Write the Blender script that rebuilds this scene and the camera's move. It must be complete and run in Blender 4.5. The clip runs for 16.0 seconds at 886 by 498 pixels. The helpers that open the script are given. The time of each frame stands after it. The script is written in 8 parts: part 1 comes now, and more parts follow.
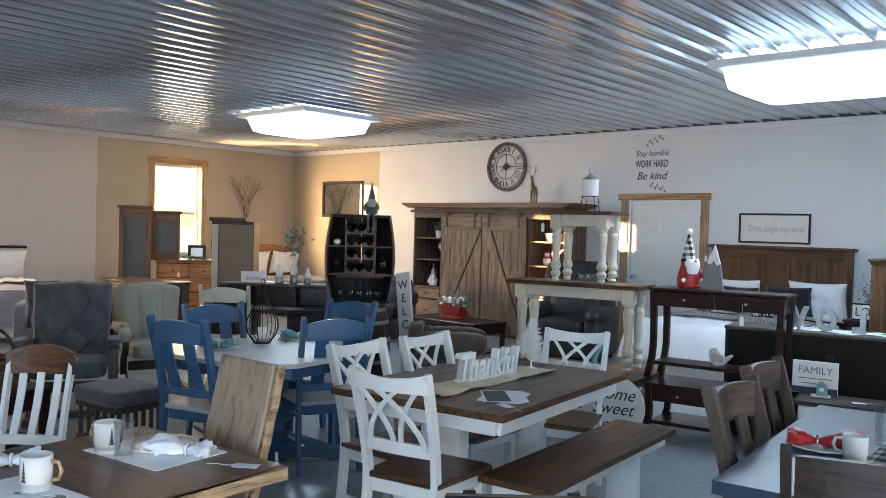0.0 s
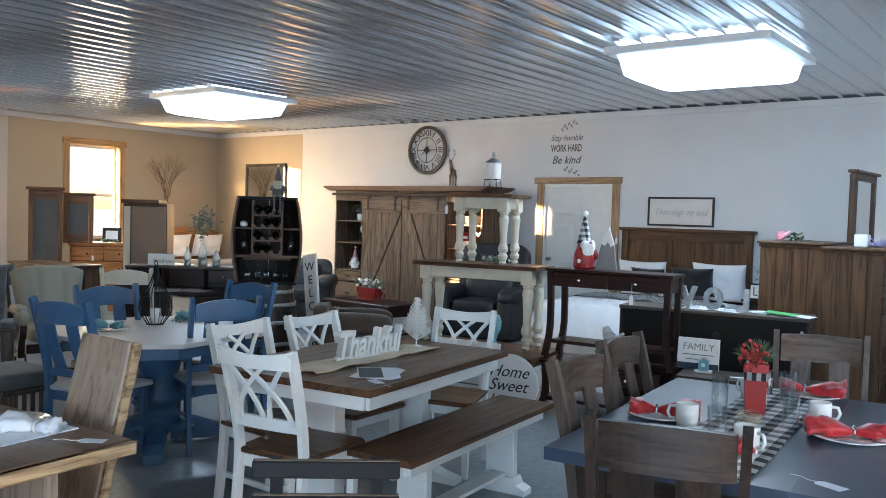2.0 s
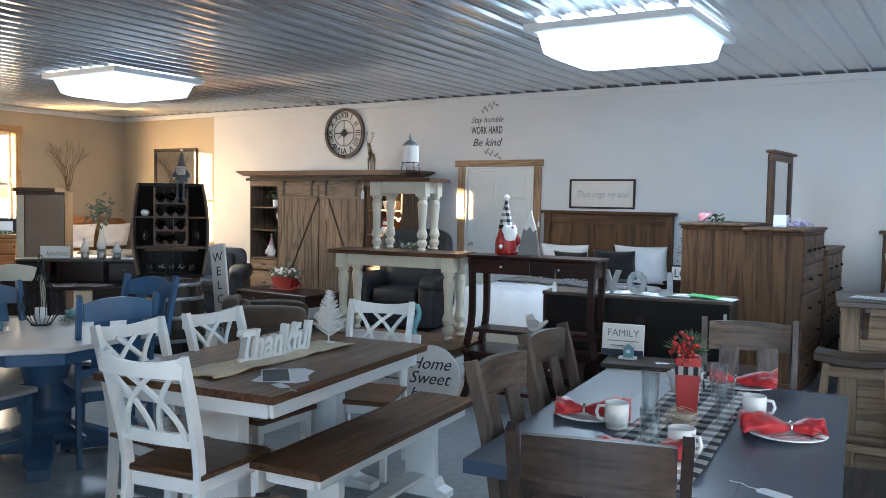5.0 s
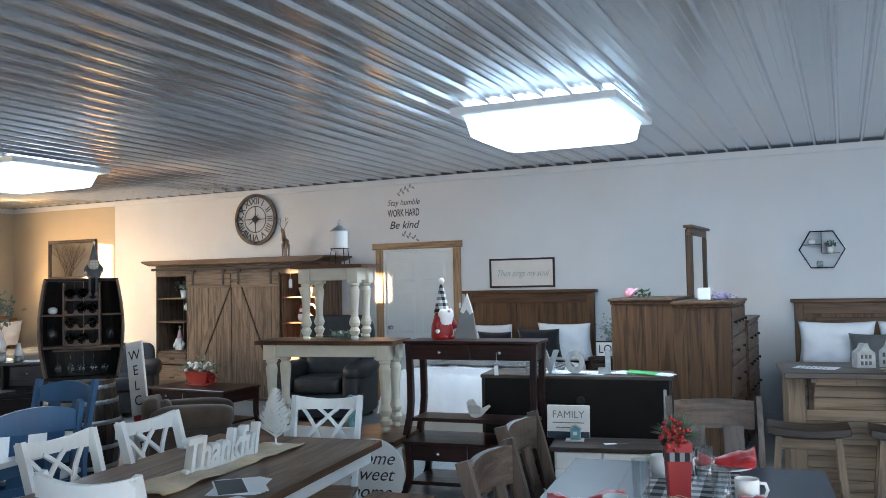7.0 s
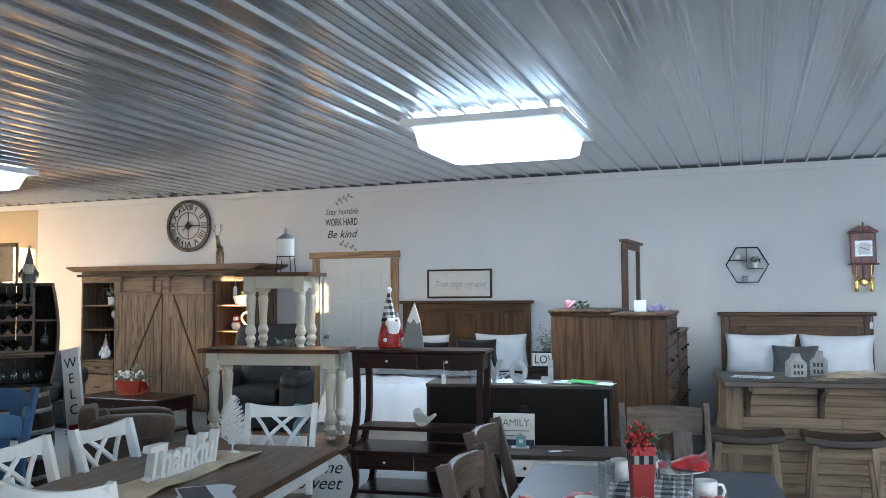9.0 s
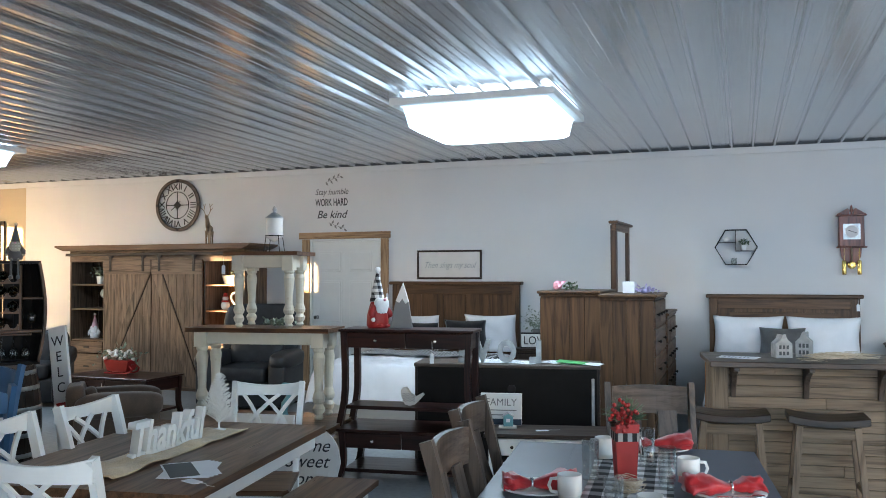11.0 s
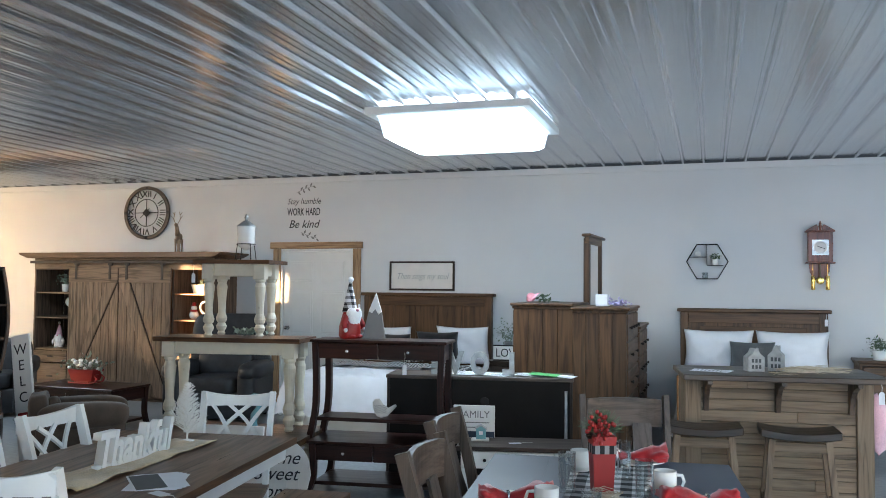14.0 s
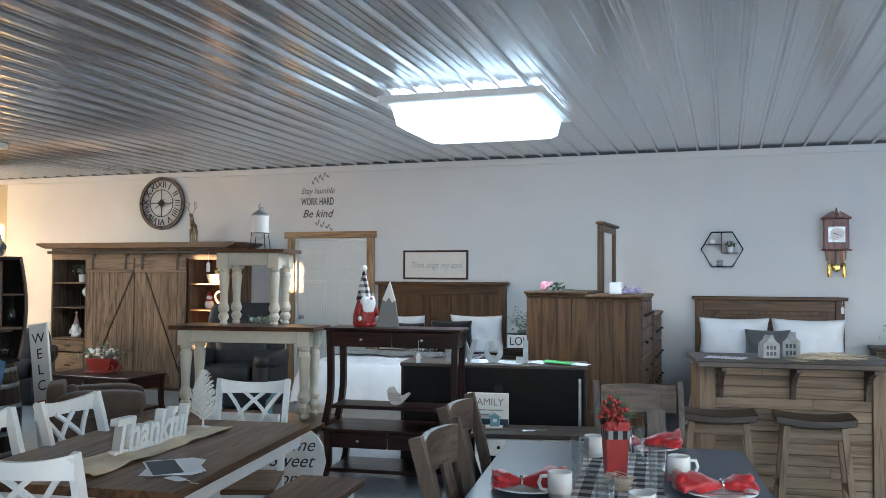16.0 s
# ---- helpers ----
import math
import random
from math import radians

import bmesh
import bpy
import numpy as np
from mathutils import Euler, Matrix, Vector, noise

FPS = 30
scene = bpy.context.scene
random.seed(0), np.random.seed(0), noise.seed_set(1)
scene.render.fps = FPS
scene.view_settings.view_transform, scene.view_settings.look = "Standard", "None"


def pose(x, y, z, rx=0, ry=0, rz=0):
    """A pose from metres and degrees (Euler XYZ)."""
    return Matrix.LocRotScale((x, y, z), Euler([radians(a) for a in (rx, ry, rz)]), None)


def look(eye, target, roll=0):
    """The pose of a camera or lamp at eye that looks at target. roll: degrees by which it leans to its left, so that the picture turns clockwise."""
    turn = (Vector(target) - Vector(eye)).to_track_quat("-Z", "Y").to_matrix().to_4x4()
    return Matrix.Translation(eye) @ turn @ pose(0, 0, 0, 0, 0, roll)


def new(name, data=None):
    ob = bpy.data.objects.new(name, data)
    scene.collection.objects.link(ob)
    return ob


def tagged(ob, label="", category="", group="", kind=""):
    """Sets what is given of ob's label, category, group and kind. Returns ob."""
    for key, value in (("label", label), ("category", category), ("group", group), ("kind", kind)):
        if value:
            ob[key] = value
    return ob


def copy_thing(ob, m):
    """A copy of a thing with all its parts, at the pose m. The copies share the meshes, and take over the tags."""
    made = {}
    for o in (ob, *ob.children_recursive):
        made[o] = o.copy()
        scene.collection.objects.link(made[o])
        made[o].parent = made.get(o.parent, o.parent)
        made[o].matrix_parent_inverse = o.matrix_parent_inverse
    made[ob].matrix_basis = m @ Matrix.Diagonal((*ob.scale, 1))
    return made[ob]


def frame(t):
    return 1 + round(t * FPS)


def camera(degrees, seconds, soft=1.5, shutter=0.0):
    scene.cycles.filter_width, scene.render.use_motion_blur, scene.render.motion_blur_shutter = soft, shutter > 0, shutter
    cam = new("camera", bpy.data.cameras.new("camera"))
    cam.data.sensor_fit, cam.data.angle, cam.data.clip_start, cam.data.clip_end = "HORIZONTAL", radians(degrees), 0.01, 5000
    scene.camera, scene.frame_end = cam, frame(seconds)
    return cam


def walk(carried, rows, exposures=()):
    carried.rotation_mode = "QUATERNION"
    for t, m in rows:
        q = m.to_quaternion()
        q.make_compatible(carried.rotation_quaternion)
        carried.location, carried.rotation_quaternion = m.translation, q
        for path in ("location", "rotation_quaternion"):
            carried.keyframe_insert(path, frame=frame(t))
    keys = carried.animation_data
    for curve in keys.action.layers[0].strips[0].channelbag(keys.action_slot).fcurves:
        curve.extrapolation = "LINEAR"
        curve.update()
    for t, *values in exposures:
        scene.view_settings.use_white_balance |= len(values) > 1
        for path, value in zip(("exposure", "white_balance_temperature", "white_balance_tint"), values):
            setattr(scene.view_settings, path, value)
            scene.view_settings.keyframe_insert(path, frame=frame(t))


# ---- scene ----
cam = camera(55.9, 16.0, soft=0.9)
EXPO = 3.35
PATH = [
    (0, (0.84, -1.962, 1.572), (-0.492, -0.471, 1.527), 1.6),
    (0.5, (0.843, -2.0, 1.569), (-0.46, -0.484, 1.52), 1.5),
    (1, (0.896, -1.992, 1.572), (-0.397, -0.466, 1.518), 1.5),
    (1.5, (1.031, -1.924, 1.568), (-0.229, -0.373, 1.496), 1.6),
    (2, (1.16, -1.819, 1.564), (-0.064, -0.24, 1.485), 1.7),
    (2.5, (1.193, -1.718, 1.546), (0.052, -0.08, 1.423), 1.0),
    (3, (1.162, -1.618, 1.556), (0.07, 0.053, 1.429), 1.3),
    (3.5, (1.11, -1.531, 1.563), (0.03, 0.148, 1.439), 1.3),
    (6, (0.889, -1.529, 1.585), (-0.165, 0.169, 1.503), 0.4),
    (6.5, (0.781, -1.547, 1.593), (-0.203, 0.193, 1.578), -0.7),
    (7, (0.688, -1.54, 1.609), (-0.175, 0.263, 1.688), -1.1),
    (7.5, (0.606, -1.643, 1.619), (-0.088, 0.23, 1.714), -0.9),
    (8, (0.545, -1.699, 1.618), (-0.14, 0.177, 1.723), -0.6),
    (10.5, (0.526, -1.658, 1.572), (-0.179, 0.211, 1.663), -0.1),
    (11, (0.549, -1.669, 1.58), (-0.125, 0.212, 1.641), -0.1),
    (11.5, (0.545, -1.646, 1.565), (-0.049, 0.264, 1.591), 0.2),
    (12, (0.534, -1.654, 1.595), (-0.057, 0.255, 1.649), 0.0),
    (12.5, (0.519, -1.637, 1.584), (-0.094, 0.265, 1.661), 0.2),
    (13, (0.523, -1.64, 1.58), (-0.095, 0.261, 1.655), 0.2),
    (13.5, (0.513, -1.632, 1.59), (-0.092, 0.272, 1.677), 0.6),
    (14, (0.511, -1.637, 1.567), (-0.097, 0.266, 1.658), 0.5),
    (14.5, (0.516, -1.645, 1.576), (-0.091, 0.258, 1.664), 0.5),
    (15, (0.514, -1.633, 1.564), (-0.096, 0.27, 1.653), 0.5),
    (15.5, (0.518, -1.636, 1.56), (-0.104, 0.263, 1.64), 0.4),
    (16, (0.517, -1.639, 1.552), (-0.123, 0.255, 1.619), 0.3),
]
walk(cam, [(t, look(eye, target, roll)) for t, eye, target, roll in PATH], exposures=[(0.0, EXPO + 0.09, 5980, 10), (7.0, EXPO + 0.07, 5980, 10), (12.5, EXPO + 0.05, 6300, 10), (16.0, EXPO + 0.05, 6300, 10)])

# ---- world and sun ----
SUN_DIR = Vector((0.648, 0.760, -0.060)).normalized()
world = bpy.data.worlds.new("world")
scene.world = world
world.use_nodes = True
wn = world.node_tree.nodes
sky = wn.new("ShaderNodeTexSky")
sky.sky_type, sky.sun_disc = "NISHITA", False
sky.sun_elevation, sky.sun_rotation = radians(9), radians(220.5)
wn["Background"].inputs["Strength"].default_value = 0.08
world.node_tree.links.new(sky.outputs[0], wn["Background"].inputs["Color"])
sun_data = bpy.data.lights.new("sun", "SUN")
sun_data.energy, sun_data.angle, sun_data.color = 4.5, radians(0.6), (1.0, 0.63, 0.31)
sun = new("sun", sun_data)
sun.matrix_world = look((-20, -20, 6), Vector((-20, -20, 6)) + SUN_DIR)


def opening_fill(name, x, y, z, w, h, toward, power, colour):
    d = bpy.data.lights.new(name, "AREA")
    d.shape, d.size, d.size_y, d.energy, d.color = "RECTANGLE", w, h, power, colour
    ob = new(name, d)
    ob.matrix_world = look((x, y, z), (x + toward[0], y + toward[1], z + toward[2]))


# added fill lamps at the unseen east and south wall openings
opening_fill("sky_light", 6.1, 1.2, 1.6, 4.2, 1.5, (-1, 0, 0), 9, (0.55, 0.76, 1.0))
opening_fill("sky_light", 2.7, -6.1, 1.6, 4.8, 1.5, (0, 1, 0), 26, (0.55, 0.76, 1.0))
# warm fill inside the west window openings, standing in for sky glow
opening_fill("sky_light", -12.42, 5.94, 1.75, 0.8, 1.4, (1, 0, 0), 8, (1.0, 0.76, 0.48))
opening_fill("sky_light", -12.42, -0.055, 1.73, 1.02, 1.4, (1, 0, 0), 18, (1.0, 0.78, 0.52))


# ---- materials ----
def mat(name):
    m = bpy.data.materials.new(name)
    m.use_nodes = True
    return m, m.node_tree.nodes, m.node_tree.links, m.node_tree.nodes["Principled BSDF"]


def coords(n, l, scale, spread=8.0):
    tc, mp, oi, mu = n.new("ShaderNodeTexCoord"), n.new("ShaderNodeMapping"), n.new("ShaderNodeObjectInfo"), n.new("ShaderNodeMath")
    mu.operation, mu.inputs[1].default_value = "MULTIPLY", spread
    l.new(oi.outputs["Random"], mu.inputs[0])
    l.new(tc.outputs["Object"], mp.inputs["Vector"])
    l.new(mu.outputs[0], mp.inputs["Location"])
    mp.inputs["Scale"].default_value = scale
    return mp.outputs[0]


def ramp(n, stops):
    r = n.new("ShaderNodeValToRGB")
    e = r.color_ramp.elements
    while len(e) < len(stops):
        e.new(0.5)
    for k, (p, c) in zip(e, stops):
        k.position, k.color = p, (*c, 1)
    return r


def add_bump(n, l, b, src, strength, dist=0.002):
    bp = n.new("ShaderNodeBump")
    bp.inputs["Strength"].default_value, bp.inputs["Distance"].default_value = strength, dist
    l.new(src, bp.inputs["Height"])
    l.new(bp.outputs[0], b.inputs["Normal"])


def wood(name, c, dark, axis=0, rough=0.4, fine=1.0, knots=0.0):
    """Grain along one axis (0 x, 1 y, 2 z)."""
    m, n, l, b = mat(name)
    sc = [9.0 * fine] * 3
    sc[axis] = 0.7 * fine
    v = coords(n, l, sc)
    no = n.new("ShaderNodeTexNoise")
    no.inputs["Scale"].default_value, no.inputs["Detail"].default_value, no.inputs["Distortion"].default_value = 2.2, 6, 1.4
    l.new(v, no.inputs["Vector"])
    sc2 = [60.0 * fine] * 3
    sc2[axis] = 2.0 * fine
    v2 = coords(n, l, sc2)
    n2 = n.new("ShaderNodeTexNoise")
    n2.inputs["Scale"].default_value, n2.inputs["Detail"].default_value = 3.0, 3
    l.new(v2, n2.inputs["Vector"])
    mx = n.new("ShaderNodeMath")
    mx.operation = "MULTIPLY_ADD"
    mx.inputs[1].default_value, mx.inputs[2].default_value = 0.35, -0.17
    l.new(n2.outputs["Fac"], mx.inputs[0])
    ad = n.new("ShaderNodeMath")
    l.new(no.outputs["Fac"], ad.inputs[0])
    l.new(mx.outputs[0], ad.inputs[1])
    mid = tuple((p + q) / 2 for p, q in zip(c, dark))
    r = ramp(n, [(0.34, tuple(k * 0.7 for k in dark)), (0.5, mid), (0.66, c)])
    l.new(ad.outputs[0], r.inputs[0])
    hsv, oi, mr = n.new("ShaderNodeHueSaturation"), n.new("ShaderNodeObjectInfo"), n.new("ShaderNodeMapRange")
    mr.inputs["To Min"].default_value, mr.inputs["To Max"].default_value = 0.82, 1.15
    l.new(oi.outputs["Random"], mr.inputs["Value"])
    l.new(mr.outputs[0], hsv.inputs["Value"])
    l.new(r.outputs[0], hsv.inputs["Color"])
    l.new(hsv.outputs[0], b.inputs["Base Color"])
    rr = n.new("ShaderNodeMapRange")
    rr.inputs["To Min"].default_value, rr.inputs["To Max"].default_value = rough + 0.12, rough - 0.08
    l.new(no.outputs["Fac"], rr.inputs["Value"])
    l.new(rr.outputs[0], b.inputs["Roughness"])
    b.inputs["Specular IOR Level"].default_value = 0.38
    add_bump(n, l, b, ad.outputs[0], 0.25, 0.0015)
    return m


def paint(name, c, rough=0.5, vary=0.12, wear=None, bump=0.08, scale=6.0, metal=0.0):
    """Painted or plain surface with faint mottling; wear: a colour that shows at rubbed spots."""
    m, n, l, b = mat(name)
    v = coords(n, l, (scale,) * 3)
    no = n.new("ShaderNodeTexNoise")
    no.inputs["Scale"].default_value, no.inputs["Detail"].default_value = 1.3, 7
    l.new(v, no.inputs["Vector"])
    lo = tuple(k * (1 - vary) for k in c)
    stops = [(0.3, lo), (0.7, tuple(min(1, k * (1 + vary * 0.5)) for k in c))]
    if wear:
        stops = [(0.24, wear), (0.33, lo), (0.7, c)]
    r = ramp(n, stops)
    l.new(no.outputs["Fac"], r.inputs[0])
    l.new(r.outputs[0], b.inputs["Base Color"])
    b.inputs["Roughness"].default_value, b.inputs["Metallic"].default_value = rough, metal
    n2 = n.new("ShaderNodeTexNoise")
    n2.inputs["Scale"].default_value, n2.inputs["Detail"].default_value = 40, 3
    l.new(v, n2.inputs["Vector"])
    add_bump(n, l, b, n2.outputs["Fac"], bump, 0.001)
    return m


def fabric(name, c, scale=180.0, vary=0.25, rough=0.9, bump=0.35):
    m, n, l, b = mat(name)
    v = coords(n, l, (1, 1, 1))
    w = n.new("ShaderNodeTexVoronoi")
    w.inputs["Scale"].default_value = scale
    l.new(v, w.inputs["Vector"])
    no = n.new("ShaderNodeTexNoise")
    no.inputs["Scale"].default_value, no.inputs["Detail"].default_value = 7, 5
    l.new(v, no.inputs["Vector"])
    ad = n.new("ShaderNodeMath")
    ad.operation, ad.inputs[1].default_value = "MULTIPLY_ADD", 0.4
    l.new(w.outputs["Distance"], ad.inputs[0])
    l.new(no.outputs["Fac"], ad.inputs[2])
    r = ramp(n, [(0.35, tuple(k * (1 - vary) for k in c)), (0.9, tuple(min(1, k * (1 + vary)) for k in c))])
    l.new(ad.outputs[0], r.inputs[0])
    l.new(r.outputs[0], b.inputs["Base Color"])
    b.inputs["Roughness"].default_value = rough
    b.inputs["Sheen Weight"].default_value = 0.25
    add_bump(n, l, b, ad.outputs[0], bump, 0.002)
    return m


def checker(name, a, c, size, rough=0.9, axes=(0, 1)):
    """Woven buffalo check: two crossing sets of bands."""
    m, n, l, b = mat(name)
    tc, sp = n.new("ShaderNodeTexCoord"), n.new("ShaderNodeSeparateXYZ")
    l.new(tc.outputs["Object"], sp.inputs[0])
    outs = []
    for k in axes:
        mu, fr, gt = (n.new("ShaderNodeMath") for _ in range(3))
        mu.operation, mu.inputs[1].default_value = "MULTIPLY", 1 / (2 * size)
        fr.operation, gt.operation, gt.inputs[1].default_value = "FRACT", "GREATER_THAN", 0.5
        l.new(sp.outputs[k], mu.inputs[0])
        l.new(mu.outputs[0], fr.inputs[0])
        l.new(fr.outputs[0], gt.inputs[0])
        outs.append(gt.outputs[0])
    ad = n.new("ShaderNodeMath")
    l.new(outs[0], ad.inputs[0])
    l.new(outs[1], ad.inputs[1])
    hf = n.new("ShaderNodeMath")
    hf.operation, hf.inputs[1].default_value = "MULTIPLY", 0.5
    l.new(ad.outputs[0], hf.inputs[0])
    mid = tuple(0.35 * (p + q) for p, q in zip(a, c))
    r = ramp(n, [(0.0, a), (0.5, mid), (1.0, c)])
    r.color_ramp.interpolation = "CONSTANT"
    r.color_ramp.elements[1].position, r.color_ramp.elements[2].position = 0.4, 0.9
    l.new(hf.outputs[0], r.inputs[0])
    no = n.new("ShaderNodeTexNoise")
    no.inputs["Scale"].default_value = 260
    l.new(tc.outputs["Object"], no.inputs["Vector"])
    l.new(r.outputs[0], b.inputs["Base Color"])
    b.inputs["Roughness"].default_value = rough
    add_bump(n, l, b, no.outputs["Fac"], 0.5, 0.003)
    return m


def glass(name, tint=(1, 1, 1), rough=0.0):
    m, n, l, b = mat(name)
    b.inputs["Base Color"].default_value = (*tint, 1)
    b.inputs["Transmission Weight"].default_value, b.inputs["Roughness"].default_value, b.inputs["IOR"].default_value = 1.0, rough, 1.45
    return m


def thin_glass(name):
    """Thin-walled clear glass: lets light straight through, with a gloss that grows towards the rim."""
    m, n, l, b = mat(name)
    tr, gl, mx, lw, mr = n.new("ShaderNodeBsdfTransparent"), n.new("ShaderNodeBsdfGlossy"), n.new("ShaderNodeMixShader"), n.new("ShaderNodeLayerWeight"), n.new("ShaderNodeMapRange")
    tr.inputs["Color"].default_value = (0.95, 0.97, 0.97, 1)
    gl.inputs["Roughness"].default_value, lw.inputs["Blend"].default_value = 0.03, 0.25
    mr.inputs["To Min"].default_value, mr.inputs["To Max"].default_value = 0.04, 0.55
    l.new(lw.outputs["Facing"], mr.inputs["Value"])
    l.new(mr.outputs[0], mx.inputs["Fac"])
    l.new(tr.outputs[0], mx.inputs[1])
    l.new(gl.outputs[0], mx.inputs[2])
    l.new(mx.outputs[0], n["Material Output"].inputs["Surface"])
    return m


def glow(name, c, strength):
    m, n, l, b = mat(name)
    b.inputs["Base Color"].default_value = (0.9, 0.9, 0.9, 1)
    b.inputs["Emission Color"].default_value, b.inputs["Emission Strength"].default_value = (*c, 1), strength
    b.inputs["Roughness"].default_value = 0.35
    return m


def concrete(name):
    m, n, l, b = mat(name)
    v = coords(n, l, (1, 1, 1), 0)
    big, small, vo = n.new("ShaderNodeTexNoise"), n.new("ShaderNodeTexNoise"), n.new("ShaderNodeTexVoronoi")
    big.inputs["Scale"].default_value, big.inputs["Detail"].default_value = 0.9, 6
    small.inputs["Scale"].default_value, small.inputs["Detail"].default_value = 22, 8
    vo.inputs["Scale"].default_value = 55
    for k in (big, small, vo):
        l.new(v, k.inputs["Vector"])
    ad = n.new("ShaderNodeMath")
    ad.operation, ad.inputs[1].default_value = "MULTIPLY_ADD", 0.6
    l.new(small.outputs["Fac"], ad.inputs[0])
    l.new(big.outputs["Fac"], ad.inputs[2])
    r = ramp(n, [(0.45, (0.10, 0.116, 0.128)), (0.75, (0.20, 0.222, 0.237)), (1.0, (0.30, 0.325, 0.34))])
    l.new(ad.outputs[0], r.inputs[0])
    l.new(r.outputs[0], b.inputs["Base Color"])
    rr = n.new("ShaderNodeMapRange")
    rr.inputs["To Min"].default_value, rr.inputs["To Max"].default_value = 0.2, 0.42
    l.new(big.outputs["Fac"], rr.inputs["Value"])
    l.new(rr.outputs[0], b.inputs["Roughness"])
    add_bump(n, l, b, small.outputs["Fac"], 0.08, 0.002)
    return m


M = {}
M["white_wall"] = paint("white_wall", (0.63, 0.64, 0.65), 0.75, 0.03, scale=1.2, bump=0.12)
M["pink_wall"] = paint("pink_wall", (0.60, 0.54, 0.50), 0.75, 0.03, scale=1.2, bump=0.12)
M["tan_wall"] = paint("tan_wall", (0.46, 0.38, 0.27), 0.7, 0.04, scale=1.2, bump=0.12)
M["tin"] = paint("tin", (0.66, 0.68, 0.70), 0.23, 0.015, scale=1.0, bump=0.03, metal=0.8)
M["floor"] = concrete("floor_concrete")
M["trim"] = wood("door_trim_oak", (0.42, 0.27, 0.15), (0.26, 0.15, 0.075), 2, 0.45)
M["trim_x"] = wood("header_oak", (0.42, 0.27, 0.15), (0.26, 0.15, 0.075), 0, 0.45)
M["pine_y"] = wood("window_pine_side", (0.60, 0.38, 0.18), (0.42, 0.24, 0.10), 1, 0.45)
M["pine_z"] = wood("window_pine", (0.60, 0.38, 0.18), (0.42, 0.24, 0.10), 2, 0.45)
M["door_white"] = paint("door_white", (0.72, 0.72, 0.70), 0.45, 0.03)
M["white"] = paint("white_paint", (0.74, 0.74, 0.72), 0.42, 0.05)
M["cream"] = paint("cream_paint", (0.62, 0.57, 0.46), 0.5, 0.10, wear=(0.40, 0.32, 0.22), scale=9)
for ax, k in enumerate("xyz"):
    M["brown_" + k] = wood("brown_top_" + k, (0.136, 0.06402, 0.02993), (0.06, 0.02619, 0.01263), ax, 0.3)
    M["espresso_" + k] = wood("espresso_" + k, (0.034, 0.0105, 0.0070), (0.014, 0.0042, 0.0030), ax, 0.30)
    M["greywood_" + k] = wood("grey_barn_" + k, (0.172, 0.120, 0.082), (0.075, 0.050, 0.033), ax, 0.6)
    M["dark_" + k] = wood("dark_wood_" + k, (0.044, 0.027, 0.0185), (0.018, 0.0105, 0.0072), ax, 0.38)
    M["rustic_" + k] = wood("rustic_brown_" + k, (0.125, 0.064, 0.029), (0.066, 0.031, 0.014), ax, 0.42, 0.7)
    # honey is raised to carry the sunlit look of the cabinet's right bay
    M["honey_" + k] = wood("honey_" + k, (0.40, 0.175, 0.062), (0.24, 0.098, 0.033), ax, 0.38)
    M["tanwood_" + k] = wood("island_wood_" + k, (0.215, 0.155, 0.102), (0.140, 0.098, 0.062), ax, 0.55)
    M["slab_" + k] = wood("walnut_slab_" + k, (0.205, 0.125, 0.078), (0.105, 0.060, 0.038), ax, 0.33)
    M["chairgrey_" + k] = wood("chair_grey_brown_" + k, (0.102, 0.0747, 0.0574), (0.05419, 0.03705, 0.02755), ax, 0.4)
M["slab_x"] = wood("walnut_table_top", (0.20, 0.108, 0.066), (0.135, 0.070, 0.043), 0, 0.3, 0.8)
M["slab_z"] = wood("walnut_board", (0.36, 0.272, 0.205), (0.25, 0.180, 0.130), 2, 0.42, 0.7)
# blue in the charcoal base stands in for reflected window light
M["blacktop"] = paint("charcoal_blue_sheen", (0.042, 0.058, 0.092), 0.32, 0.12, bump=0.02)
M["bark"] = wood("live_edge", (0.52, 0.36, 0.20), (0.22, 0.13, 0.065), 1, 0.6)
M["blue"] = paint("blue_paint", (0.042, 0.108, 0.215), 0.38, 0.10)
M["blueseat"] = paint("worn_blue_seat", (0.42, 0.44, 0.46), 0.4, 0.08)
M["bluetop"] = paint("pale_tabletop", (0.66, 0.63, 0.60), 0.35, 0.05)
M["black"] = paint("black_paint", (0.016, 0.016, 0.017), 0.4, 0.15)
M["blackwood"] = paint("black_cabinet", (0.011, 0.0085, 0.0075), 0.5, 0.2)
for k in ("black", "blackwood"):
    M[k].node_tree.nodes["Principled BSDF"].inputs["Specular IOR Level"].default_value = 0.18
M["iron"] = paint("black_iron", (0.03, 0.028, 0.027), 0.45, 0.2, metal=0.7)
M["steel"] = paint("steel", (0.70, 0.70, 0.71), 0.2, 0.05, metal=1.0)
M["zinc"] = paint("galvanised", (0.42, 0.44, 0.45), 0.38, 0.25, metal=0.8, scale=14)
M["brass"] = paint("brass", (0.80, 0.55, 0.16), 0.18, 0.05, metal=1.0)
M["ceramic"] = paint("white_ceramic", (0.80, 0.79, 0.76), 0.18, 0.02)
M["red"] = paint("red_paint", (0.31, 0.015, 0.014), 0.45, 0.1)
M["red_cloth"] = fabric("red_satin", (0.42, 0.010, 0.015), 320, 0.2, 0.45, 0.15)
M["white_cloth"] = fabric("white_linen", (0.78, 0.79, 0.82), 260, 0.06, 0.9, 0.2)
M["grey_cloth"] = fabric("grey_upholstery", (0.078, 0.080, 0.082), 160, 0.35)
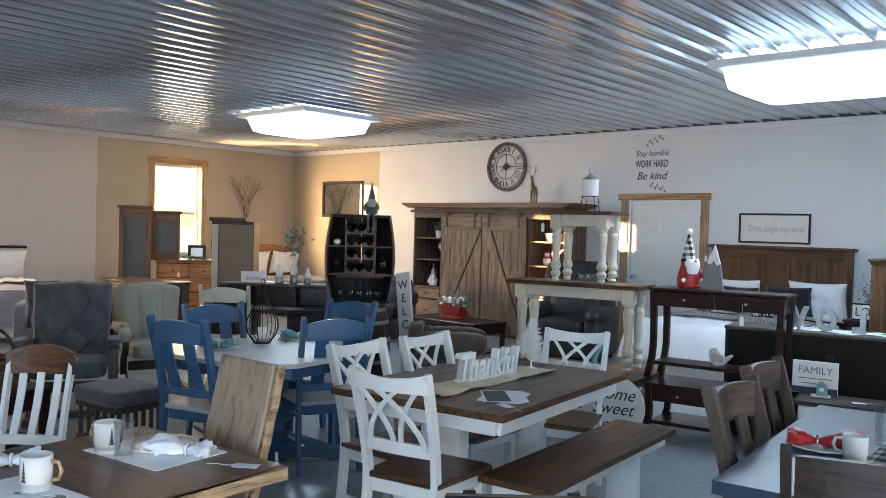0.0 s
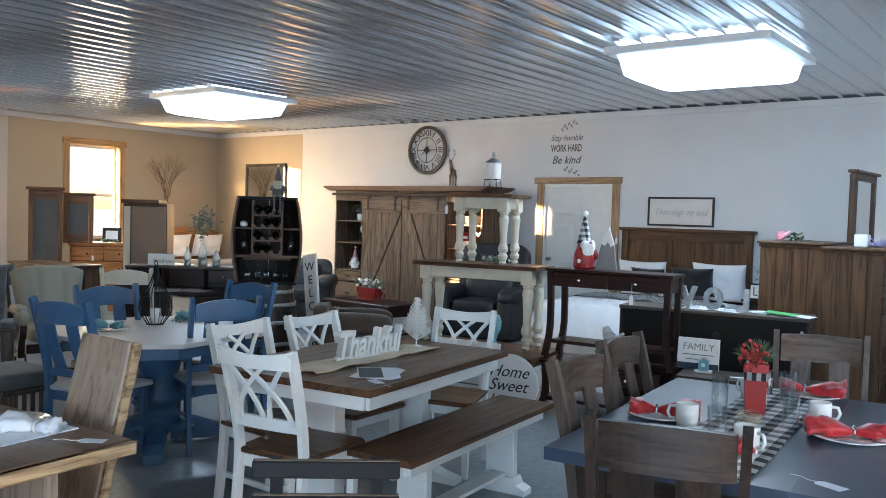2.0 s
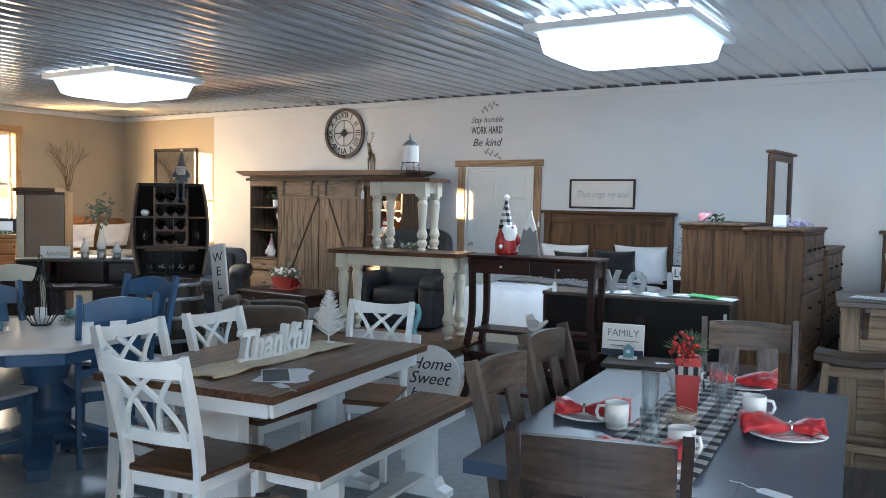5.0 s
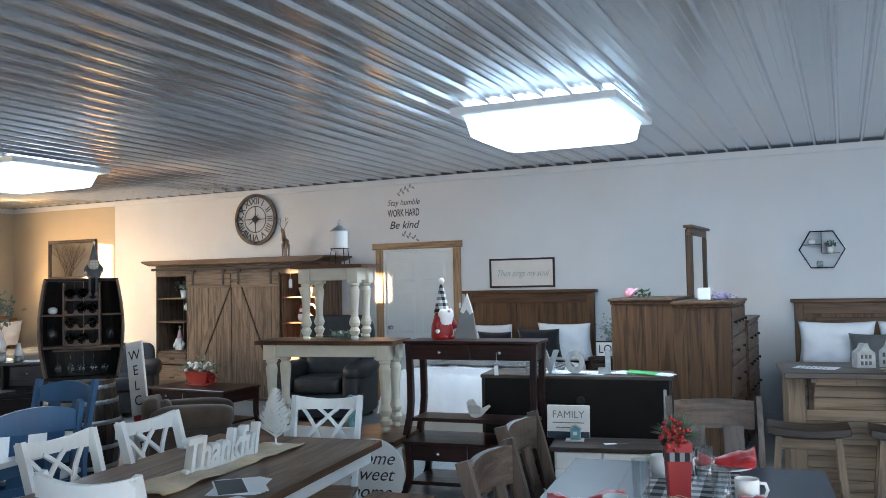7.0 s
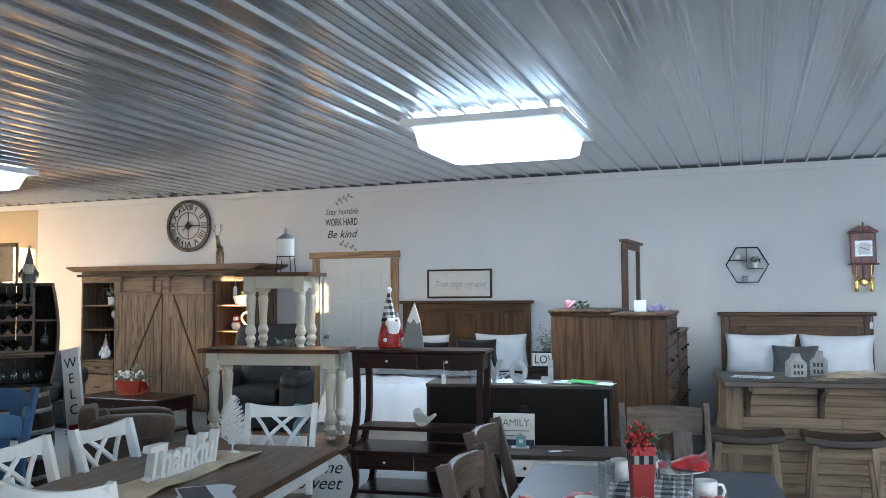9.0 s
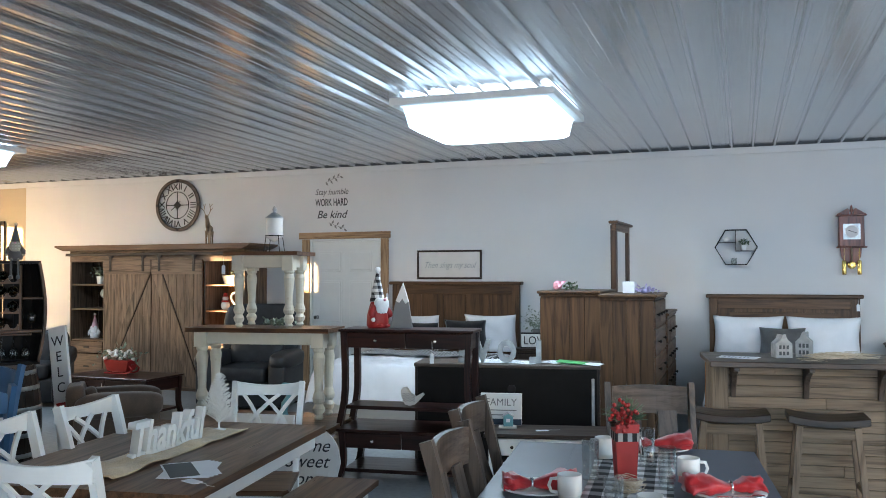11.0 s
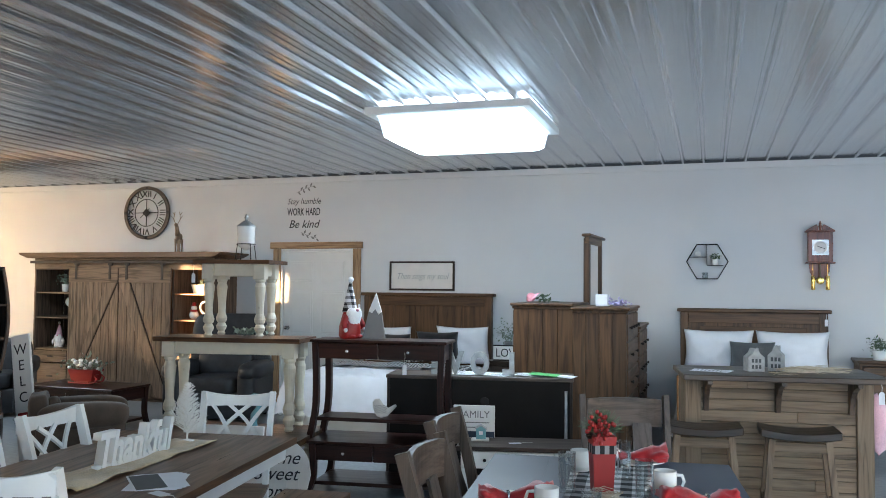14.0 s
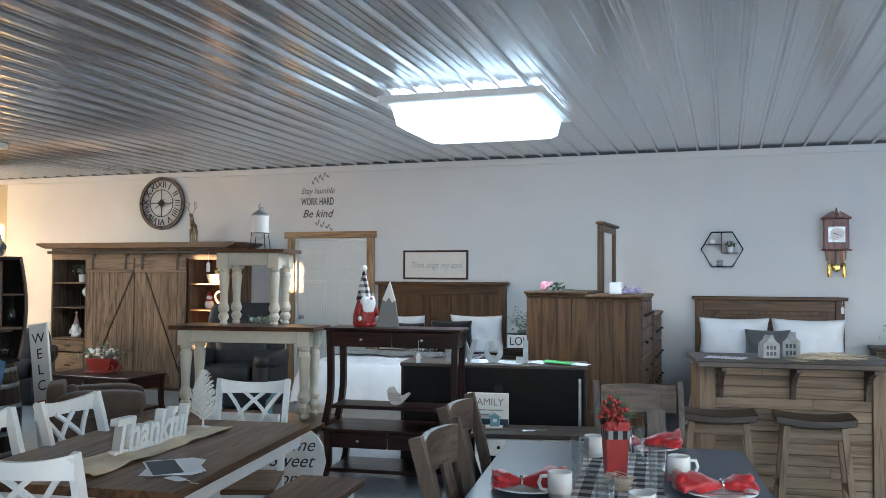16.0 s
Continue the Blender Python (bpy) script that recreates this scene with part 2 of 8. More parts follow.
M["beige_cloth"] = checker("beige_check_upholstery", (0.60, 0.58, 0.49), (0.40, 0.38, 0.30), 0.011, 0.9, (0, 2))
M["taupe_cloth"] = fabric("mauve_bedspread", (0.25, 0.22, 0.24), 120, 0.2)
M["leather"] = paint("black_leather", (0.027, 0.028, 0.031), 0.45, 0.3, scale=10, bump=0.3)
M["brown_suede"] = fabric("brown_suede", (0.085, 0.055, 0.038), 200, 0.3)
M["fur"] = fabric("black_fur", (0.012, 0.012, 0.014), 90, 0.6, 1.0, 1.0)
M["burlap"] = fabric("burlap", (0.42, 0.32, 0.19), 150, 0.35)
M["check"] = checker("buffalo_check", (0.72, 0.72, 0.72), (0.012, 0.012, 0.014), 0.045)
M["check_small"] = checker("small_check", (0.72, 0.72, 0.72), (0.012, 0.012, 0.014), 0.018)
M["check_hat"] = checker("hat_check", (0.72, 0.72, 0.72), (0.012, 0.012, 0.014), 0.024, 0.9, (0, 2))
M["paper"] = paint("paper", (0.78, 0.80, 0.83), 0.6, 0.04)
M["green_paper"] = paint("green_paper", (0.10, 0.42, 0.13), 0.6, 0.05)
M["ink"] = paint("ink", (0.03, 0.03, 0.035), 0.7, 0.1)
M["leaf"] = paint("leaf_green", (0.075, 0.12, 0.065), 0.6, 0.35, scale=30)
M["sage"] = paint("sage_leaf", (0.20, 0.25, 0.19), 0.6, 0.3, scale=30)
M["twig"] = wood("twig", (0.32, 0.24, 0.16), (0.15, 0.10, 0.065), 2, 0.7)
M["pink"] = paint("pink_petal", (0.72, 0.30, 0.36), 0.6, 0.2)
M["lilac"] = paint("lilac_petal", (0.46, 0.42, 0.66), 0.6, 0.2)
M["pinkcloth"] = fabric("pink_fleece", (0.62, 0.38, 0.44), 120, 0.2)
M["teal"] = paint("teal_paint", (0.16, 0.36, 0.40), 0.5, 0.2)
M["navy"] = paint("navy_band", (0.02, 0.04, 0.075), 0.6, 0.2)
M["grey_paint"] = paint("grey_paint", (0.20, 0.20, 0.20), 0.6, 0.1)
M["straw"] = wood("dry_straw", (0.58, 0.51, 0.40), (0.38, 0.32, 0.23), 0, 0.8)
M["white_fur"] = fabric("white_fur", (0.82, 0.82, 0.82), 90, 0.12, 1.0, 1.0)
M["glass"] = thin_glass("clear_glass")
M["bottle"] = glass("bottle_glass", (0.05, 0.09, 0.05), 0.05)
M["pane"] = glass("window_pane")
m_, n_, l_, b_ = mat("mirror_glass")
b_.inputs["Metallic"].default_value, b_.inputs["Roughness"].default_value, b_.inputs["Base Color"].default_value = 1.0, 0.02, (0.85, 0.86, 0.86, 1)
M["mirror"] = m_
M["weathered"] = paint("weathered_grey_white", (0.36, 0.37, 0.37), 0.7, 0.25, scale=22)
M["slate"] = paint("dark_back_panel", (0.055, 0.062, 0.068), 0.5, 0.15)
M["hardboard"] = paint("hardboard_back", (0.24, 0.17, 0.12), 0.7, 0.06)
M["diffuser"] = glow("lamp_diffuser", (0.68, 0.85, 1.0), 2.1)
M["diffuser_side"] = glow("lamp_prismatic_side", (0.55, 0.79, 1.0), 0.28)


# ---- shape helpers ----
def part(name, bm, material, parent, label="", smooth=False):
    me = bpy.data.meshes.new(name)
    bm.normal_update()
    bm.to_mesh(me)
    bm.free()
    me.materials.append(material)
    if smooth:
        for p in me.polygons:
            p.use_smooth = True
    ob = new(name, me)
    if parent is not None:
        ob.parent = parent
    if label:
        tagged(ob, label)
    return ob


def thing(name, x, y, z, rz, label, category, group=""):
    ob = new(name)
    ob.empty_display_size = 0.1
    ob.matrix_basis = pose(x, y, z, 0, 0, rz)
    return tagged(ob, label, category, group)


def box(bm, x0, x1, y0, y1, z0, z1, bev=0.004):
    m = Matrix.Translation(((x0 + x1) / 2, (y0 + y1) / 2, (z0 + z1) / 2)) @ Matrix.Diagonal((abs(x1 - x0), abs(y1 - y0), abs(z1 - z0), 1))
    r = bmesh.ops.create_cube(bm, size=1, matrix=m)
    if bev:
        es = list({e for v in r["verts"] for e in v.link_edges})
        bmesh.ops.bevel(bm, geom=es, offset=bev, segments=1, affect="EDGES")
    return bm


def bx(*a, bev=0.004):
    return box(bmesh.new(), *a, bev=bev)


def taper(bm, lo, hi, z0, z1):
    """A block between two rectangles (x0, x1, y0, y1) at z0 and z1."""
    vs = []
    for (x0, x1, y0, y1), z in ((lo, z0), (hi, z1)):
        vs += [bm.verts.new(p) for p in ((x0, y0, z), (x1, y0, z), (x1, y1, z), (x0, y1, z))]
    for f in ((3, 2, 1, 0), (4, 5, 6, 7), (0, 1, 5, 4), (1, 2, 6, 5), (2, 3, 7, 6), (3, 0, 4, 7)):
        bm.faces.new([vs[i] for i in f])
    return bm


def prism(bm, pts, plane, d0, d1, bev=0.0):
    """A polygon in the plane 'xy', 'xz' or 'yz', given depth from d0 to d1."""
    def at(p, d):
        return {"xy": (p[0], p[1], d), "xz": (p[0], d, p[1]), "yz": (d, p[0], p[1])}[plane]
    a, b = [bm.verts.new(at(p, d0)) for p in pts], [bm.verts.new(at(p, d1)) for p in pts]
    fs = [bm.faces.new(a[::-1]), bm.faces.new(b)]
    for i in range(len(pts)):
        j = (i + 1) % len(pts)
        fs.append(bm.faces.new((a[i], a[j], b[j], b[i])))
    bmesh.ops.recalc_face_normals(bm, faces=fs)
    if bev:
        es = list({e for f in fs[:2] for e in f.edges})
        bmesh.ops.bevel(bm, geom=es, offset=bev, segments=1, affect="EDGES")
    return bm


def lathe(bm, prof, seg=18, x=0.0, y=0.0, z=0.0):
    rings = []
    for r, h in prof:
        rings.append([bm.verts.new((x + max(r, 0.0004) * math.cos(2 * math.pi * i / seg), y + max(r, 0.0004) * math.sin(2 * math.pi * i / seg), z + h)) for i in range(seg)])
    for a, b in zip(rings, rings[1:]):
        for i in range(seg):
            bm.faces.new((a[i], a[(i + 1) % seg], b[(i + 1) % seg], b[i]))
    bm.faces.new(rings[0][::-1])
    bm.faces.new(rings[-1])
    return bm


def tube(bm, pts, r, seg=8, closed=False):
    pts = [Vector(p) for p in pts]
    rs = r if isinstance(r, (list, tuple)) else [r] * len(pts)
    rings, up = [], None
    k = len(pts)
    for i, p in enumerate(pts):
        a, b = (pts[(i - 1) % k], pts[(i + 1) % k]) if closed else (pts[max(i - 1, 0)], pts[min(i + 1, k - 1)])
        d = (b - a).normalized()
        if up is None:
            up = d.orthogonal().normalized()
        up = (up - d * up.dot(d)).normalized()
        s = d.cross(up)
        rings.append([bm.verts.new(p + (up * math.cos(2 * math.pi * j / seg) + s * math.sin(2 * math.pi * j / seg)) * rs[i]) for j in range(seg)])
    pairs = list(zip(rings, rings[1:])) + ([(rings[-1], rings[0])] if closed else [])
    for a, b in pairs:
        for j in range(seg):
            bm.faces.new((a[j], a[(j + 1) % seg], b[(j + 1) % seg], b[j]))
    if not closed:
        bm.faces.new(rings[0][::-1])
        bm.faces.new(rings[-1])
    return bm


def strap(bm, pts, w, d, side=(1, 0, 0)):
    """A bar of rectangular section along a path; w along the side direction, d across it."""
    pts, side = [Vector(p) for p in pts], Vector(side).normalized()
    rings = []
    for i, p in enumerate(pts):
        t = (pts[min(i + 1, len(pts) - 1)] - pts[max(i - 1, 0)]).normalized()
        s = (side - t * side.dot(t)).normalized()
        o = t.cross(s)
        wi = w[i] if isinstance(w, (list, tuple)) else w
        rings.append([bm.verts.new(p + s * (a * wi / 2) + o * (b * d / 2)) for a, b in ((-1, -1), (1, -1), (1, 1), (-1, 1))])
    for a, b in zip(rings, rings[1:]):
        for j in range(4):
            bm.faces.new((a[j], a[(j + 1) % 4], b[(j + 1) % 4], b[j]))
    bm.faces.new(rings[0][::-1])
    bm.faces.new(rings[-1])
    bmesh.ops.recalc_face_normals(bm, faces=bm.faces)
    return bm


def cushion(bm, cx, cy, cz, sx, sy, sz, e=0.45, lump=0.0, seg=28, rings=14, m=None):
    """A stuffed, rounded block of size sx, sy, sz; e: 1 a ball, towards 0 a box."""
    def f(v, p):
        return math.copysign(abs(v) ** p, v)
    grid, seed = [], random.random() * 50
    for i in range(rings + 1):
        la, row = -math.pi / 2 + math.pi * i / rings, []
        for j in range(seg):
            lo = 2 * math.pi * j / seg
            p = Vector((f(math.cos(la), e) * f(math.cos(lo), e) * sx / 2, f(math.cos(la), e) * f(math.sin(lo), e) * sy / 2, f(math.sin(la), e) * sz / 2))
            if lump:
                p *= 1 + lump * noise.noise(p * 7 + Vector((seed, 0, 0)))
            if m is not None:
                p = m @ p
            row.append(bm.verts.new(p + Vector((cx, cy, cz))))
        grid.append(row)
    for a, b in zip(grid, grid[1:]):
        for j in range(seg):
            bm.faces.new((a[j], a[(j + 1) % seg], b[(j + 1) % seg], b[j]))
    bmesh.ops.remove_doubles(bm, verts=bm.verts, dist=0.0004)
    return bm


def lettering(name, text, size, material, parent, m, depth=0.002, label="", width=None, slant=0.0, bold=0.0):
    """Text of the built-in font as a mesh; m: its pose in the thing, text along x, upright along y."""
    cu = bpy.data.curves.new(name, "FONT")
    cu.body, cu.size, cu.extrude, cu.align_x, cu.align_y, cu.shear, cu.offset = text, size, depth, "CENTER", "CENTER", slant, bold
    cu.resolution_u = 3
    ob = new(name, cu)
    me = bpy.data.meshes.new_from_object(ob.evaluated_get(bpy.context.evaluated_depsgraph_get()))
    bpy.data.objects.remove(ob)
    if width:
        xs = [v.co.x for v in me.vertices]
        k = width / max(1e-6, max(xs) - min(xs))
        me.transform(Matrix.Diagonal((k, 1, 1, 1)))
    me.transform(m)
    me.materials.clear()
    me.materials.append(material)
    out = new(name, me)
    out.parent = parent
    if label:
        tagged(out, label)
    return out


FRONT = Matrix.Rotation(radians(90), 4, "X")


def leaves(bm, centre, spread, count, size, rnd, flat=0.4):
    """Small two-sided leaf blades scattered round a centre."""
    for _ in range(count):
        p = Vector(centre) + Vector((rnd.gauss(0, spread[0]), rnd.gauss(0, spread[1]), rnd.gauss(0, spread[2])))
        q = Euler((rnd.uniform(-1.2, 1.2), rnd.uniform(-1.2, 1.2), rnd.uniform(0, 6.28))).to_matrix()
        s = size * rnd.uniform(0.6, 1.3)
        pts = [(-0.5, 0, 0), (-0.1, flat * 0.5, 0.06), (0.5, 0, 0.02), (-0.1, -flat * 0.5, 0.06)]
        vs = [bm.verts.new(p + q @ Vector(k) * s) for k in pts]
        bm.faces.new(vs)
    return bm


# ---- large structure ----
XW, XE, YN, YS, ZC = -12.55, 6.2, 8.5, -6.2, 3.06


def wall_with_holes(name, axis, at, out, span, holes, material, label):
    """A wall 0.15 thick whose inner face lies at 'at' on the axis, with holes (a0, a1, z0, z1) along its length."""
    bm = bmesh.new()
    cuts = sorted({span[0], span[1], *[h[0] for h in holes], *[h[1] for h in holes]})
    for a, b in zip(cuts, cuts[1:]):
        mids = [h for h in holes if h[0] < (a + b) / 2 < h[1]]
        bands = [(0, ZC + 0.1)] if not mids else [(0, mids[0][2]), (mids[0][3], ZC + 0.1)]
        for z0, z1 in bands:
            if z1 - z0 < 0.01:
                continue
            lo, hi = sorted((at, at + out * 0.15))
            if axis == "y":
                box(bm, a, b, lo, hi, z0, z1, 0)
            else:
                box(bm, lo, hi, a, b, z0, z1, 0)
    return tagged(part(name, bm, material, None), label, "wall", kind="structure")


tagged(part("floor", bx(XW, XE, YS, YN, -0.12, 0, bev=0), M["floor"], None), "polished grey concrete shop floor", "floor", kind="structure")
DOOR_X0, DOOR_X1, DOOR_Z = -5.03, -3.97, 2.06
wall_with_holes("wall_north_1", "y", YN, 1, (XW, -10.09), [], M["tan_wall"], "tan painted accent wall beside the corner")
wall_with_holes("wall_north_2", "y", YN, 1, (-10.09, XE), [(DOOR_X0, DOOR_X1, 0, DOOR_Z)], M["white_wall"], "plain white painted wall")
WIN = (5.48, 6.40, 1.00, 2.60)
WIN_SOUTH = (-0.57, 0.46, 1.00, 2.46)
wall_with_holes("wall_west_1", "x", XW, -1, (4.46, YN), [WIN], M["tan_wall"], "tan painted accent wall with a window")
wall_with_holes("wall_west_2", "x", XW, -1, (YS, 4.46), [WIN_SOUTH], M["pink_wall"], "pale pinkish white wall")
# unseen walls; their openings are added to go with the fill lamps
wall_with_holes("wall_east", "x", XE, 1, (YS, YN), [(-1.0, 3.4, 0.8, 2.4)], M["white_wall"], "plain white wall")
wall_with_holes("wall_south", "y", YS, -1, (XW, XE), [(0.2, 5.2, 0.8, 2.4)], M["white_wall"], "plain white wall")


def tin_ceiling():
    """Ribbed steel sheets; the ribs run along y and stand down from the sheet."""
    bm = bmesh.new()
    prof, pitch = [], 0.2286
    k = int((XE - XW) / pitch) + 1
    for i in range(k):
        x = XW + i * pitch
        prof += [(x, 0), (x + 0.070, 0), (x + 0.076, -0.004), (x + 0.084, -0.004), (x + 0.090, 0), (x + 0.130, 0), (x + 0.136, -0.004), (x + 0.144, -0.004), (x + 0.150, 0),
                 (x + 0.176, 0), (x + 0.190, -0.026), (x + 0.210, -0.026), (x + 0.2240, 0)]
    a = [bm.verts.new((x, YS, ZC + z)) for x, z in prof]
    b = [bm.verts.new((x, YN, ZC + z)) for x, z in prof]
    top = [bm.verts.new((prof[0][0], YS, ZC + 0.1)), bm.verts.new((prof[-1][0], YS, ZC + 0.1)), bm.verts.new((prof[-1][0], YN, ZC + 0.1)), bm.verts.new((prof[0][0], YN, ZC + 0.1))]
    for i in range(len(prof) - 1):
        bm.faces.new((a[i + 1], a[i], b[i], b[i + 1]))
    bm.faces.new(top)
    # screw heads in rows across the sheets
    for row in range(6):
        y = YN - 0.9 - row * 1.22
        for i in range(4, k, 1):
            x = XW + i * pitch + 0.045
            lathe(bm, [(0.0045, 0), (0.0040, -0.002), (0.0020, -0.003)], 6, x, y, ZC)
    return bm


tagged(part("ceiling", tin_ceiling(), M["tin"], None), "ribbed white steel sheet ceiling", "ceiling", kind="structure")
tagged(part("trim_1", bx(-10.09, XE, YN - 0.022, YN, 2.955, 3.035), M["white_wall"], None), "white strip under the ceiling", "trim", kind="structure")
tagged(part("trim_2", bx(XW + 0.022, -10.09, YN - 0.022, YN, 2.955, 3.035), M["white_wall"], None), "white strip under the ceiling", "trim", kind="structure")
tagged(part("trim_3", bx(XW, XW + 0.022, YS, YN - 0.022, 2.955, 3.035), M["white_wall"], None), "white strip under the ceiling", "trim", kind="structure")
# solid dark strip draws the shade in the gap under the ribs
tagged(part("trim_4", bx(XW + 0.022, XE, YN - 0.012, YN - 0.001, 3.036, 3.060, bev=0), M["slate"], None), "dark strip standing in for the shaded gap between wall trim and ceiling ribs", "trim", kind="structure")
tagged(part("baseboard", bx(-3.75, XE, YN - 0.014, YN, 0.0, 0.09), M["white_wall"], None), "white baseboard", "trim", kind="structure")


def panel_door():
    d = tagged(new("door_1"), "closed white six-panel door in a wooden frame", "door", kind="structure")
    x0, x1 = DOOR_X0 + 0.03, DOOR_X1 - 0.03
    bm = bx(x0, x1, YN + 0.02, YN + 0.06, 0.01, DOOR_Z - 0.03)
    w = x1 - x0
    for c in (0.27, 0.73):
        for z0, z1 in ((0.18, 0.78), (0.92, 1.50), (1.62, 1.90)):
            for k, ins in ((0.020, 0.0), (0.012, 0.025)):
                box(bm, x0 + w * c - 0.17 + ins, x0 + w * c + 0.17 - ins, YN + 0.02 - (0.006 if ins == 0 else 0.010), YN + 0.022, z0 + ins, z1 - ins, 0.005)
    part("door_leaf", bm, M["door_white"], d)
    jam = bmesh.new()
    box(jam, DOOR_X0, DOOR_X0 + 0.025, YN - 0.012, YN + 0.14, 0, DOOR_Z)
    box(jam, DOOR_X1 - 0.025, DOOR_X1, YN - 0.012, YN + 0.14, 0, DOOR_Z)
    box(jam, DOOR_X0 + 0.025, DOOR_X1 - 0.025, YN - 0.012, YN + 0.14, DOOR_Z - 0.025, DOOR_Z)
    part("jamb", jam, M["white"], d)
    part("casing", bx(DOOR_X0 - 0.115, DOOR_X0 - 0.003, YN - 0.024, YN, 0, DOOR_Z + 0.004), M["trim"], d)
    part("casing", bx(DOOR_X1 + 0.003, DOOR_X1 + 0.115, YN - 0.024, YN, 0, DOOR_Z + 0.004), M["trim"], d)
    part("header", bx(DOOR_X0 - 0.16, DOOR_X1 + 0.14, YN - 0.034, YN, DOOR_Z + 0.006, DOOR_Z + 0.095), M["trim_x"], d)
    part("knob", lathe(bmesh.new(), [(0.028, 0), (0.010, 0.008), (0.010, 0.03), (0.027, 0.045), (0.027, 0.06), (0.012, 0.07)], 14), M["steel"], d, "steel knob", True).matrix_basis = pose(x0 + 0.07, YN + 0.02, 1.0, 90, 0, 0)


panel_door()


def west_window(name, y0, y1, z0, z1, label):
    w = tagged(new(name), label, "window", kind="structure")
    xi = XW
    for a, b in ((y0 - 0.10, y0 + 0.003), (y1 - 0.003, y1 + 0.10)):
        part("casing", bx(xi, xi + 0.022, a, b, z0 - 0.08, z1 + 0.003), M["pine_z"], w)
    part("header", bx(xi, xi + 0.032, y0 - 0.125, y1 + 0.125, z1 + 0.005, z1 + 0.115), M["pine_y"], w)
    part("sill", bx(xi - 0.10, xi + 0.045, y0 - 0.12, y1 + 0.12, z0 - 0.035, z0), M["pine_y"], w)
    for a, b in ((y0, y0 + 0.012), (y1 - 0.012, y1)):
        part("reveal", bx(xi - 0.14, xi + 0.004, a, b, z0, z1), M["pine_z"], w)
    zm = (z0 + z1) / 2 - 0.05
    for a, b, dx in ((z0, zm + 0.02, 0.085), (zm - 0.02, z1, 0.115)):
        bm = bmesh.new()
        box(bm, xi - dx - 0.015, xi - dx + 0.015, y0 + 0.012, y0 + 0.055, a, b)
        box(bm, xi - dx - 0.015, xi - dx + 0.015, y1 - 0.055, y1 - 0.012, a, b)
        box(bm, xi - dx - 0.014, xi - dx + 0.014, y0 + 0.055, y1 - 0.055, a, a + 0.045)
        box(bm, xi - dx - 0.014, xi - dx + 0.014, y0 + 0.055, y1 - 0.055, b - 0.045, b)
        sash = part("sash", bm, M["white"], w)
        p = part("pane", bx(xi - dx - 0.003, xi - dx + 0.003, y0 + 0.05, y1 - 0.05, a + 0.04, b - 0.04, bev=0), M["pane"], sash)
        p.visible_shadow = False


west_window("window_1", *WIN, "bright white-sashed window in pine trim")
west_window("window_2", *WIN_SOUTH, "white-sashed window in pine trim")
tagged(part("ground", bx(-400, 400, -400, 400, -0.32, -0.16, bev=0), paint("snowy_grass", (0.45, 0.45, 0.42), 0.9, 0.3, scale=0.3), None), "pale winter ground outside", "ground", kind="structure")


# ---- ceiling lamps ----
def ceiling_light():
    t = thing("ceiling_light", 0, 0, ZC - 0.026, 0, "lit wraparound ceiling light with a white acrylic lens", "ceiling light", "ceiling lights")
    L, D = 1.38, 1.30
    rim = bmesh.new()
    for a in ((-L / 2, L / 2, -D / 2, -D / 2 + 0.07), (-L / 2, L / 2, D / 2 - 0.07, D / 2), (-L / 2, -L / 2 + 0.07, -D / 2 + 0.07, D / 2 - 0.07), (L / 2 - 0.07, L / 2, -D / 2 + 0.07, D / 2 - 0.07)):
        box(rim, *a, -0.06, 0.0)
    part("frame", rim, M["white"], t, "white metal frame")
    bm = bmesh.new()
    x, y = L / 2 - 0.075, D / 2 - 0.075
    vs = []
    for k, (sx, sy, z) in enumerate(((1.0, 1.0, -0.04), (0.99, 0.98, -0.075), (0.95, 0.85, -0.22), (0.88, 0.68, -0.245))):
        vs.append([bm.verts.new((x * sx * a, y * sy * b, z)) for a, b in ((-1, -1), (1, -1), (1, 1), (-1, 1))])
    for a, b in zip(vs, vs[1:]):
        for i in range(4):
            bm.faces.new((a[i], b[i], b[(i + 1) % 4], a[(i + 1) % 4]))
    bm.faces.new(vs[-1])
    bmesh.ops.bevel(bm, geom=[e for e in bm.edges if abs(e.verts[0].co.z - e.verts[1].co.z) > 0.01], offset=0.03, segments=2, affect="EDGES")
    lens = part("diffuser", bm, M["diffuser"], t, "glowing white acrylic lens")
    lens.data.materials.append(M["diffuser_side"])
    for p in lens.data.polygons:
        if abs(p.normal.z) < 0.6:
            p.material_index = 1
    clip = bx(L / 2 - 0.15, L / 2 - 0.13, 0.10, 0.13, -0.085, -0.07)
    part("clip", clip, M["iron"], t)
    return t


lamp = ceiling_light()
lamp.location = (-1.49, 5.28, ZC - 0.026)
# both lamps at x 4.87 are unseen, added to brighten the right side
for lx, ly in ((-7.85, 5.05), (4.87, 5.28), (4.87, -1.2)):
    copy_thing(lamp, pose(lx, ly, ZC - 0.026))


# ---- furniture kinds ----
TURNED = [(0.028, 0), (0.040, 0.03), (0.030, 0.07), (0.045, 0.11), (0.052, 0.16), (0.040, 0.20), (0.034, 0.22), (0.048, 0.25), (0.054, 0.30), (0.046, 0.35), (0.036, 0.40),
          (0.038, 0.55), (0.046, 0.75), (0.052, 0.86), (0.040, 0.93), (0.050, 0.96), (0.050, 1.0)]


def turned_leg(h, r=1.0):
    return lathe(bmesh.new(), [(a * r, b * h) for a, b in TURNED], 16)


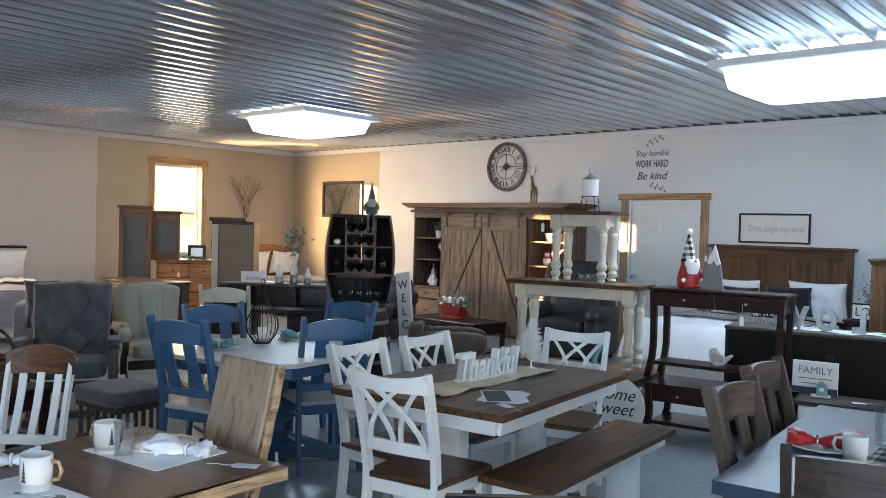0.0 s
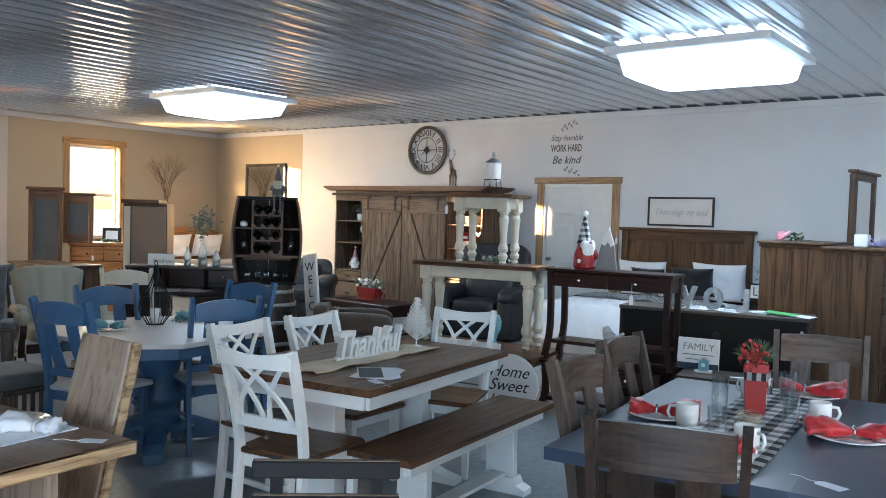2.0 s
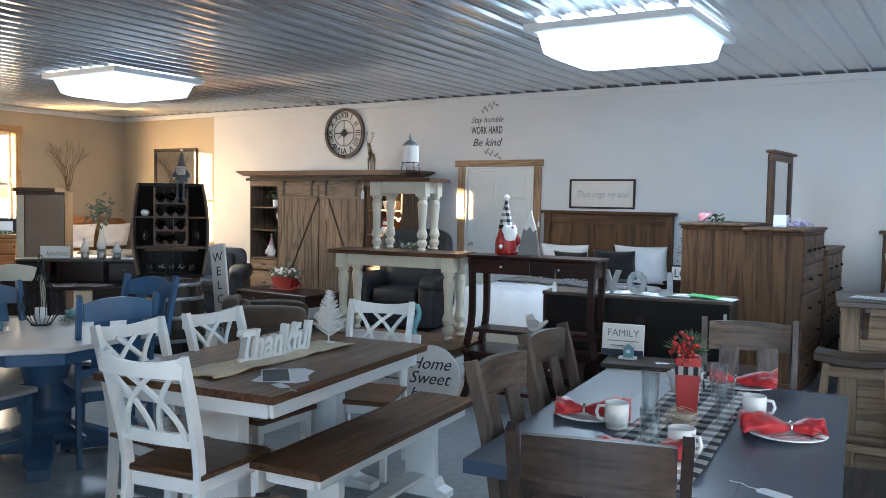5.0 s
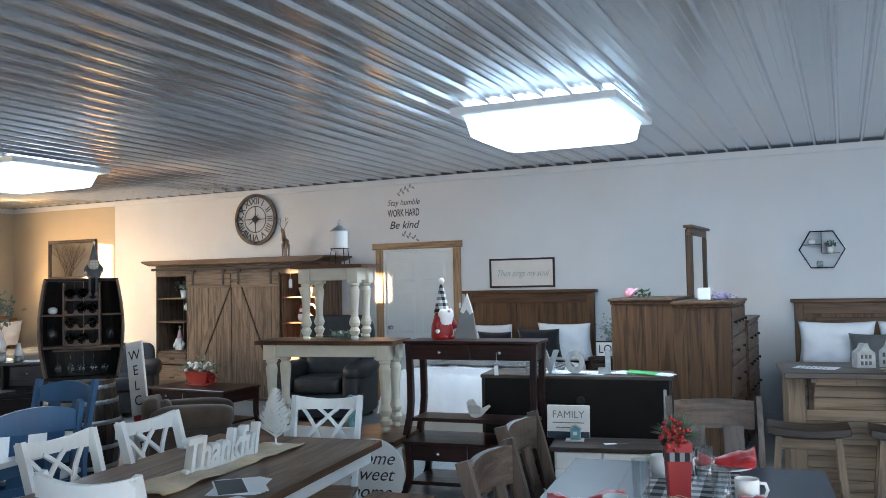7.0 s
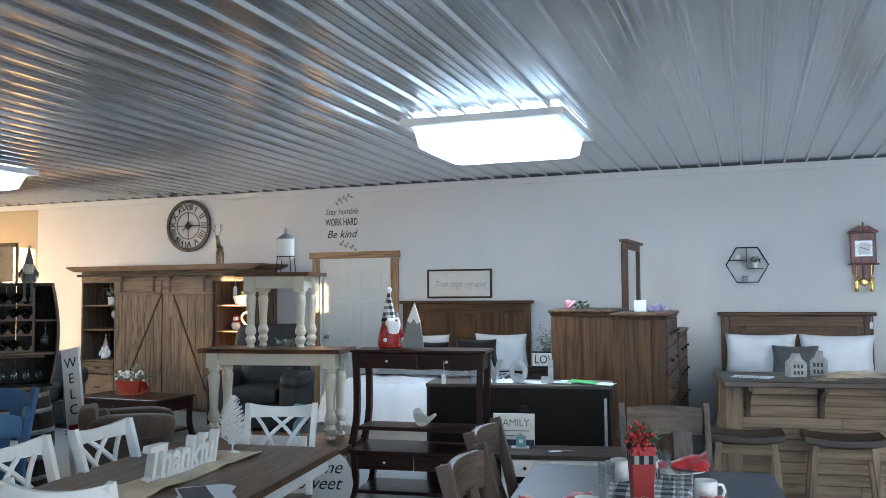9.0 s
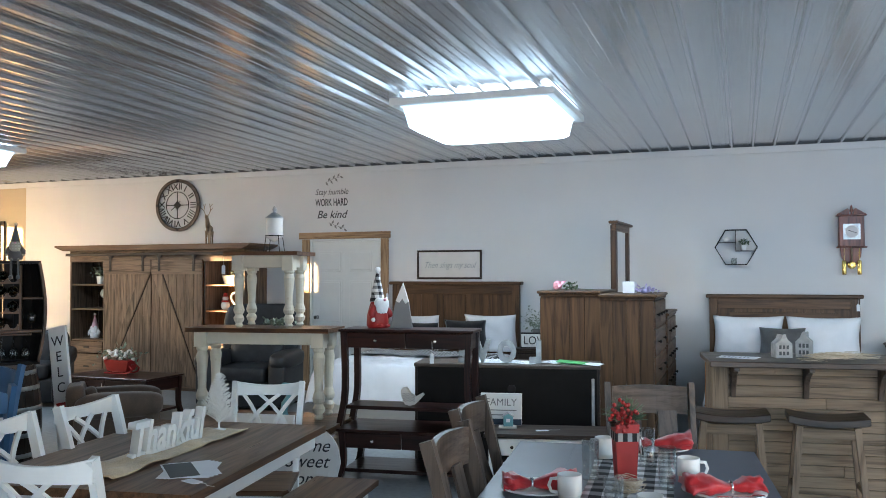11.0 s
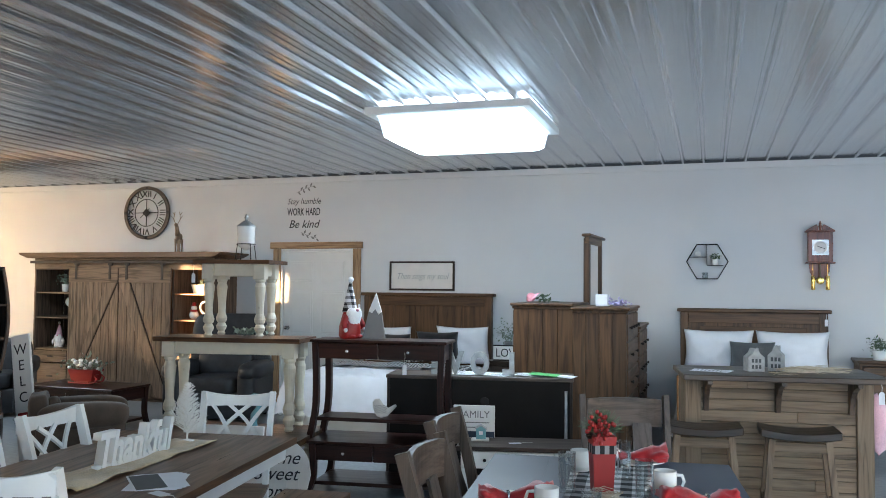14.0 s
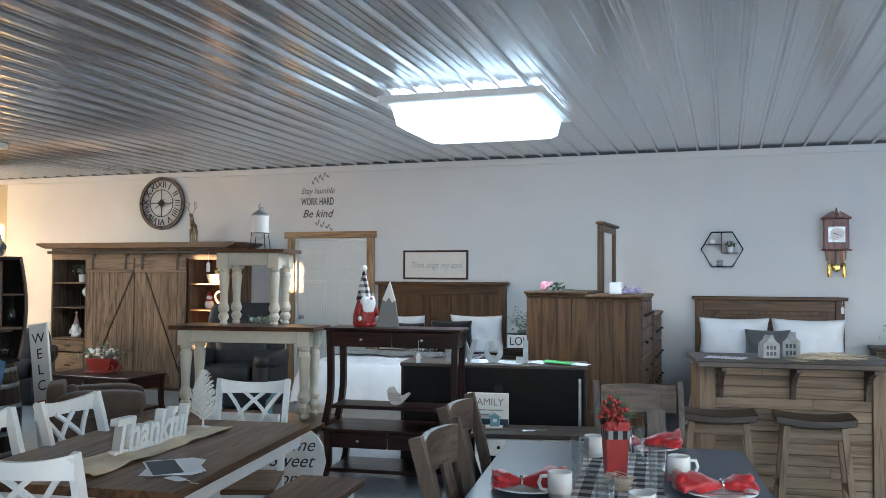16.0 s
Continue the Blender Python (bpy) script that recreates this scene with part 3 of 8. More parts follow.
def turned_table(name, L, D, H, x, y, z, rz, label, category, thick=0.035, r=1.0):
    """Cream table on turned legs with a stained plank top."""
    t = thing(name, x, y, z, rz, label, category)
    n = 4
    for i in range(n):
        w = D / n
        part("top_plank", bx(-L / 2, L / 2, -D / 2 + i * w + 0.0006, -D / 2 + (i + 1) * w - 0.0006, H - thick, H, bev=0), M["brown_x"], t)
    ap = min(0.10, H * 0.17)
    blk = 0.042 * r + 0.012
    ix, iy = L / 2 - 0.055 - blk, D / 2 - 0.045 - blk
    part("apron", bx(-ix + blk, ix - blk, -iy - 0.02, -iy + 0.005, H - thick - ap, H - thick), M["cream"], t)
    part("apron", bx(-ix + blk, ix - blk, iy - 0.005, iy + 0.02, H - thick - ap, H - thick), M["cream"], t)
    part("apron", bx(-ix - 0.02, -ix + 0.005, -iy + blk, iy - blk, H - thick - ap, H - thick), M["cream"], t)
    part("apron", bx(ix - 0.005, ix + 0.02, -iy + blk, iy - blk, H - thick - ap, H - thick), M["cream"], t)
    for sx in (-1, 1):
        for sy in (-1, 1):
            bm = turned_leg(H - thick - ap - 0.02, r)
            bmesh.ops.translate(bm, verts=bm.verts, vec=(sx * ix, sy * iy, 0))
            box(bm, sx * ix - blk, sx * ix + blk, sy * iy - blk, sy * iy + blk, H - thick - ap - 0.025, H - thick - 0.001)
            part("leg", bm, M["cream"], t, smooth=False)
    return t


def espresso_table(name, L, D, H, x, y, z, rz, label, category, drawers=2):
    """Dark table with drawers, flared legs and a low shelf."""
    t = thing(name, x, y, z, rz, label, category)
    part("tabletop", bx(-L / 2, L / 2, -D / 2, D / 2, H - 0.022, H, bev=0.005), M["espresso_x"], t)
    ap = 0.13
    fx, fy = L / 2 - 0.05, D / 2 - 0.035
    part("back_rail", bx(-fx, fx, fy - 0.02, fy, H - 0.022 - ap, H - 0.022), M["espresso_x"], t)
    for s in (-1, 1):
        part("side_rail", bx(s * fx - 0.01, s * fx + 0.01, -fy, fy - 0.02, H - 0.022 - ap, H - 0.022), M["espresso_y"], t)
    w = (2 * fx - 0.02) / drawers
    for i in range(drawers):
        d = part("drawer", bx(-fx + 0.01 + i * w + 0.003, -fx + 0.01 + (i + 1) * w - 0.003, -fy - 0.004, -fy + 0.02, H - 0.022 - ap + 0.006, H - 0.028), M["espresso_x"], t)
        cx = -fx + 0.01 + (i + 0.5) * w
        k = part("knob", lathe(bmesh.new(), [(0.008, 0), (0.006, 0.010), (0.014, 0.018), (0.015, 0.024), (0.008, 0.030)], 12), M["steel"], d, "nickel knob", True)
        k.matrix_basis = pose(cx, -fy - 0.004, H - 0.022 - ap / 2, 90, 0, 0)
    zs = 0.07 if H < 0.5 else 0.13
    part("shelf", bx(-fx, fx, -fy, fy, zs, zs + 0.028), M["espresso_x"], t)
    for sx in (-1, 1):
        for sy in (-1, 1):
            bm, pts = bmesh.new(), []
            top = H - 0.022
            for i in range(9):
                u = i / 8
                bow = 0.012 * math.sin(math.pi * u) - 0.035 * max(0, 0.3 - u) / 0.3
                pts.append((sx * (fx + 0.012 - bow), sy * fy, u * top))
            strap(bm, pts, 0.046, 0.046, (0, 1, 0))
            part("leg", bm, M["espresso_z"], t)
    return t


def trestle_leg(x, zt, w0, w1, d):
    bm = bmesh.new()
    pts = [(-w1, zt), (-w1 * 0.86, zt * 0.78), (-w1 * 0.86, zt * 0.55), (-w0, 0.09), (w0, 0.09), (w1 * 0.86, zt * 0.55), (w1 * 0.86, zt * 0.78), (w1, zt)]
    prism(bm, pts, "xz", x - d / 2, x + d / 2, 0.004)
    return bm


def trestle_table(name, L, D, H, x, y, rz, top, body, label, category, thick=0.035, foot=0.30, wide=0.16):
    """Trestle base under a plank top; the long side runs along y."""
    t = thing(name, x, y, 0, rz, label, category)
    n = 5 if D > 0.6 else 3
    w = D / n
    for i in range(n):
        part("top_plank", bx(-D / 2 + i * w + 0.0004, -D / 2 + (i + 1) * w - 0.0004, -L / 2 + (0.0), L / 2, H - thick, H, bev=0), top, t)
    ap = 0.075 if D > 0.6 else 0.06
    for s in (-1, 1):
        part("apron", bx(s * (D / 2 - 0.05) - 0.011, s * (D / 2 - 0.05) + 0.011, -L / 2 + 0.055, L / 2 - 0.055, H - thick - ap, H - thick), body, t)
        part("apron", bx(-D / 2 + 0.061, D / 2 - 0.061, s * (L / 2 - 0.05) - 0.011, s * (L / 2 - 0.05) + 0.011, H - thick - ap, H - thick), body, t)
        yy = s * (L / 2 - 0.30)
        leg = trestle_leg(yy, H - thick - (0.0), wide * 0.92, wide, 0.09 if D > 0.6 else 0.05)
        part("pedestal", leg, body, t)
        bm = prism(bmesh.new(), [(-foot, 0), (-foot, 0.035), (-foot * 0.7, 0.055), (-wide, 0.095), (wide, 0.095), (foot * 0.7, 0.055), (foot, 0.035), (foot, 0)], "xz", yy - 0.05, yy + 0.05, 0.004)
        part("foot", bm, body, t)
    low = (-0.018, 0.018, 0.11, 0.20) if D > 0.6 else (-0.050, 0.050, 0.096, 0.118)
    part("stretcher", bx(low[0], low[1], -L / 2 + 0.34, L / 2 - 0.34, low[2], low[3]), body, t)
    return t


def back_posts(t, half, z_seat, z_top, material, lean=0.09, w=0.042):
    for s in (-1, 1):
        pts = []
        for i in range(11):
            u = i / 10
            z = z_top * u
            yv = -0.20 - (0.045 * (1 - z / z_seat) ** 1.5 if z < z_seat else lean * ((z - z_seat) / (z_top - z_seat)) ** 1.4)
            xx = half + 0.012 * (max(0, z - z_seat) / (z_top - z_seat))
            pts.append((s * xx, yv, z))
        part("back_post", strap(bmesh.new(), pts, w, 0.028, (0, 1, 0)), material, t)


def curved_rail(half, y, bow, z0, z1, th, arch=0.0):
    """A rail that bows backwards, with an arched top edge."""
    bm, k = bmesh.new(), 10
    cols = []
    for i in range(k + 1):
        u = -1 + 2 * i / k
        yy = y - bow * (1 - u * u)
        top = z1 + arch * (1 - u * u)
        cols.append([bm.verts.new(p) for p in ((u * half, yy - th / 2, z0), (u * half, yy + th / 2, z0), (u * half, yy + th / 2, top), (u * half, yy - th / 2, top))])
    for a, b in zip(cols, cols[1:]):
        for j in range(4):
            bm.faces.new((a[j], b[j], b[(j + 1) % 4], a[(j + 1) % 4]))
    bm.faces.new(cols[0])
    bm.faces.new(cols[-1][::-1])
    bmesh.ops.recalc_face_normals(bm, faces=bm.faces)
    return bm


def seat_frame(t, zs, w, d, material, seat_material, thick=0.028):
    k = 0.86
    bm = prism(bmesh.new(), [(-w / 2 * k, -0.21), (w / 2 * k, -0.21), (w / 2, d - 0.24), (w / 2 * 0.9, d - 0.215), (-w / 2 * 0.9, d - 0.215), (-w / 2, d - 0.24)], "xy", zs - thick, zs, 0.007)
    part("seat", bm, seat_material, t)
    a = w / 2 - 0.045
    part("seat_rail", bx(-a, a, d - 0.285, d - 0.262, zs - thick - 0.06, zs - thick), material, t)
    part("seat_rail", bx(-a * k, a * k, -0.205, -0.183, zs - thick - 0.06, zs - thick), material, t)
    for s in (-1, 1):
        part("seat_rail", strap(bmesh.new(), [(s * a * k, -0.183, zs - thick - 0.03), (s * a, d - 0.285, zs - thick - 0.03)], 0.06, 0.022, (0, 0, 1)), material, t)
        part("front_leg", taper(bmesh.new(), (s * a - 0.016, s * a + 0.016, d - 0.290, d - 0.258), (s * a - 0.022, s * a + 0.022, d - 0.298, d - 0.252), 0, zs - thick), material, t)
        part("stretcher", strap(bmesh.new(), [(s * a * k, -0.215, 0.17), (s * a, d - 0.275, 0.17)], 0.028, 0.016, (0, 0, 1)), material, t)


def xback_chair(x, y, rz, label, group):
    """White cross-back chair that faces +y, with a stained saddle seat."""
    t = thing("dining_chair", x, y, 0, rz, label, "chair", group)
    zs, zt = 0.465, 0.96
    seat_frame(t, zs, 0.47, 0.46, M["white"], M["brown_x"])
    back_posts(t, 0.184, zs, zt - 0.004, M["white"], 0.12, 0.046)
    part("top_rail", curved_rail(0.207, -0.322, 0.035, zt - 0.085, zt, 0.024, -0.028), M["white"], t)
    part("lower_rail", curved_rail(0.176, -0.218, 0.014, 0.575, 0.630, 0.022), M["white"], t)
    for s in (-1, 1):
        for lo, hi in ((-0.018, -0.152), (0.146, -0.058)):
            pts = []
            for i in range(13):
                u = i / 12
                pts.append((s * (lo + (hi - lo) * u ** 1.9), -0.228 - 0.105 * u ** 1.35 - 0.012 * math.sin(math.pi * u) - (0.006 if lo > 0 else 0.0), 0.605 + u * (zt - 0.685)))
            part("cross_slat", strap(bmesh.new(), pts, 0.020, 0.014, (1, 0, 0)), M["white"], t)
    return t


def slat_chair(x, y, rz, body, seat, rail, slats, label, group, slat_w=0.085, zt=1.0, splat=None, ears=0.0, rail_z=(0.145, 0.045), arch=0.035):
    """Chair with upright flat slats that faces +y."""
    t = thing("dining_chair", x, y, 0, rz, label, "chair", group)
    zs = 0.465
    seat_frame(t, zs, 0.47, 0.45, body, seat)
    back_posts(t, 0.200, zs, zt + ears, body, 0.12, 0.046)
    part("top_rail", curved_rail(0.188 if ears >= 0 else 0.226, -0.305, 0.030, zt - rail_z[0], zt - rail_z[1], 0.024 if ears >= 0 else 0.05, arch), rail, t)
    part("lower_rail", curved_rail(0.188, -0.205, 0.008, 0.53, 0.575, 0.022), body, t)
    for i in range(slats):
        c = (i - (slats - 1) / 2) * (0.36 / slats)
        pts = [(c, -0.207 - 0.105 * (u / 6) ** 1.4 - 0.020 * math.sin(math.pi * u / 6), 0.56 + (zt - 0.70) * u / 6) for u in range(7)]
        part("slat", strap(bmesh.new(), pts, slat_w, 0.012, (1, 0, 0)), splat or body, t)
    return t


def knob_at(parent, x, y, z, material, r=0.014, label=""):
    k = part("knob", lathe(bmesh.new(), [(r * 0.5, 0), (r * 0.45, r * 0.7), (r, r * 1.2), (r, r * 1.6), (r * 0.5, r * 2)], 10), material, parent, label, True)
    k.matrix_basis = pose(x, y, z, 90, 0, 0)
    return k


def chest(name, W, D, H, x, y, rz, wood_key, label, category, rows, pulls=True):
    """Chest of drawers whose front faces -y; rows: list of drawer counts from the top."""
    t = thing(name, x, y, 0, rz, label, category)
    z = lambda k: M[wood_key + k]
    n = 4
    for s in (-1, 1):
        for i in range(n):
            a = -D / 2 + i * D / n
            part("side_plank", bx(s * W / 2 - (0.022 if s > 0 else 0), s * W / 2 + (0.022 if s < 0 else 0), a + 0.001, a + D / n - 0.001, 0.03, H - 0.03, bev=0.002), z("z"), t)
    part("back", bx(-W / 2 + 0.022, W / 2 - 0.022, D / 2 - 0.012, D / 2, 0.05, H - 0.03), z("z"), t)
    part("top", bx(-W / 2 - 0.03, W / 2 + 0.03, -D / 2 - 0.03, D / 2 + 0.01, H - 0.028, H, bev=0.008), z("x"), t)
    part("moulding", bx(-W / 2 - 0.014, W / 2 + 0.014, -D / 2 - 0.014, D / 2, H - 0.055, H - 0.029, bev=0.006), z("x"), t)
    part("plinth", bx(-W / 2 - 0.004, W / 2 + 0.004, -D / 2 - 0.004, D / 2, 0, 0.09), z("x"), t)
    part("carcass", bx(-W / 2 + 0.022, W / 2 - 0.022, -D / 2 + 0.012, D / 2 - 0.012, 0.09, H - 0.056, bev=0), M["blackwood"], t)
    hh = (H - 0.06 - 0.10) / len(rows)
    for i, c in enumerate(rows):
        z1 = H - 0.06 - i * hh
        w = (W - 0.05) / c
        for j in range(c):
            a = -W / 2 + 0.025 + j * w
            d = part("drawer", bx(a + 0.004, a + w - 0.004, -D / 2 - 0.012, -D / 2 + 0.010, z1 - hh + 0.005, z1 - 0.005, bev=0.006), z("x"), t)
            if pulls:
                for q in ((0.5,) if w < 0.5 else (0.25, 0.75)):
                    knob_at(d, a + w * q, -D / 2 - 0.012, z1 - hh / 2, M["iron"], 0.016)
    return t


def pillow(name, x, y, z, sx, sy, sz, tilt, rz, material, label, category="pillow"):
    """A stuffed pillow standing on its long edge: plump middle, thin seams, pulled-out corners."""
    bm, k, sides = bmesh.new(), 16, []
    for s in (-1, 1):
        g = []
        for i in range(k + 1):
            row = []
            for j in range(k + 1):
                u, v = -1 + 2 * i / k, -1 + 2 * j / k
                px = u * sx / 2 * (1 - 0.07 * (1 - v * v))
                pz = v * sz / 2 * (1 - 0.09 * (1 - u * u))
                fat = max(0.0, (1 - u * u) * (1 - v * v)) ** 0.42
                crease = 0.10 * noise.noise(Vector((u * 2.2 + x, v * 2.2, s * 3.0))) + 0.05 * noise.noise(Vector((u * 6 + y, v * 6, s)))
                row.append(bm.verts.new((px, s * sy / 2 * fat * (1 + crease * 2) - 0.03 * (1 - v) * (1 - abs(u)), pz)))
            g.append(row)
        sides.append(g)
        for i in range(k):
            for j in range(k):
                q = (g[i][j], g[i + 1][j], g[i + 1][j + 1], g[i][j + 1])
                bm.faces.new(q if s < 0 else q[::-1])
    bmesh.ops.remove_doubles(bm, verts=bm.verts, dist=0.0005)
    t = part(name, bm, material, None, "", True)
    t.matrix_basis = pose(x, y, z, tilt, 0, rz)
    return tagged(t, label, category)


def sheet(bm, x0, x1, y0, y1, z, amp, nx=30, ny=30, drop=None, freq=4.0, seed=0.0, sides="lrf"):
    """A cloth laid on a bed: wrinkled top that rounds over and hangs down."""
    g = []
    for i in range(nx + 1):
        row = []
        for j in range(ny + 1):
            u, v = i / nx, j / ny
            px, py = x0 + (x1 - x0) * u, y0 + (y1 - y0) * v
            p = Vector((px, py, z + amp * noise.noise(Vector((px * freq + seed, py * freq, 0)))))
            if drop:
                e = 0.0
                if "l" in sides:
                    e = max(e, 1 - min(1, u * (x1 - x0) / 0.12))
                if "r" in sides:
                    e = max(e, 1 - min(1, (1 - u) * (x1 - x0) / 0.12))
                if "f" in sides:
                    e = max(e, 1 - min(1, v * (y1 - y0) / 0.12))
                p.z -= drop * e ** 2 * (1 + 0.1 * noise.noise(Vector((px * 9, py * 9, seed))))
            row.append(bm.verts.new(p))
        g.append(row)
    for i in range(nx):
        for j in range(ny):
            bm.faces.new((g[i][j], g[i + 1][j], g[i + 1][j + 1], g[i][j + 1]))
    return bm


def bed(x, y, W, L, hb, key, label, panels=4, foot=None, deck=0.58):
    """Bed with its headboard against +y (local y = 0 at the headboard's face)."""
    t = thing("bed", x, y, 0, 0, label, "bed")
    z = lambda k: M[key + k]
    for s in (-1, 1):
        part("headboard_post", bx(s * (W / 2 - 0.045) - 0.045, s * (W / 2 - 0.045) + 0.045, -0.01, 0.065, 0, hb - 0.04), z("z"), t)
    part("cap", bx(-W / 2 - 0.035, W / 2 + 0.035, -0.045, 0.09, hb - 0.04, hb, bev=0.008), z("x"), t)
    part("upper_rail", bx(-W / 2 + 0.09, W / 2 - 0.09, 0.0, 0.05, hb - 0.16, hb - 0.041), z("x"), t)
    pw = (W - 0.18) / panels
    for i in range(panels):
        part("headboard_panel", bx(-W / 2 + 0.09 + i * pw + 0.002, -W / 2 + 0.09 + (i + 1) * pw - 0.002, 0.012, 0.045, 0.35, hb - 0.16, bev=0.003), z("z"), t)
    for s in (-1, 1):
        part("side_rail", bx(s * (W / 2 - 0.04) - 0.02, s * (W / 2 - 0.04) + 0.02, -L, 0.0, 0.18, 0.36), z("y") if not foot else foot, t)
    part("footboard", bx(-W / 2 + 0.02, W / 2 - 0.02, -L - 0.03, -L, 0.06, 0.40), z("x") if not foot else foot, t)
    part("mattress", cushion(bmesh.new(), 0, -L / 2, deck - 0.16, W - 0.12, L - 0.06, 0.30, 0.14), M["white_cloth"], t, "", True)
    return t


def build_copies(first, spots):
    for x, y, rz in spots:
        copy_thing(first, pose(x, y, 0, 0, 0, rz))


# ---- dining set with the cross-back chairs ----
trestle_table("dining_table", 1.46, 1.00, 0.765, -1.975, 1.60, 8, M["brown_y"], M["white"], "farmhouse trestle table, dark stained top on white base", "table", foot=0.34, wide=0.135)
trestle_table("dining_bench", 1.51, 0.36, 0.475, -1.41, 1.715, 6, M["brown_y"], M["white"], "farmhouse bench, dark stained seat on white trestles", "bench", thick=0.03, foot=0.17, wide=0.10)
wc = xback_chair(-1.783, 0.895, 10, "white cross-back dining chair with dark stained seat", "chairs round the farmhouse table")
build_copies(wc, [(-2.19, 1.12, -87), (-2.20, 1.67, -87), (-1.965, 2.30, 198)])

# ---- blue dining set ----
def blue_table():
    t = thing("dining_table", -3.72, 1.42, 0, 8, "octagonal pale-topped table on a blue pedestal", "table")
    a, c, H = 0.60, 0.24, 0.755
    out = [(-a + c, -a), (a - c, -a), (a, -a + c), (a, a - c), (a - c, a), (-a + c, a), (-a, a - c), (-a, -a + c)]
    part("tabletop", prism(bmesh.new(), out, "xy", H - 0.03, H, 0.004), M["bluetop"], t)
    part("apron", prism(bmesh.new(), [(p * 0.86, q * 0.86) for p, q in out], "xy", H - 0.11, H - 0.03), M["blue"], t)
    part("pedestal", lathe(bmesh.new(), [(0.20, 0.10), (0.20, 0.16), (0.13, 0.20), (0.11, 0.24), (0.16, 0.28), (0.17, 0.32), (0.11, 0.38), (0.13, 0.48), (0.16, 0.62), (0.17, 0.645)], 20), M["blue"], t, "", True)
    for k in range(4):
        bm = prism(bmesh.new(), [(0.08, 0.02), (0.08, 0.17), (0.22, 0.16), (0.42, 0.09), (0.56, 0.06), (0.56, 0.0), (0.44, 0.0), (0.40, 0.03)], "xz", -0.06, 0.06, 0.006)
        bmesh.ops.rotate(bm, verts=bm.verts, cent=(0, 0, 0), matrix=Matrix.Rotation(radians(45 + 90 * k), 3, "Z"))
        part("foot", bm, M["blue"], t)


blue_table()
bc = slat_chair(-3.415, 1.62, 67, M["blue"], M["blueseat"], M["blue"], 2, "blue painted slat-back dining chair with pale seat", "chairs round the blue table", 0.085, 1.01)
build_copies(bc, [(-3.68, 0.97, 15), (-4.00, 1.33, -98), (-3.92, 2.10, 193)])

# ---- dark dining set ----
def dark_table():
    t = thing("dining_table", 0.146, 1.514, 0, 6, "charcoal-brown rectangular dining table laid for four", "table")
    L, D, H = 1.60, 1.06, 0.78
    for i in range(4):
        w = D / 4
        part("top_plank", bx(-D / 2 + i * w + 0.0004, -D / 2 + (i + 1) * w - 0.0004, -L / 2, L / 2, H - 0.045, H, bev=0), M["blacktop"], t)
    for s in (-1, 1):
        part("apron", bx(s * (D / 2 - 0.09) - 0.012, s * (D / 2 - 0.09) + 0.012, -L / 2 + 0.13, L / 2 - 0.13, H - 0.15, H - 0.045), M["dark_y"], t)
        part("apron", bx(-D / 2 + 0.13, D / 2 - 0.13, s * (L / 2 - 0.09) - 0.012, s * (L / 2 - 0.09) + 0.012, H - 0.15, H - 0.045), M["dark_x"], t)
        for q in (-1, 1):
            part("leg", taper(bmesh.new(), (s * 0.37 - 0.03, s * 0.37 + 0.03, q * 0.69 - 0.03, q * 0.69 + 0.03), (s * 0.37 - 0.045, s * 0.37 + 0.045, q * 0.69 - 0.045, q * 0.69 + 0.045), 0, H - 0.045), M["dark_z"], t)


dark_table()
dc = slat_chair(-0.14, 1.185, -89, M["chairgrey_z"], M["dark_x"], M["chairgrey_x"], 2, "grey-brown wooden dining chair with broad splats", "chairs round the dark table", 0.095, 1.02, rail_z=(0.155, 0.018), arch=0.006)
build_copies(dc, [(-0.27, 1.84, -88), (0.17, 2.45, 195)])
slat_chair(0.17, 0.666, 17, M["dark_z"], M["dark_x"], M["dark_x"], 2, "dark brown wooden dining chair with two splats", "chairs round the dark table", 0.12, 1.02, rail_z=(0.150, 0.020), arch=0.010)


# ---- live-edge table ----
def wavy_slab(bm, x0, x1, y0, y1, z0, z1, live, seed, k=26):
    """A plank whose chosen long sides wander like a natural edge."""
    lo, hi = [], []
    for i in range(k + 1):
        y = y0 + (y1 - y0) * i / k
        a = 0.020 * noise.noise(Vector((y * 3 + seed, 0, 0))) + 0.008 * noise.noise(Vector((y * 11 + seed, 4, 0)))
        b = 0.020 * noise.noise(Vector((y * 3 + seed, 9, 0))) + 0.008 * noise.noise(Vector((y * 11 + seed, 7, 0)))
        lo.append((x0 + (a if "l" in live else 0), y))
        hi.append((x1 + (b if "r" in live else 0), y))
    return prism(bm, lo + hi[::-1], "xy", z0, z1, 0.008)


t_ = thing("dining_table", -1.785, -0.75, 0, 5, "walnut live-edge dining table on slab legs", "table")
part("tabletop", wavy_slab(bmesh.new(), -0.43, 0.405, -1.10, 0.52, 0.712, 0.760, "lr", 2.0), M["slab_x"], t_)
part("bark_edge", wavy_slab(bmesh.new(), 0.407, 0.423, -1.10, 0.52, 0.714, 0.757, "lr", 2.0), M["bark"], t_)
part("leg", wavy_slab(bmesh.new(), -0.34, 0.32, 0.24, 0.29, 0.0, 0.711, "", 3.0, 2), M["slab_z"], t_)
part("leg", wavy_slab(bmesh.new(), -0.34, 0.32, -0.85, -0.80, 0.0, 0.711, "", 3.0, 2), M["slab_z"], t_)

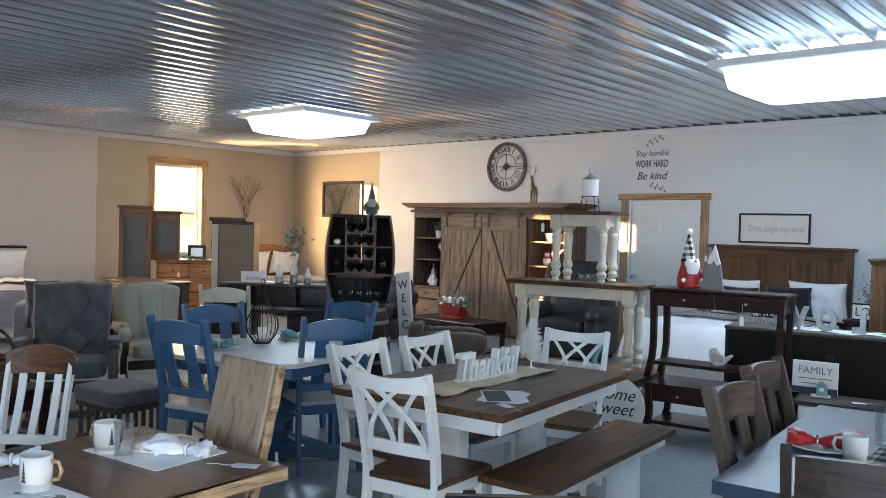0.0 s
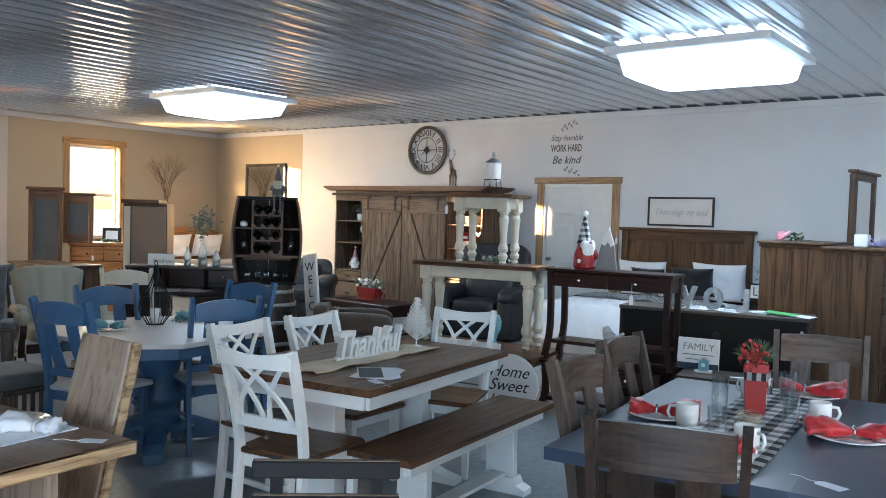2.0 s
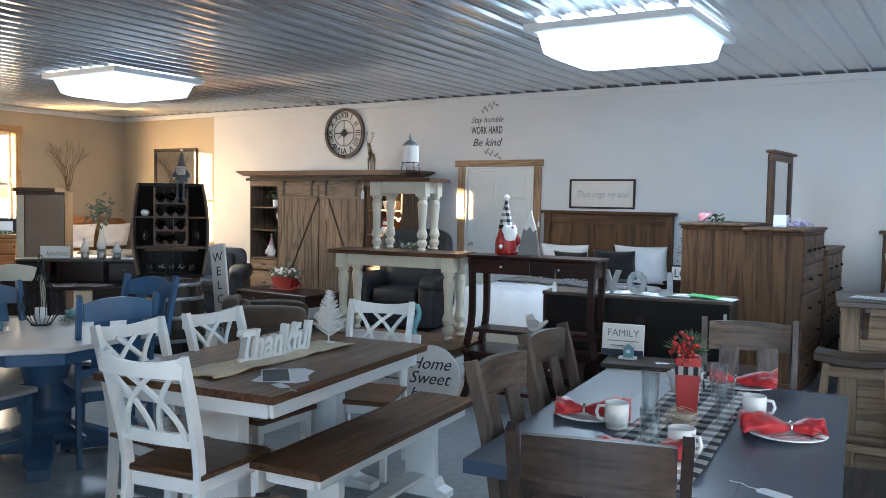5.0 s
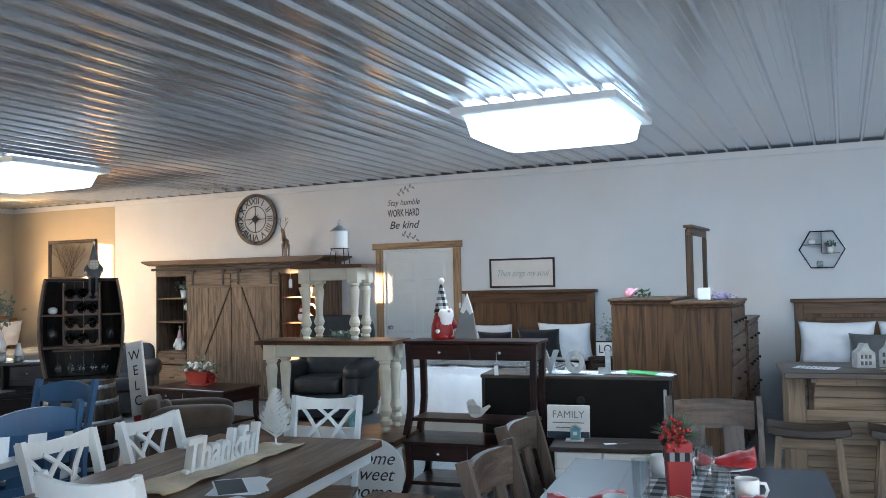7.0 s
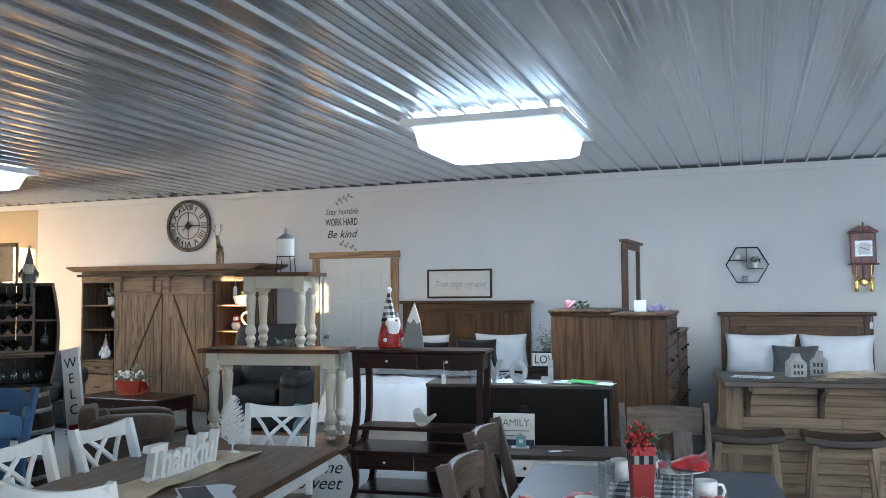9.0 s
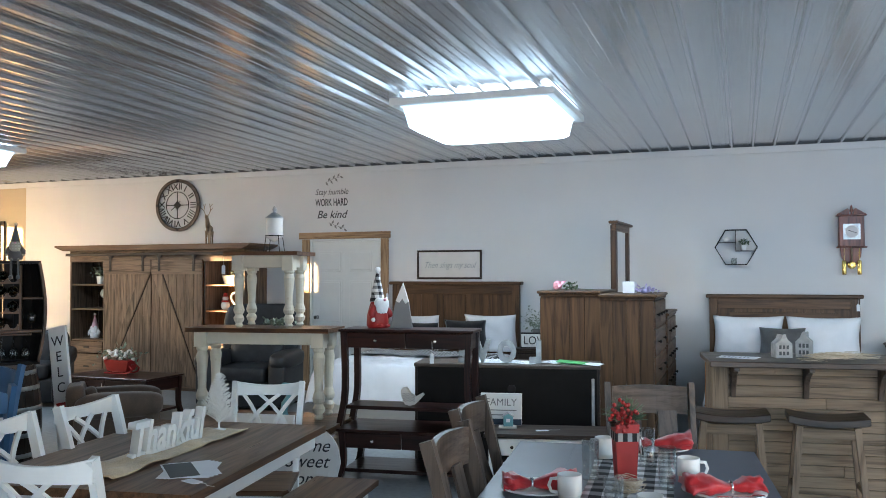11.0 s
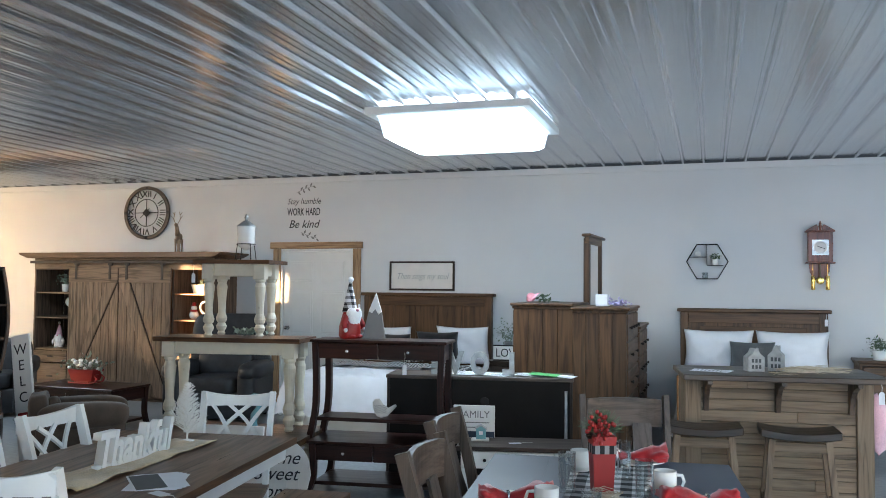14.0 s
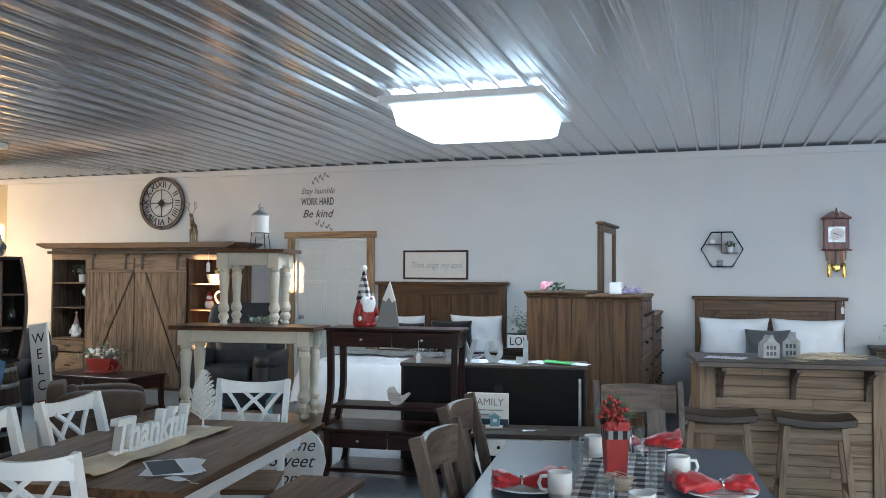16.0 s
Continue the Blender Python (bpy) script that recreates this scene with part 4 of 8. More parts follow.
# ---- stacked cream tables ----
turned_table("coffee_table", 1.30, 0.72, 0.42, -3.08, 4.22, 0, 8, "low cream coffee table with stained plank top", "table", 0.045, 1.05)
turned_table("sofa_table", 1.22, 0.44, 0.73, -3.17, 4.36, 0.42, 9, "cream sofa table with turned legs standing on a coffee table", "table", 0.035, 0.95)
turned_table("end_table", 0.64, 0.44, 0.62, -3.17, 4.42, 1.15, 9, "cream end table with turned legs stacked on top", "table", 0.03, 0.85)

# ---- stacked espresso tables ----
espresso_table("coffee_table", 1.02, 0.50, 0.40, -1.92, 4.42, 0, 7, "dark espresso coffee table with drawers and shelf", "table")
espresso_table("sofa_table", 1.08, 0.36, 0.755, -1.92, 4.46, 0.40, 6, "dark espresso sofa table stacked on a coffee table", "table")
espresso_table("coffee_table", 1.20, 0.62, 0.46, -6.05, 6.02, 0, -2, "dark brown coffee table with drawers, on the floor", "table")


# ---- entertainment cabinet with sliding doors ----
def barn_door(t, x0, x1, y, z0, z1, flip):
    d = part("sliding_door", bx(x0 + 0.01, x1 - 0.01, y + 0.012, y + 0.028, z0 + 0.01, z1 - 0.01, bev=0), M["greywood_z"], t)
    n = 6
    w = (x1 - x0) / n
    for i in range(n):
        part("plank", bx(x0 + i * w + 0.001, x0 + (i + 1) * w - 0.001, y, y + 0.012, z0, z1 - 0.17, bev=0.0025), M["greywood_z"], d)
    part("top_board", bx(x0, x1, y - 0.012, y + 0.012, z1 - 0.20, z1), M["greywood_x"], d)
    zt = z1 - 0.20
    lo, hi = ((x0 + 0.002, x0 + 0.06), (x1 - 0.19, x1 - 0.016)) if not flip else ((x1 - 0.19, x1 - 0.016), (x0 + 0.016, x0 + 0.18))
    part("brace", prism(bmesh.new(), [(lo[0], z0), (lo[1], z0), (hi[1], zt), (hi[0], zt)], "xz", y - 0.012, y - 0.0005, 0.003), M["greywood_z"], d)
    # thin dark bar draws the shadow line along the brace's edge
    part("brace_gap", prism(bmesh.new(), [(lo[1] + 0.001, z0), (lo[1] + 0.014, z0), (hi[1] + 0.014, zt), (hi[1] + 0.001, zt)], "xz", y - 0.004, y - 0.0005), M["blackwood"], d, "dark strip drawing the shadowed gap beside the brace")
    for u in (0.16, 0.84):
        xx = x0 + (x1 - x0) * u
        h = part("hanger", bx(xx - 0.020, xx + 0.020, y - 0.020, y - 0.0125, z1 - 0.16, z1 + 0.085), M["iron"], d, "black iron roller strap")
        part("roller", lathe(bmesh.new(), [(0.038, -0.011), (0.042, -0.008), (0.034, 0), (0.042, 0.008), (0.038, 0.011)], 16), M["iron"], h).matrix_basis = pose(xx, y - 0.004, z1 + 0.062, 90, 0, 0)


def hutch():
    X0, X1, F, B, H = -8.62, -5.68, 7.90, 8.47, 2.00
    t = thing("entertainment_centre", 0, 0, 0, 0, "grey-brown barn-door entertainment cabinet with open shelves", "cabinet")
    g = M
    part("cornice", prism(bmesh.new(), [(X0 - 0.17, H), (X1 + 0.15, H), (X1 + 0.15, H - 0.022), (X1 + 0.08, H - 0.055), (X1 + 0.02, H - 0.075), (X0 - 0.02, H - 0.075), (X0 - 0.08, H - 0.055), (X0 - 0.17, H - 0.022)], "xz", F - 0.13, B + 0.02, 0.004), g["rustic_x"], t)
    part("frieze", bx(X0, X1, F - 0.005, F + 0.02, H - 0.235, H - 0.075), g["greywood_x"], t)
    for x in (X0, -8.02, -6.33, X1 - 0.03):
        part("upright", bx(x, x + 0.03, F, B - 0.02, 0.09, H - 0.075), g["greywood_z"], t)
    part("back", bx(X0 + 0.03, X1 - 0.03, B - 0.018, B, 0.09, H - 0.075), g["honey_z"], t, "warm brown back panel")
    part("plinth", bx(X0 - 0.01, X1 + 0.01, F - 0.01, B, 0, 0.09), g["greywood_x"], t)
    for a, b in ((X0 + 0.03, -8.02), (-6.30, X1 - 0.03)):
        # right bay's honey lining has the sun's orange glow in its colour
        part("lining", bx(a + 0.002, b - 0.002, B - 0.024, B - 0.019, 0.09, H - 0.08, bev=0), g["dark_z"] if a < -7 else g["honey_z"], t)
        for z in (0.66, 1.10, 1.45):
            part("shelf", bx(a, b, F + 0.015, B - 0.025, z - 0.022, z), g["greywood_x"] if a < -7 else g["honey_x"], t)
        for z0, z1, nm in ((0.47, 0.632, "drawer"), (0.10, 0.455, "cabinet_door")):
            d = part(nm, bx(a + 0.004, b - 0.004, F - 0.006, F + 0.014, z0, z1), g["greywood_x"], t)
            part("handle", bx((a + b) / 2 - 0.05, (a + b) / 2 + 0.05, F - 0.014, F - 0.007, (z0 + z1) / 2 - 0.012, (z0 + z1) / 2 + 0.012), g["iron"], d)
    part("track", bx(X0 - 0.03, X1 + 0.03, F - 0.062, F - 0.052, H - 0.150, H - 0.110), g["iron"], t, "black iron track")
    for i in range(9):
        x = X0 + 0.1 + i * (X1 - X0 - 0.2) / 8
        part("standoff", tube(bmesh.new(), [(x, F - 0.055, H - 0.130), (x, F - 0.002, H - 0.130)], 0.010, 8), g["iron"], t)
    barn_door(t, -7.98, -7.160, F - 0.042, 0.06, 1.79, False)
    barn_door(t, -7.150, -6.32, F - 0.042, 0.06, 1.79, True)


hutch()


# ---- beds, chests and cabinets along the far wall ----
b1 = bed(-2.905, 8.39, 1.70, 2.10, 1.49, "rustic_", "rustic brown bed with white bedding by the door", 5, M["white"], 0.62)
part("duvet", sheet(bmesh.new(), -0.92, 0.92, -2.20, -0.55, 0.645, 0.034, 70, 70, 0.42, 9.0, 3.0), M["white_cloth"], b1, "rumpled white duvet", True)
part("blanket", sheet(bmesh.new(), -0.90, 0.90, -1.35, -0.75, 0.675, 0.025, 40, 14, 0.36, 5.0, 3.0, "lr"), M["check_small"], b1, "black and white checked throw", True)
pillow("pillow", -2.36, 8.20, 0.86, 0.66, 0.20, 0.48, 14, 0, M["white_cloth"], "white standard pillow against the headboard")
pillow("pillow", -3.35, 8.20, 0.85, 0.66, 0.20, 0.46, 14, 0, M["white_cloth"], "white standard pillow against the headboard")
pillow("fur_pillow", -2.62, 8.00, 0.86, 0.52, 0.18, 0.36, 16, 4, M["fur"], "black shaggy throw pillow")
pillow("fur_pillow", -3.18, 8.00, 0.83, 0.46, 0.18, 0.34, 16, -4, M["fur"], "black shaggy throw pillow")
pillow("lumbar_pillow", -2.92, 7.86, 0.77, 0.36, 0.13, 0.20, 20, 0, M["check_small"], "black and white patterned lumbar pillow")

b2 = bed(0.967, 8.39, 1.56, 2.10, 1.35, "rustic_", "brown panel bed with white pillows by the wall", 1, None, 0.62)
part("inner_panel", bx(-0.56, 0.56, -0.004, 0.010, 0.80, 1.15, bev=0.004), M["rustic_x"], b2)
part("duvet", sheet(bmesh.new(), -0.80, 0.80, -2.16, -0.45, 0.645, 0.03, 40, 40, 0.40, 5.0, 8.0), M["white_cloth"], b2, "white duvet", True)
part("foot_bench", bx(-0.74, 0.78, -2.30, -2.22, 0.0, 0.80), M["honey_x"], b2, "honey brown footboard")
for px, rz in ((0.60, 3), (1.36, -3)):
    pillow("pillow", px, 8.17, 0.90, 0.74, 0.24, 0.46, 14, rz, M["white_cloth"], "plump white pillow against the headboard")
pillow("throw_pillow", 0.94, 7.92, 0.86, 0.46, 0.15, 0.32, 16, 0, M["grey_cloth"], "slate grey throw pillow")

chest("chest_of_drawers", 1.00, 0.56, 1.425, -0.98, 6.62, -90, "rustic_", "tall rustic brown chest of drawers", "chest", [2, 1, 1, 1, 1])
chest("chest_of_drawers", 1.08, 0.48, 1.40, -0.43, 6.44, 90, "rustic_", "tall rustic brown chest with black knobs", "chest", [2, 1, 1, 1, 1])
chest("dresser", 1.15, 0.46, 1.18, -0.42, 7.72, 90, "rustic_", "brown dresser with black knobs behind a chest", "dresser", [3, 2, 2, 2])


def dresser_mirror():
    t = thing("dresser_mirror", -0.70, 7.55, 1.18, 87, "tall dresser mirror in brown wooden frame", "mirror")
    W, H = 0.78, 0.93
    for s in (-1, 1):
        part("frame_side", bx(s * (W / 2 - 0.04) - 0.04, s * (W / 2 - 0.04) + 0.04, -0.03, 0.02, 0, H - 0.07), M["rustic_z"], t)
    part("frame_top", bx(-W / 2, W / 2, -0.03, 0.02, H - 0.07, H), M["rustic_x"], t)
    part("cornice", bx(-W / 2 - 0.05, W / 2 + 0.05, -0.06, 0.04, H, H + 0.03, bev=0.008), M["rustic_x"], t)
    part("frame_bottom", bx(-W / 2 + 0.08, W / 2 - 0.08, -0.03, 0.02, 0, 0.08), M["rustic_x"], t)
    part("mirror_glass", bx(-W / 2 + 0.078, W / 2 - 0.078, -0.012, 0.004, 0.075, H - 0.068, bev=0), M["mirror"], t)
    part("back", bx(-W / 2 + 0.01, W / 2 - 0.01, 0.021, 0.032, 0.02, H - 0.01), M["dark_z"], t)


dresser_mirror()
chest("nightstand", 0.60, 0.42, 0.84, 2.30, 8.22, 0, "rustic_", "brown nightstand with a potted plant on it", "nightstand", [1, 1])
chest("nightstand", 0.48, 0.42, 0.70, -1.76, 8.22, 0, "dark_", "dark nightstand with a painted sign on it", "nightstand", [1, 1])


def tv_console():
    t = thing("tv_console", -1.30, 5.10, 0, 9, "black-backed television console seen from behind", "cabinet")
    L, D, H = 1.52, 0.42, 0.85
    part("top", bx(-L / 2, L / 2, -D / 2, D / 2, H - 0.03, H, bev=0.005), M["chairgrey_x"], t)
    bm = bmesh.new()
    pts = [(-L / 2 + 0.03, 0.06), (L / 2 - 0.03, 0.06), (L / 2 - 0.03, H - 0.031), (-L / 2 + 0.03, H - 0.031)]
    prism(bm, pts, "xz", -D / 2 + 0.012, -D / 2 + 0.024)
    part("back_panel", bm, M["blackwood"], t, "black back panel")
    part("cable_hole", lathe(bmesh.new(), [(0.036, 0), (0.036, 0.002), (0.028, 0.003)], 20), M["iron"], t, "round cable hole").matrix_basis = pose(0.05, -D / 2 + 0.012, H - 0.20, 90, 0, 0)
    for s in (-1, 1):
        part("side", bx(s * (L / 2 - 0.02) - 0.012, s * (L / 2 - 0.02) + 0.012, -D / 2 + 0.004, D / 2 - 0.01, 0.0, H - 0.031), M["dark_z"], t)
    part("edge_strip", bx(L / 2 - 0.075, L / 2 - 0.05, -D / 2 - 0.002, -D / 2 + 0.010, 0.06, H - 0.10), M["zinc"], t)
    part("body", bx(-L / 2 + 0.04, L / 2 - 0.04, -D / 2 + 0.03, D / 2 - 0.02, 0.06, H - 0.035, bev=0), M["dark_x"], t)


tv_console()


def low_console():
    t = thing("low_console", -0.72, 4.32, 0, 12, "low white console with dark wooden top", "cabinet")
    L, D, H = 1.04, 0.40, 0.455
    part("top", bx(-L / 2, L / 2, -D / 2, D / 2, H - 0.03, H), M["dark_x"], t)
    part("frame", bx(-L / 2 + 0.03, L / 2 - 0.03, -D / 2 + 0.045, D / 2 - 0.02, H - 0.16, H - 0.031), M["white"], t)
    for i in range(3):
        w = (L - 0.08) / 3
        a = -L / 2 + 0.04 + i * w
        d = part("drawer", bx(a + 0.004, a + w - 0.004, -D / 2 + 0.025, -D / 2 + 0.044, H - 0.155, H - 0.038), M["white"], t)
        knob_at(d, a + w / 2, -D / 2 + 0.025, H - 0.095, M["iron"], 0.012)
    for sx in (-1, 1):
        for sy in (-1, 1):
            part("leg", bx(sx * (L / 2 - 0.06) - 0.028, sx * (L / 2 - 0.06) + 0.028, sy * (D / 2 - 0.07) - 0.028, sy * (D / 2 - 0.07) + 0.028, 0, H - 0.161), M["white"], t)
    part("shelf", bx(-L / 2 + 0.09, L / 2 - 0.09, -D / 2 + 0.05, D / 2 - 0.05, 0.08, 0.105), M["dark_x"], t)


low_console()


def kitchen_island():
    t = thing("kitchen_island", 0.905, 4.13, 0, 8, "tan shiplap kitchen island with brown overhanging top", "island")
    L, D, H = 1.20, 0.66, 1.045
    part("worktop", bx(-L / 2, L / 2, -D / 2, D / 2, H - 0.036, H, bev=0.006), M["chairgrey_x"], t, "grey-brown wooden worktop")
    a, f = L / 2 - 0.035, -0.06
    for s in (-1, 1):
        part("corner_post", bx(s * a - (0.10 if s > 0 else 0), s * a + (0.10 if s < 0 else 0), f - 0.022, f + 0.07, 0, H - 0.037), M["tanwood_z"], t)
        part("end_panel", bx(s * (a - 0.012) - 0.012, s * (a - 0.012) + 0.012, f + 0.071, D / 2 - 0.03, 0, H - 0.037), M["tanwood_z"], t)
    n = 13
    hh = (H - 0.037 - 0.10) / n
    for i in range(n):
        z0 = 0.10 + i * hh
        cuts = [-a + 0.10, a - 0.10] if i % 3 else [-a + 0.10, (-0.18, 0.12, -0.05, 0.22)[i % 4], a - 0.10]
        for p, q in zip(cuts, cuts[1:]):
            part("shiplap_board", bx(p + 0.0004, q - 0.0004, f - 0.006, f + 0.014, z0 + 0.0020, z0 + hh, bev=0.002), M["tanwood_x"], t)
    part("backing", bx(-a + 0.05, a - 0.05, f + 0.016, f + 0.03, 0.02, H - 0.04, bev=0), M["dark_x"], t)
    part("baseboard", bx(-a + 0.101, a - 0.101, f - 0.016, f + 0.015, 0, 0.10), M["tanwood_x"], t)
    part("rear_panel", bx(-a + 0.025, a - 0.025, D / 2 - 0.045, D / 2 - 0.031, 0.02, H - 0.037), M["tanwood_x"], t)
    for x in (-a + 0.13, 0.0, a - 0.13):
        bm = bmesh.new()
        y0 = f - 0.007
        pts = [(y0, H - 0.037), (y0 - 0.20, H - 0.037), (y0 - 0.20, H - 0.065)] + [(y0 - 0.20 + 0.20 * math.sin(radians(q)) * 0.85, H - 0.065 - 0.16 * (1 - math.cos(radians(q)))) for q in (20, 40, 60, 80)] + [(y0 - 0.02, H - 0.25), (y0, H - 0.25)]
        prism(bm, pts, "yz", x - 0.016, x + 0.016, 0.002)
        part("bracket", bm, M["chairgrey_z"], t)


kitchen_island()


def saddle_stool(x, y, rz, label):
    t = thing("counter_stool", x, y, 0, rz, label, "stool", "stools at the island")
    W, D, H, k = 0.44, 0.26, 0.75, 12
    bm, cols = bmesh.new(), []
    for i in range(k + 1):
        u = -1 + 2 * i / k
        z = H - 0.022 * (1 - u * u)
        cols.append([bm.verts.new(p) for p in ((u * W / 2, -D / 2, z - 0.045), (u * W / 2, D / 2, z - 0.045), (u * W / 2, D / 2, z), (u * W / 2, -D / 2, z))])
    for p, q in zip(cols, cols[1:]):
        for j in range(4):
            bm.faces.new((p[j], q[j], q[(j + 1) % 4], p[(j + 1) % 4]))
    bm.faces.new(cols[0])
    bm.faces.new(cols[-1][::-1])
    bmesh.ops.recalc_face_normals(bm, faces=bm.faces)
    bmesh.ops.bevel(bm, geom=[e for e in bm.edges if len(e.link_faces) == 2 and e.calc_face_angle(0) > 0.8], offset=0.005, segments=1, affect="EDGES")
    part("seat", bm, M["dark_x"], t, "dark saddle seat")
    for sx in (-1, 1):
        for sy in (-1, 1):
            part("leg", strap(bmesh.new(), [(sx * 0.215, sy * 0.135, 0), (sx * 0.155, sy * 0.085, H - 0.064)], 0.036, 0.036, (1, 0, 0)), M["tanwood_z"], t)
        part("side_stretcher", bx(sx * 0.185 - 0.012, sx * 0.185 + 0.012, -0.10, 0.10, 0.30, 0.335), M["tanwood_y"], t)
    for sy in (-1, 1):
        part("apron", bx(-0.15, 0.15, sy * 0.088 - 0.011, sy * 0.088 + 0.011, H - 0.135, H - 0.075), M["tanwood_x"], t)
        part("stretcher", bx(-0.19, 0.19, sy * 0.118 - 0.012, sy * 0.118 + 0.012, 0.20, 0.24), M["tanwood_x"], t)
    return t


st = saddle_stool(0.47, 3.77, 4, "counter stool with dark saddle seat and tan legs")
copy_thing(st, pose(1.01, 3.80, 0, 0, 0, 2))


# ---- upholstered seats ----
def club_chair(name, x, y, rz, material, W, label, H=0.95, rolled=True, seats=1):
    """Upholstered chair or sofa that faces -y."""
    t = thing(name, x, y, 0, rz, label, "armchair" if seats == 1 else "sofa")
    D = 0.90
    part("base", cushion(bmesh.new(), 0, 0.02, 0.19, W - 0.10, D - 0.06, 0.30, 0.16, 0.02), material, t, "", True)
    aw = 0.24 if rolled else 0.16
    for s in (-1, 1):
        bm = cushion(bmesh.new(), s * (W / 2 - aw / 2), -0.02, 0.34, aw - 0.03, D - 0.04, 0.58, 0.20, 0.03)
        if rolled:
            cushion(bm, s * (W / 2 - aw / 2 + 0.015), -0.04, 0.58, aw + 0.03, D, 0.20, 0.60, 0.04)
        part("arm", bm, material, t, "", True)
    w = (W - 2 * aw) / seats
    for i in range(seats):
        c = -W / 2 + aw + (i + 0.5) * w
        part("seat_cushion", cushion(bmesh.new(), c, -0.10, 0.42, w - 0.01, 0.66, 0.20, 0.32, 0.04), material, t, "", True)
        part("back_cushion", cushion(bmesh.new(), c, 0.27, min(0.70, H - 0.30), w + 0.04, 0.26, 0.52, 0.40, 0.06, m=Matrix.Rotation(radians(-12), 3, "X")), material, t, "", True)
    part("back", cushion(bmesh.new(), 0, 0.37, H / 2 + 0.06, W - 0.14, 0.20, H - 0.12, 0.30, 0.03, m=Matrix.Rotation(radians(-7), 3, "X")), material, t, "", True)
    for sx in (-1, 1):
        for sy in (-1, 1):
            part("foot", bx(sx * (W / 2 - 0.12) - 0.03, sx * (W / 2 - 0.12) + 0.03, sy * 0.36 - 0.03, sy * 0.36 + 0.03, 0, 0.06), M["blackwood"], t)
    return t


club_chair("leather_recliner", -5.02, 7.05, 14, M["leather"], 1.10, "black leather recliner with rolled arms", 1.22)
club_chair("leather_recliner", -7.75, 6.35, 40, M["leather"], 1.00, "black leather recliner beside the cabinet", 0.88)
seat_ = club_chair("barrel_chair", 0, 0, 130, M["brown_suede"], 0.76, "brown suede armchair with a rounded back", 0.74)
seat_.matrix_basis = pose(-4.12, 3.70, 0, 0, 0, 130) @ Matrix.Diagonal((0.72, 0.72, 1.0, 1.0))


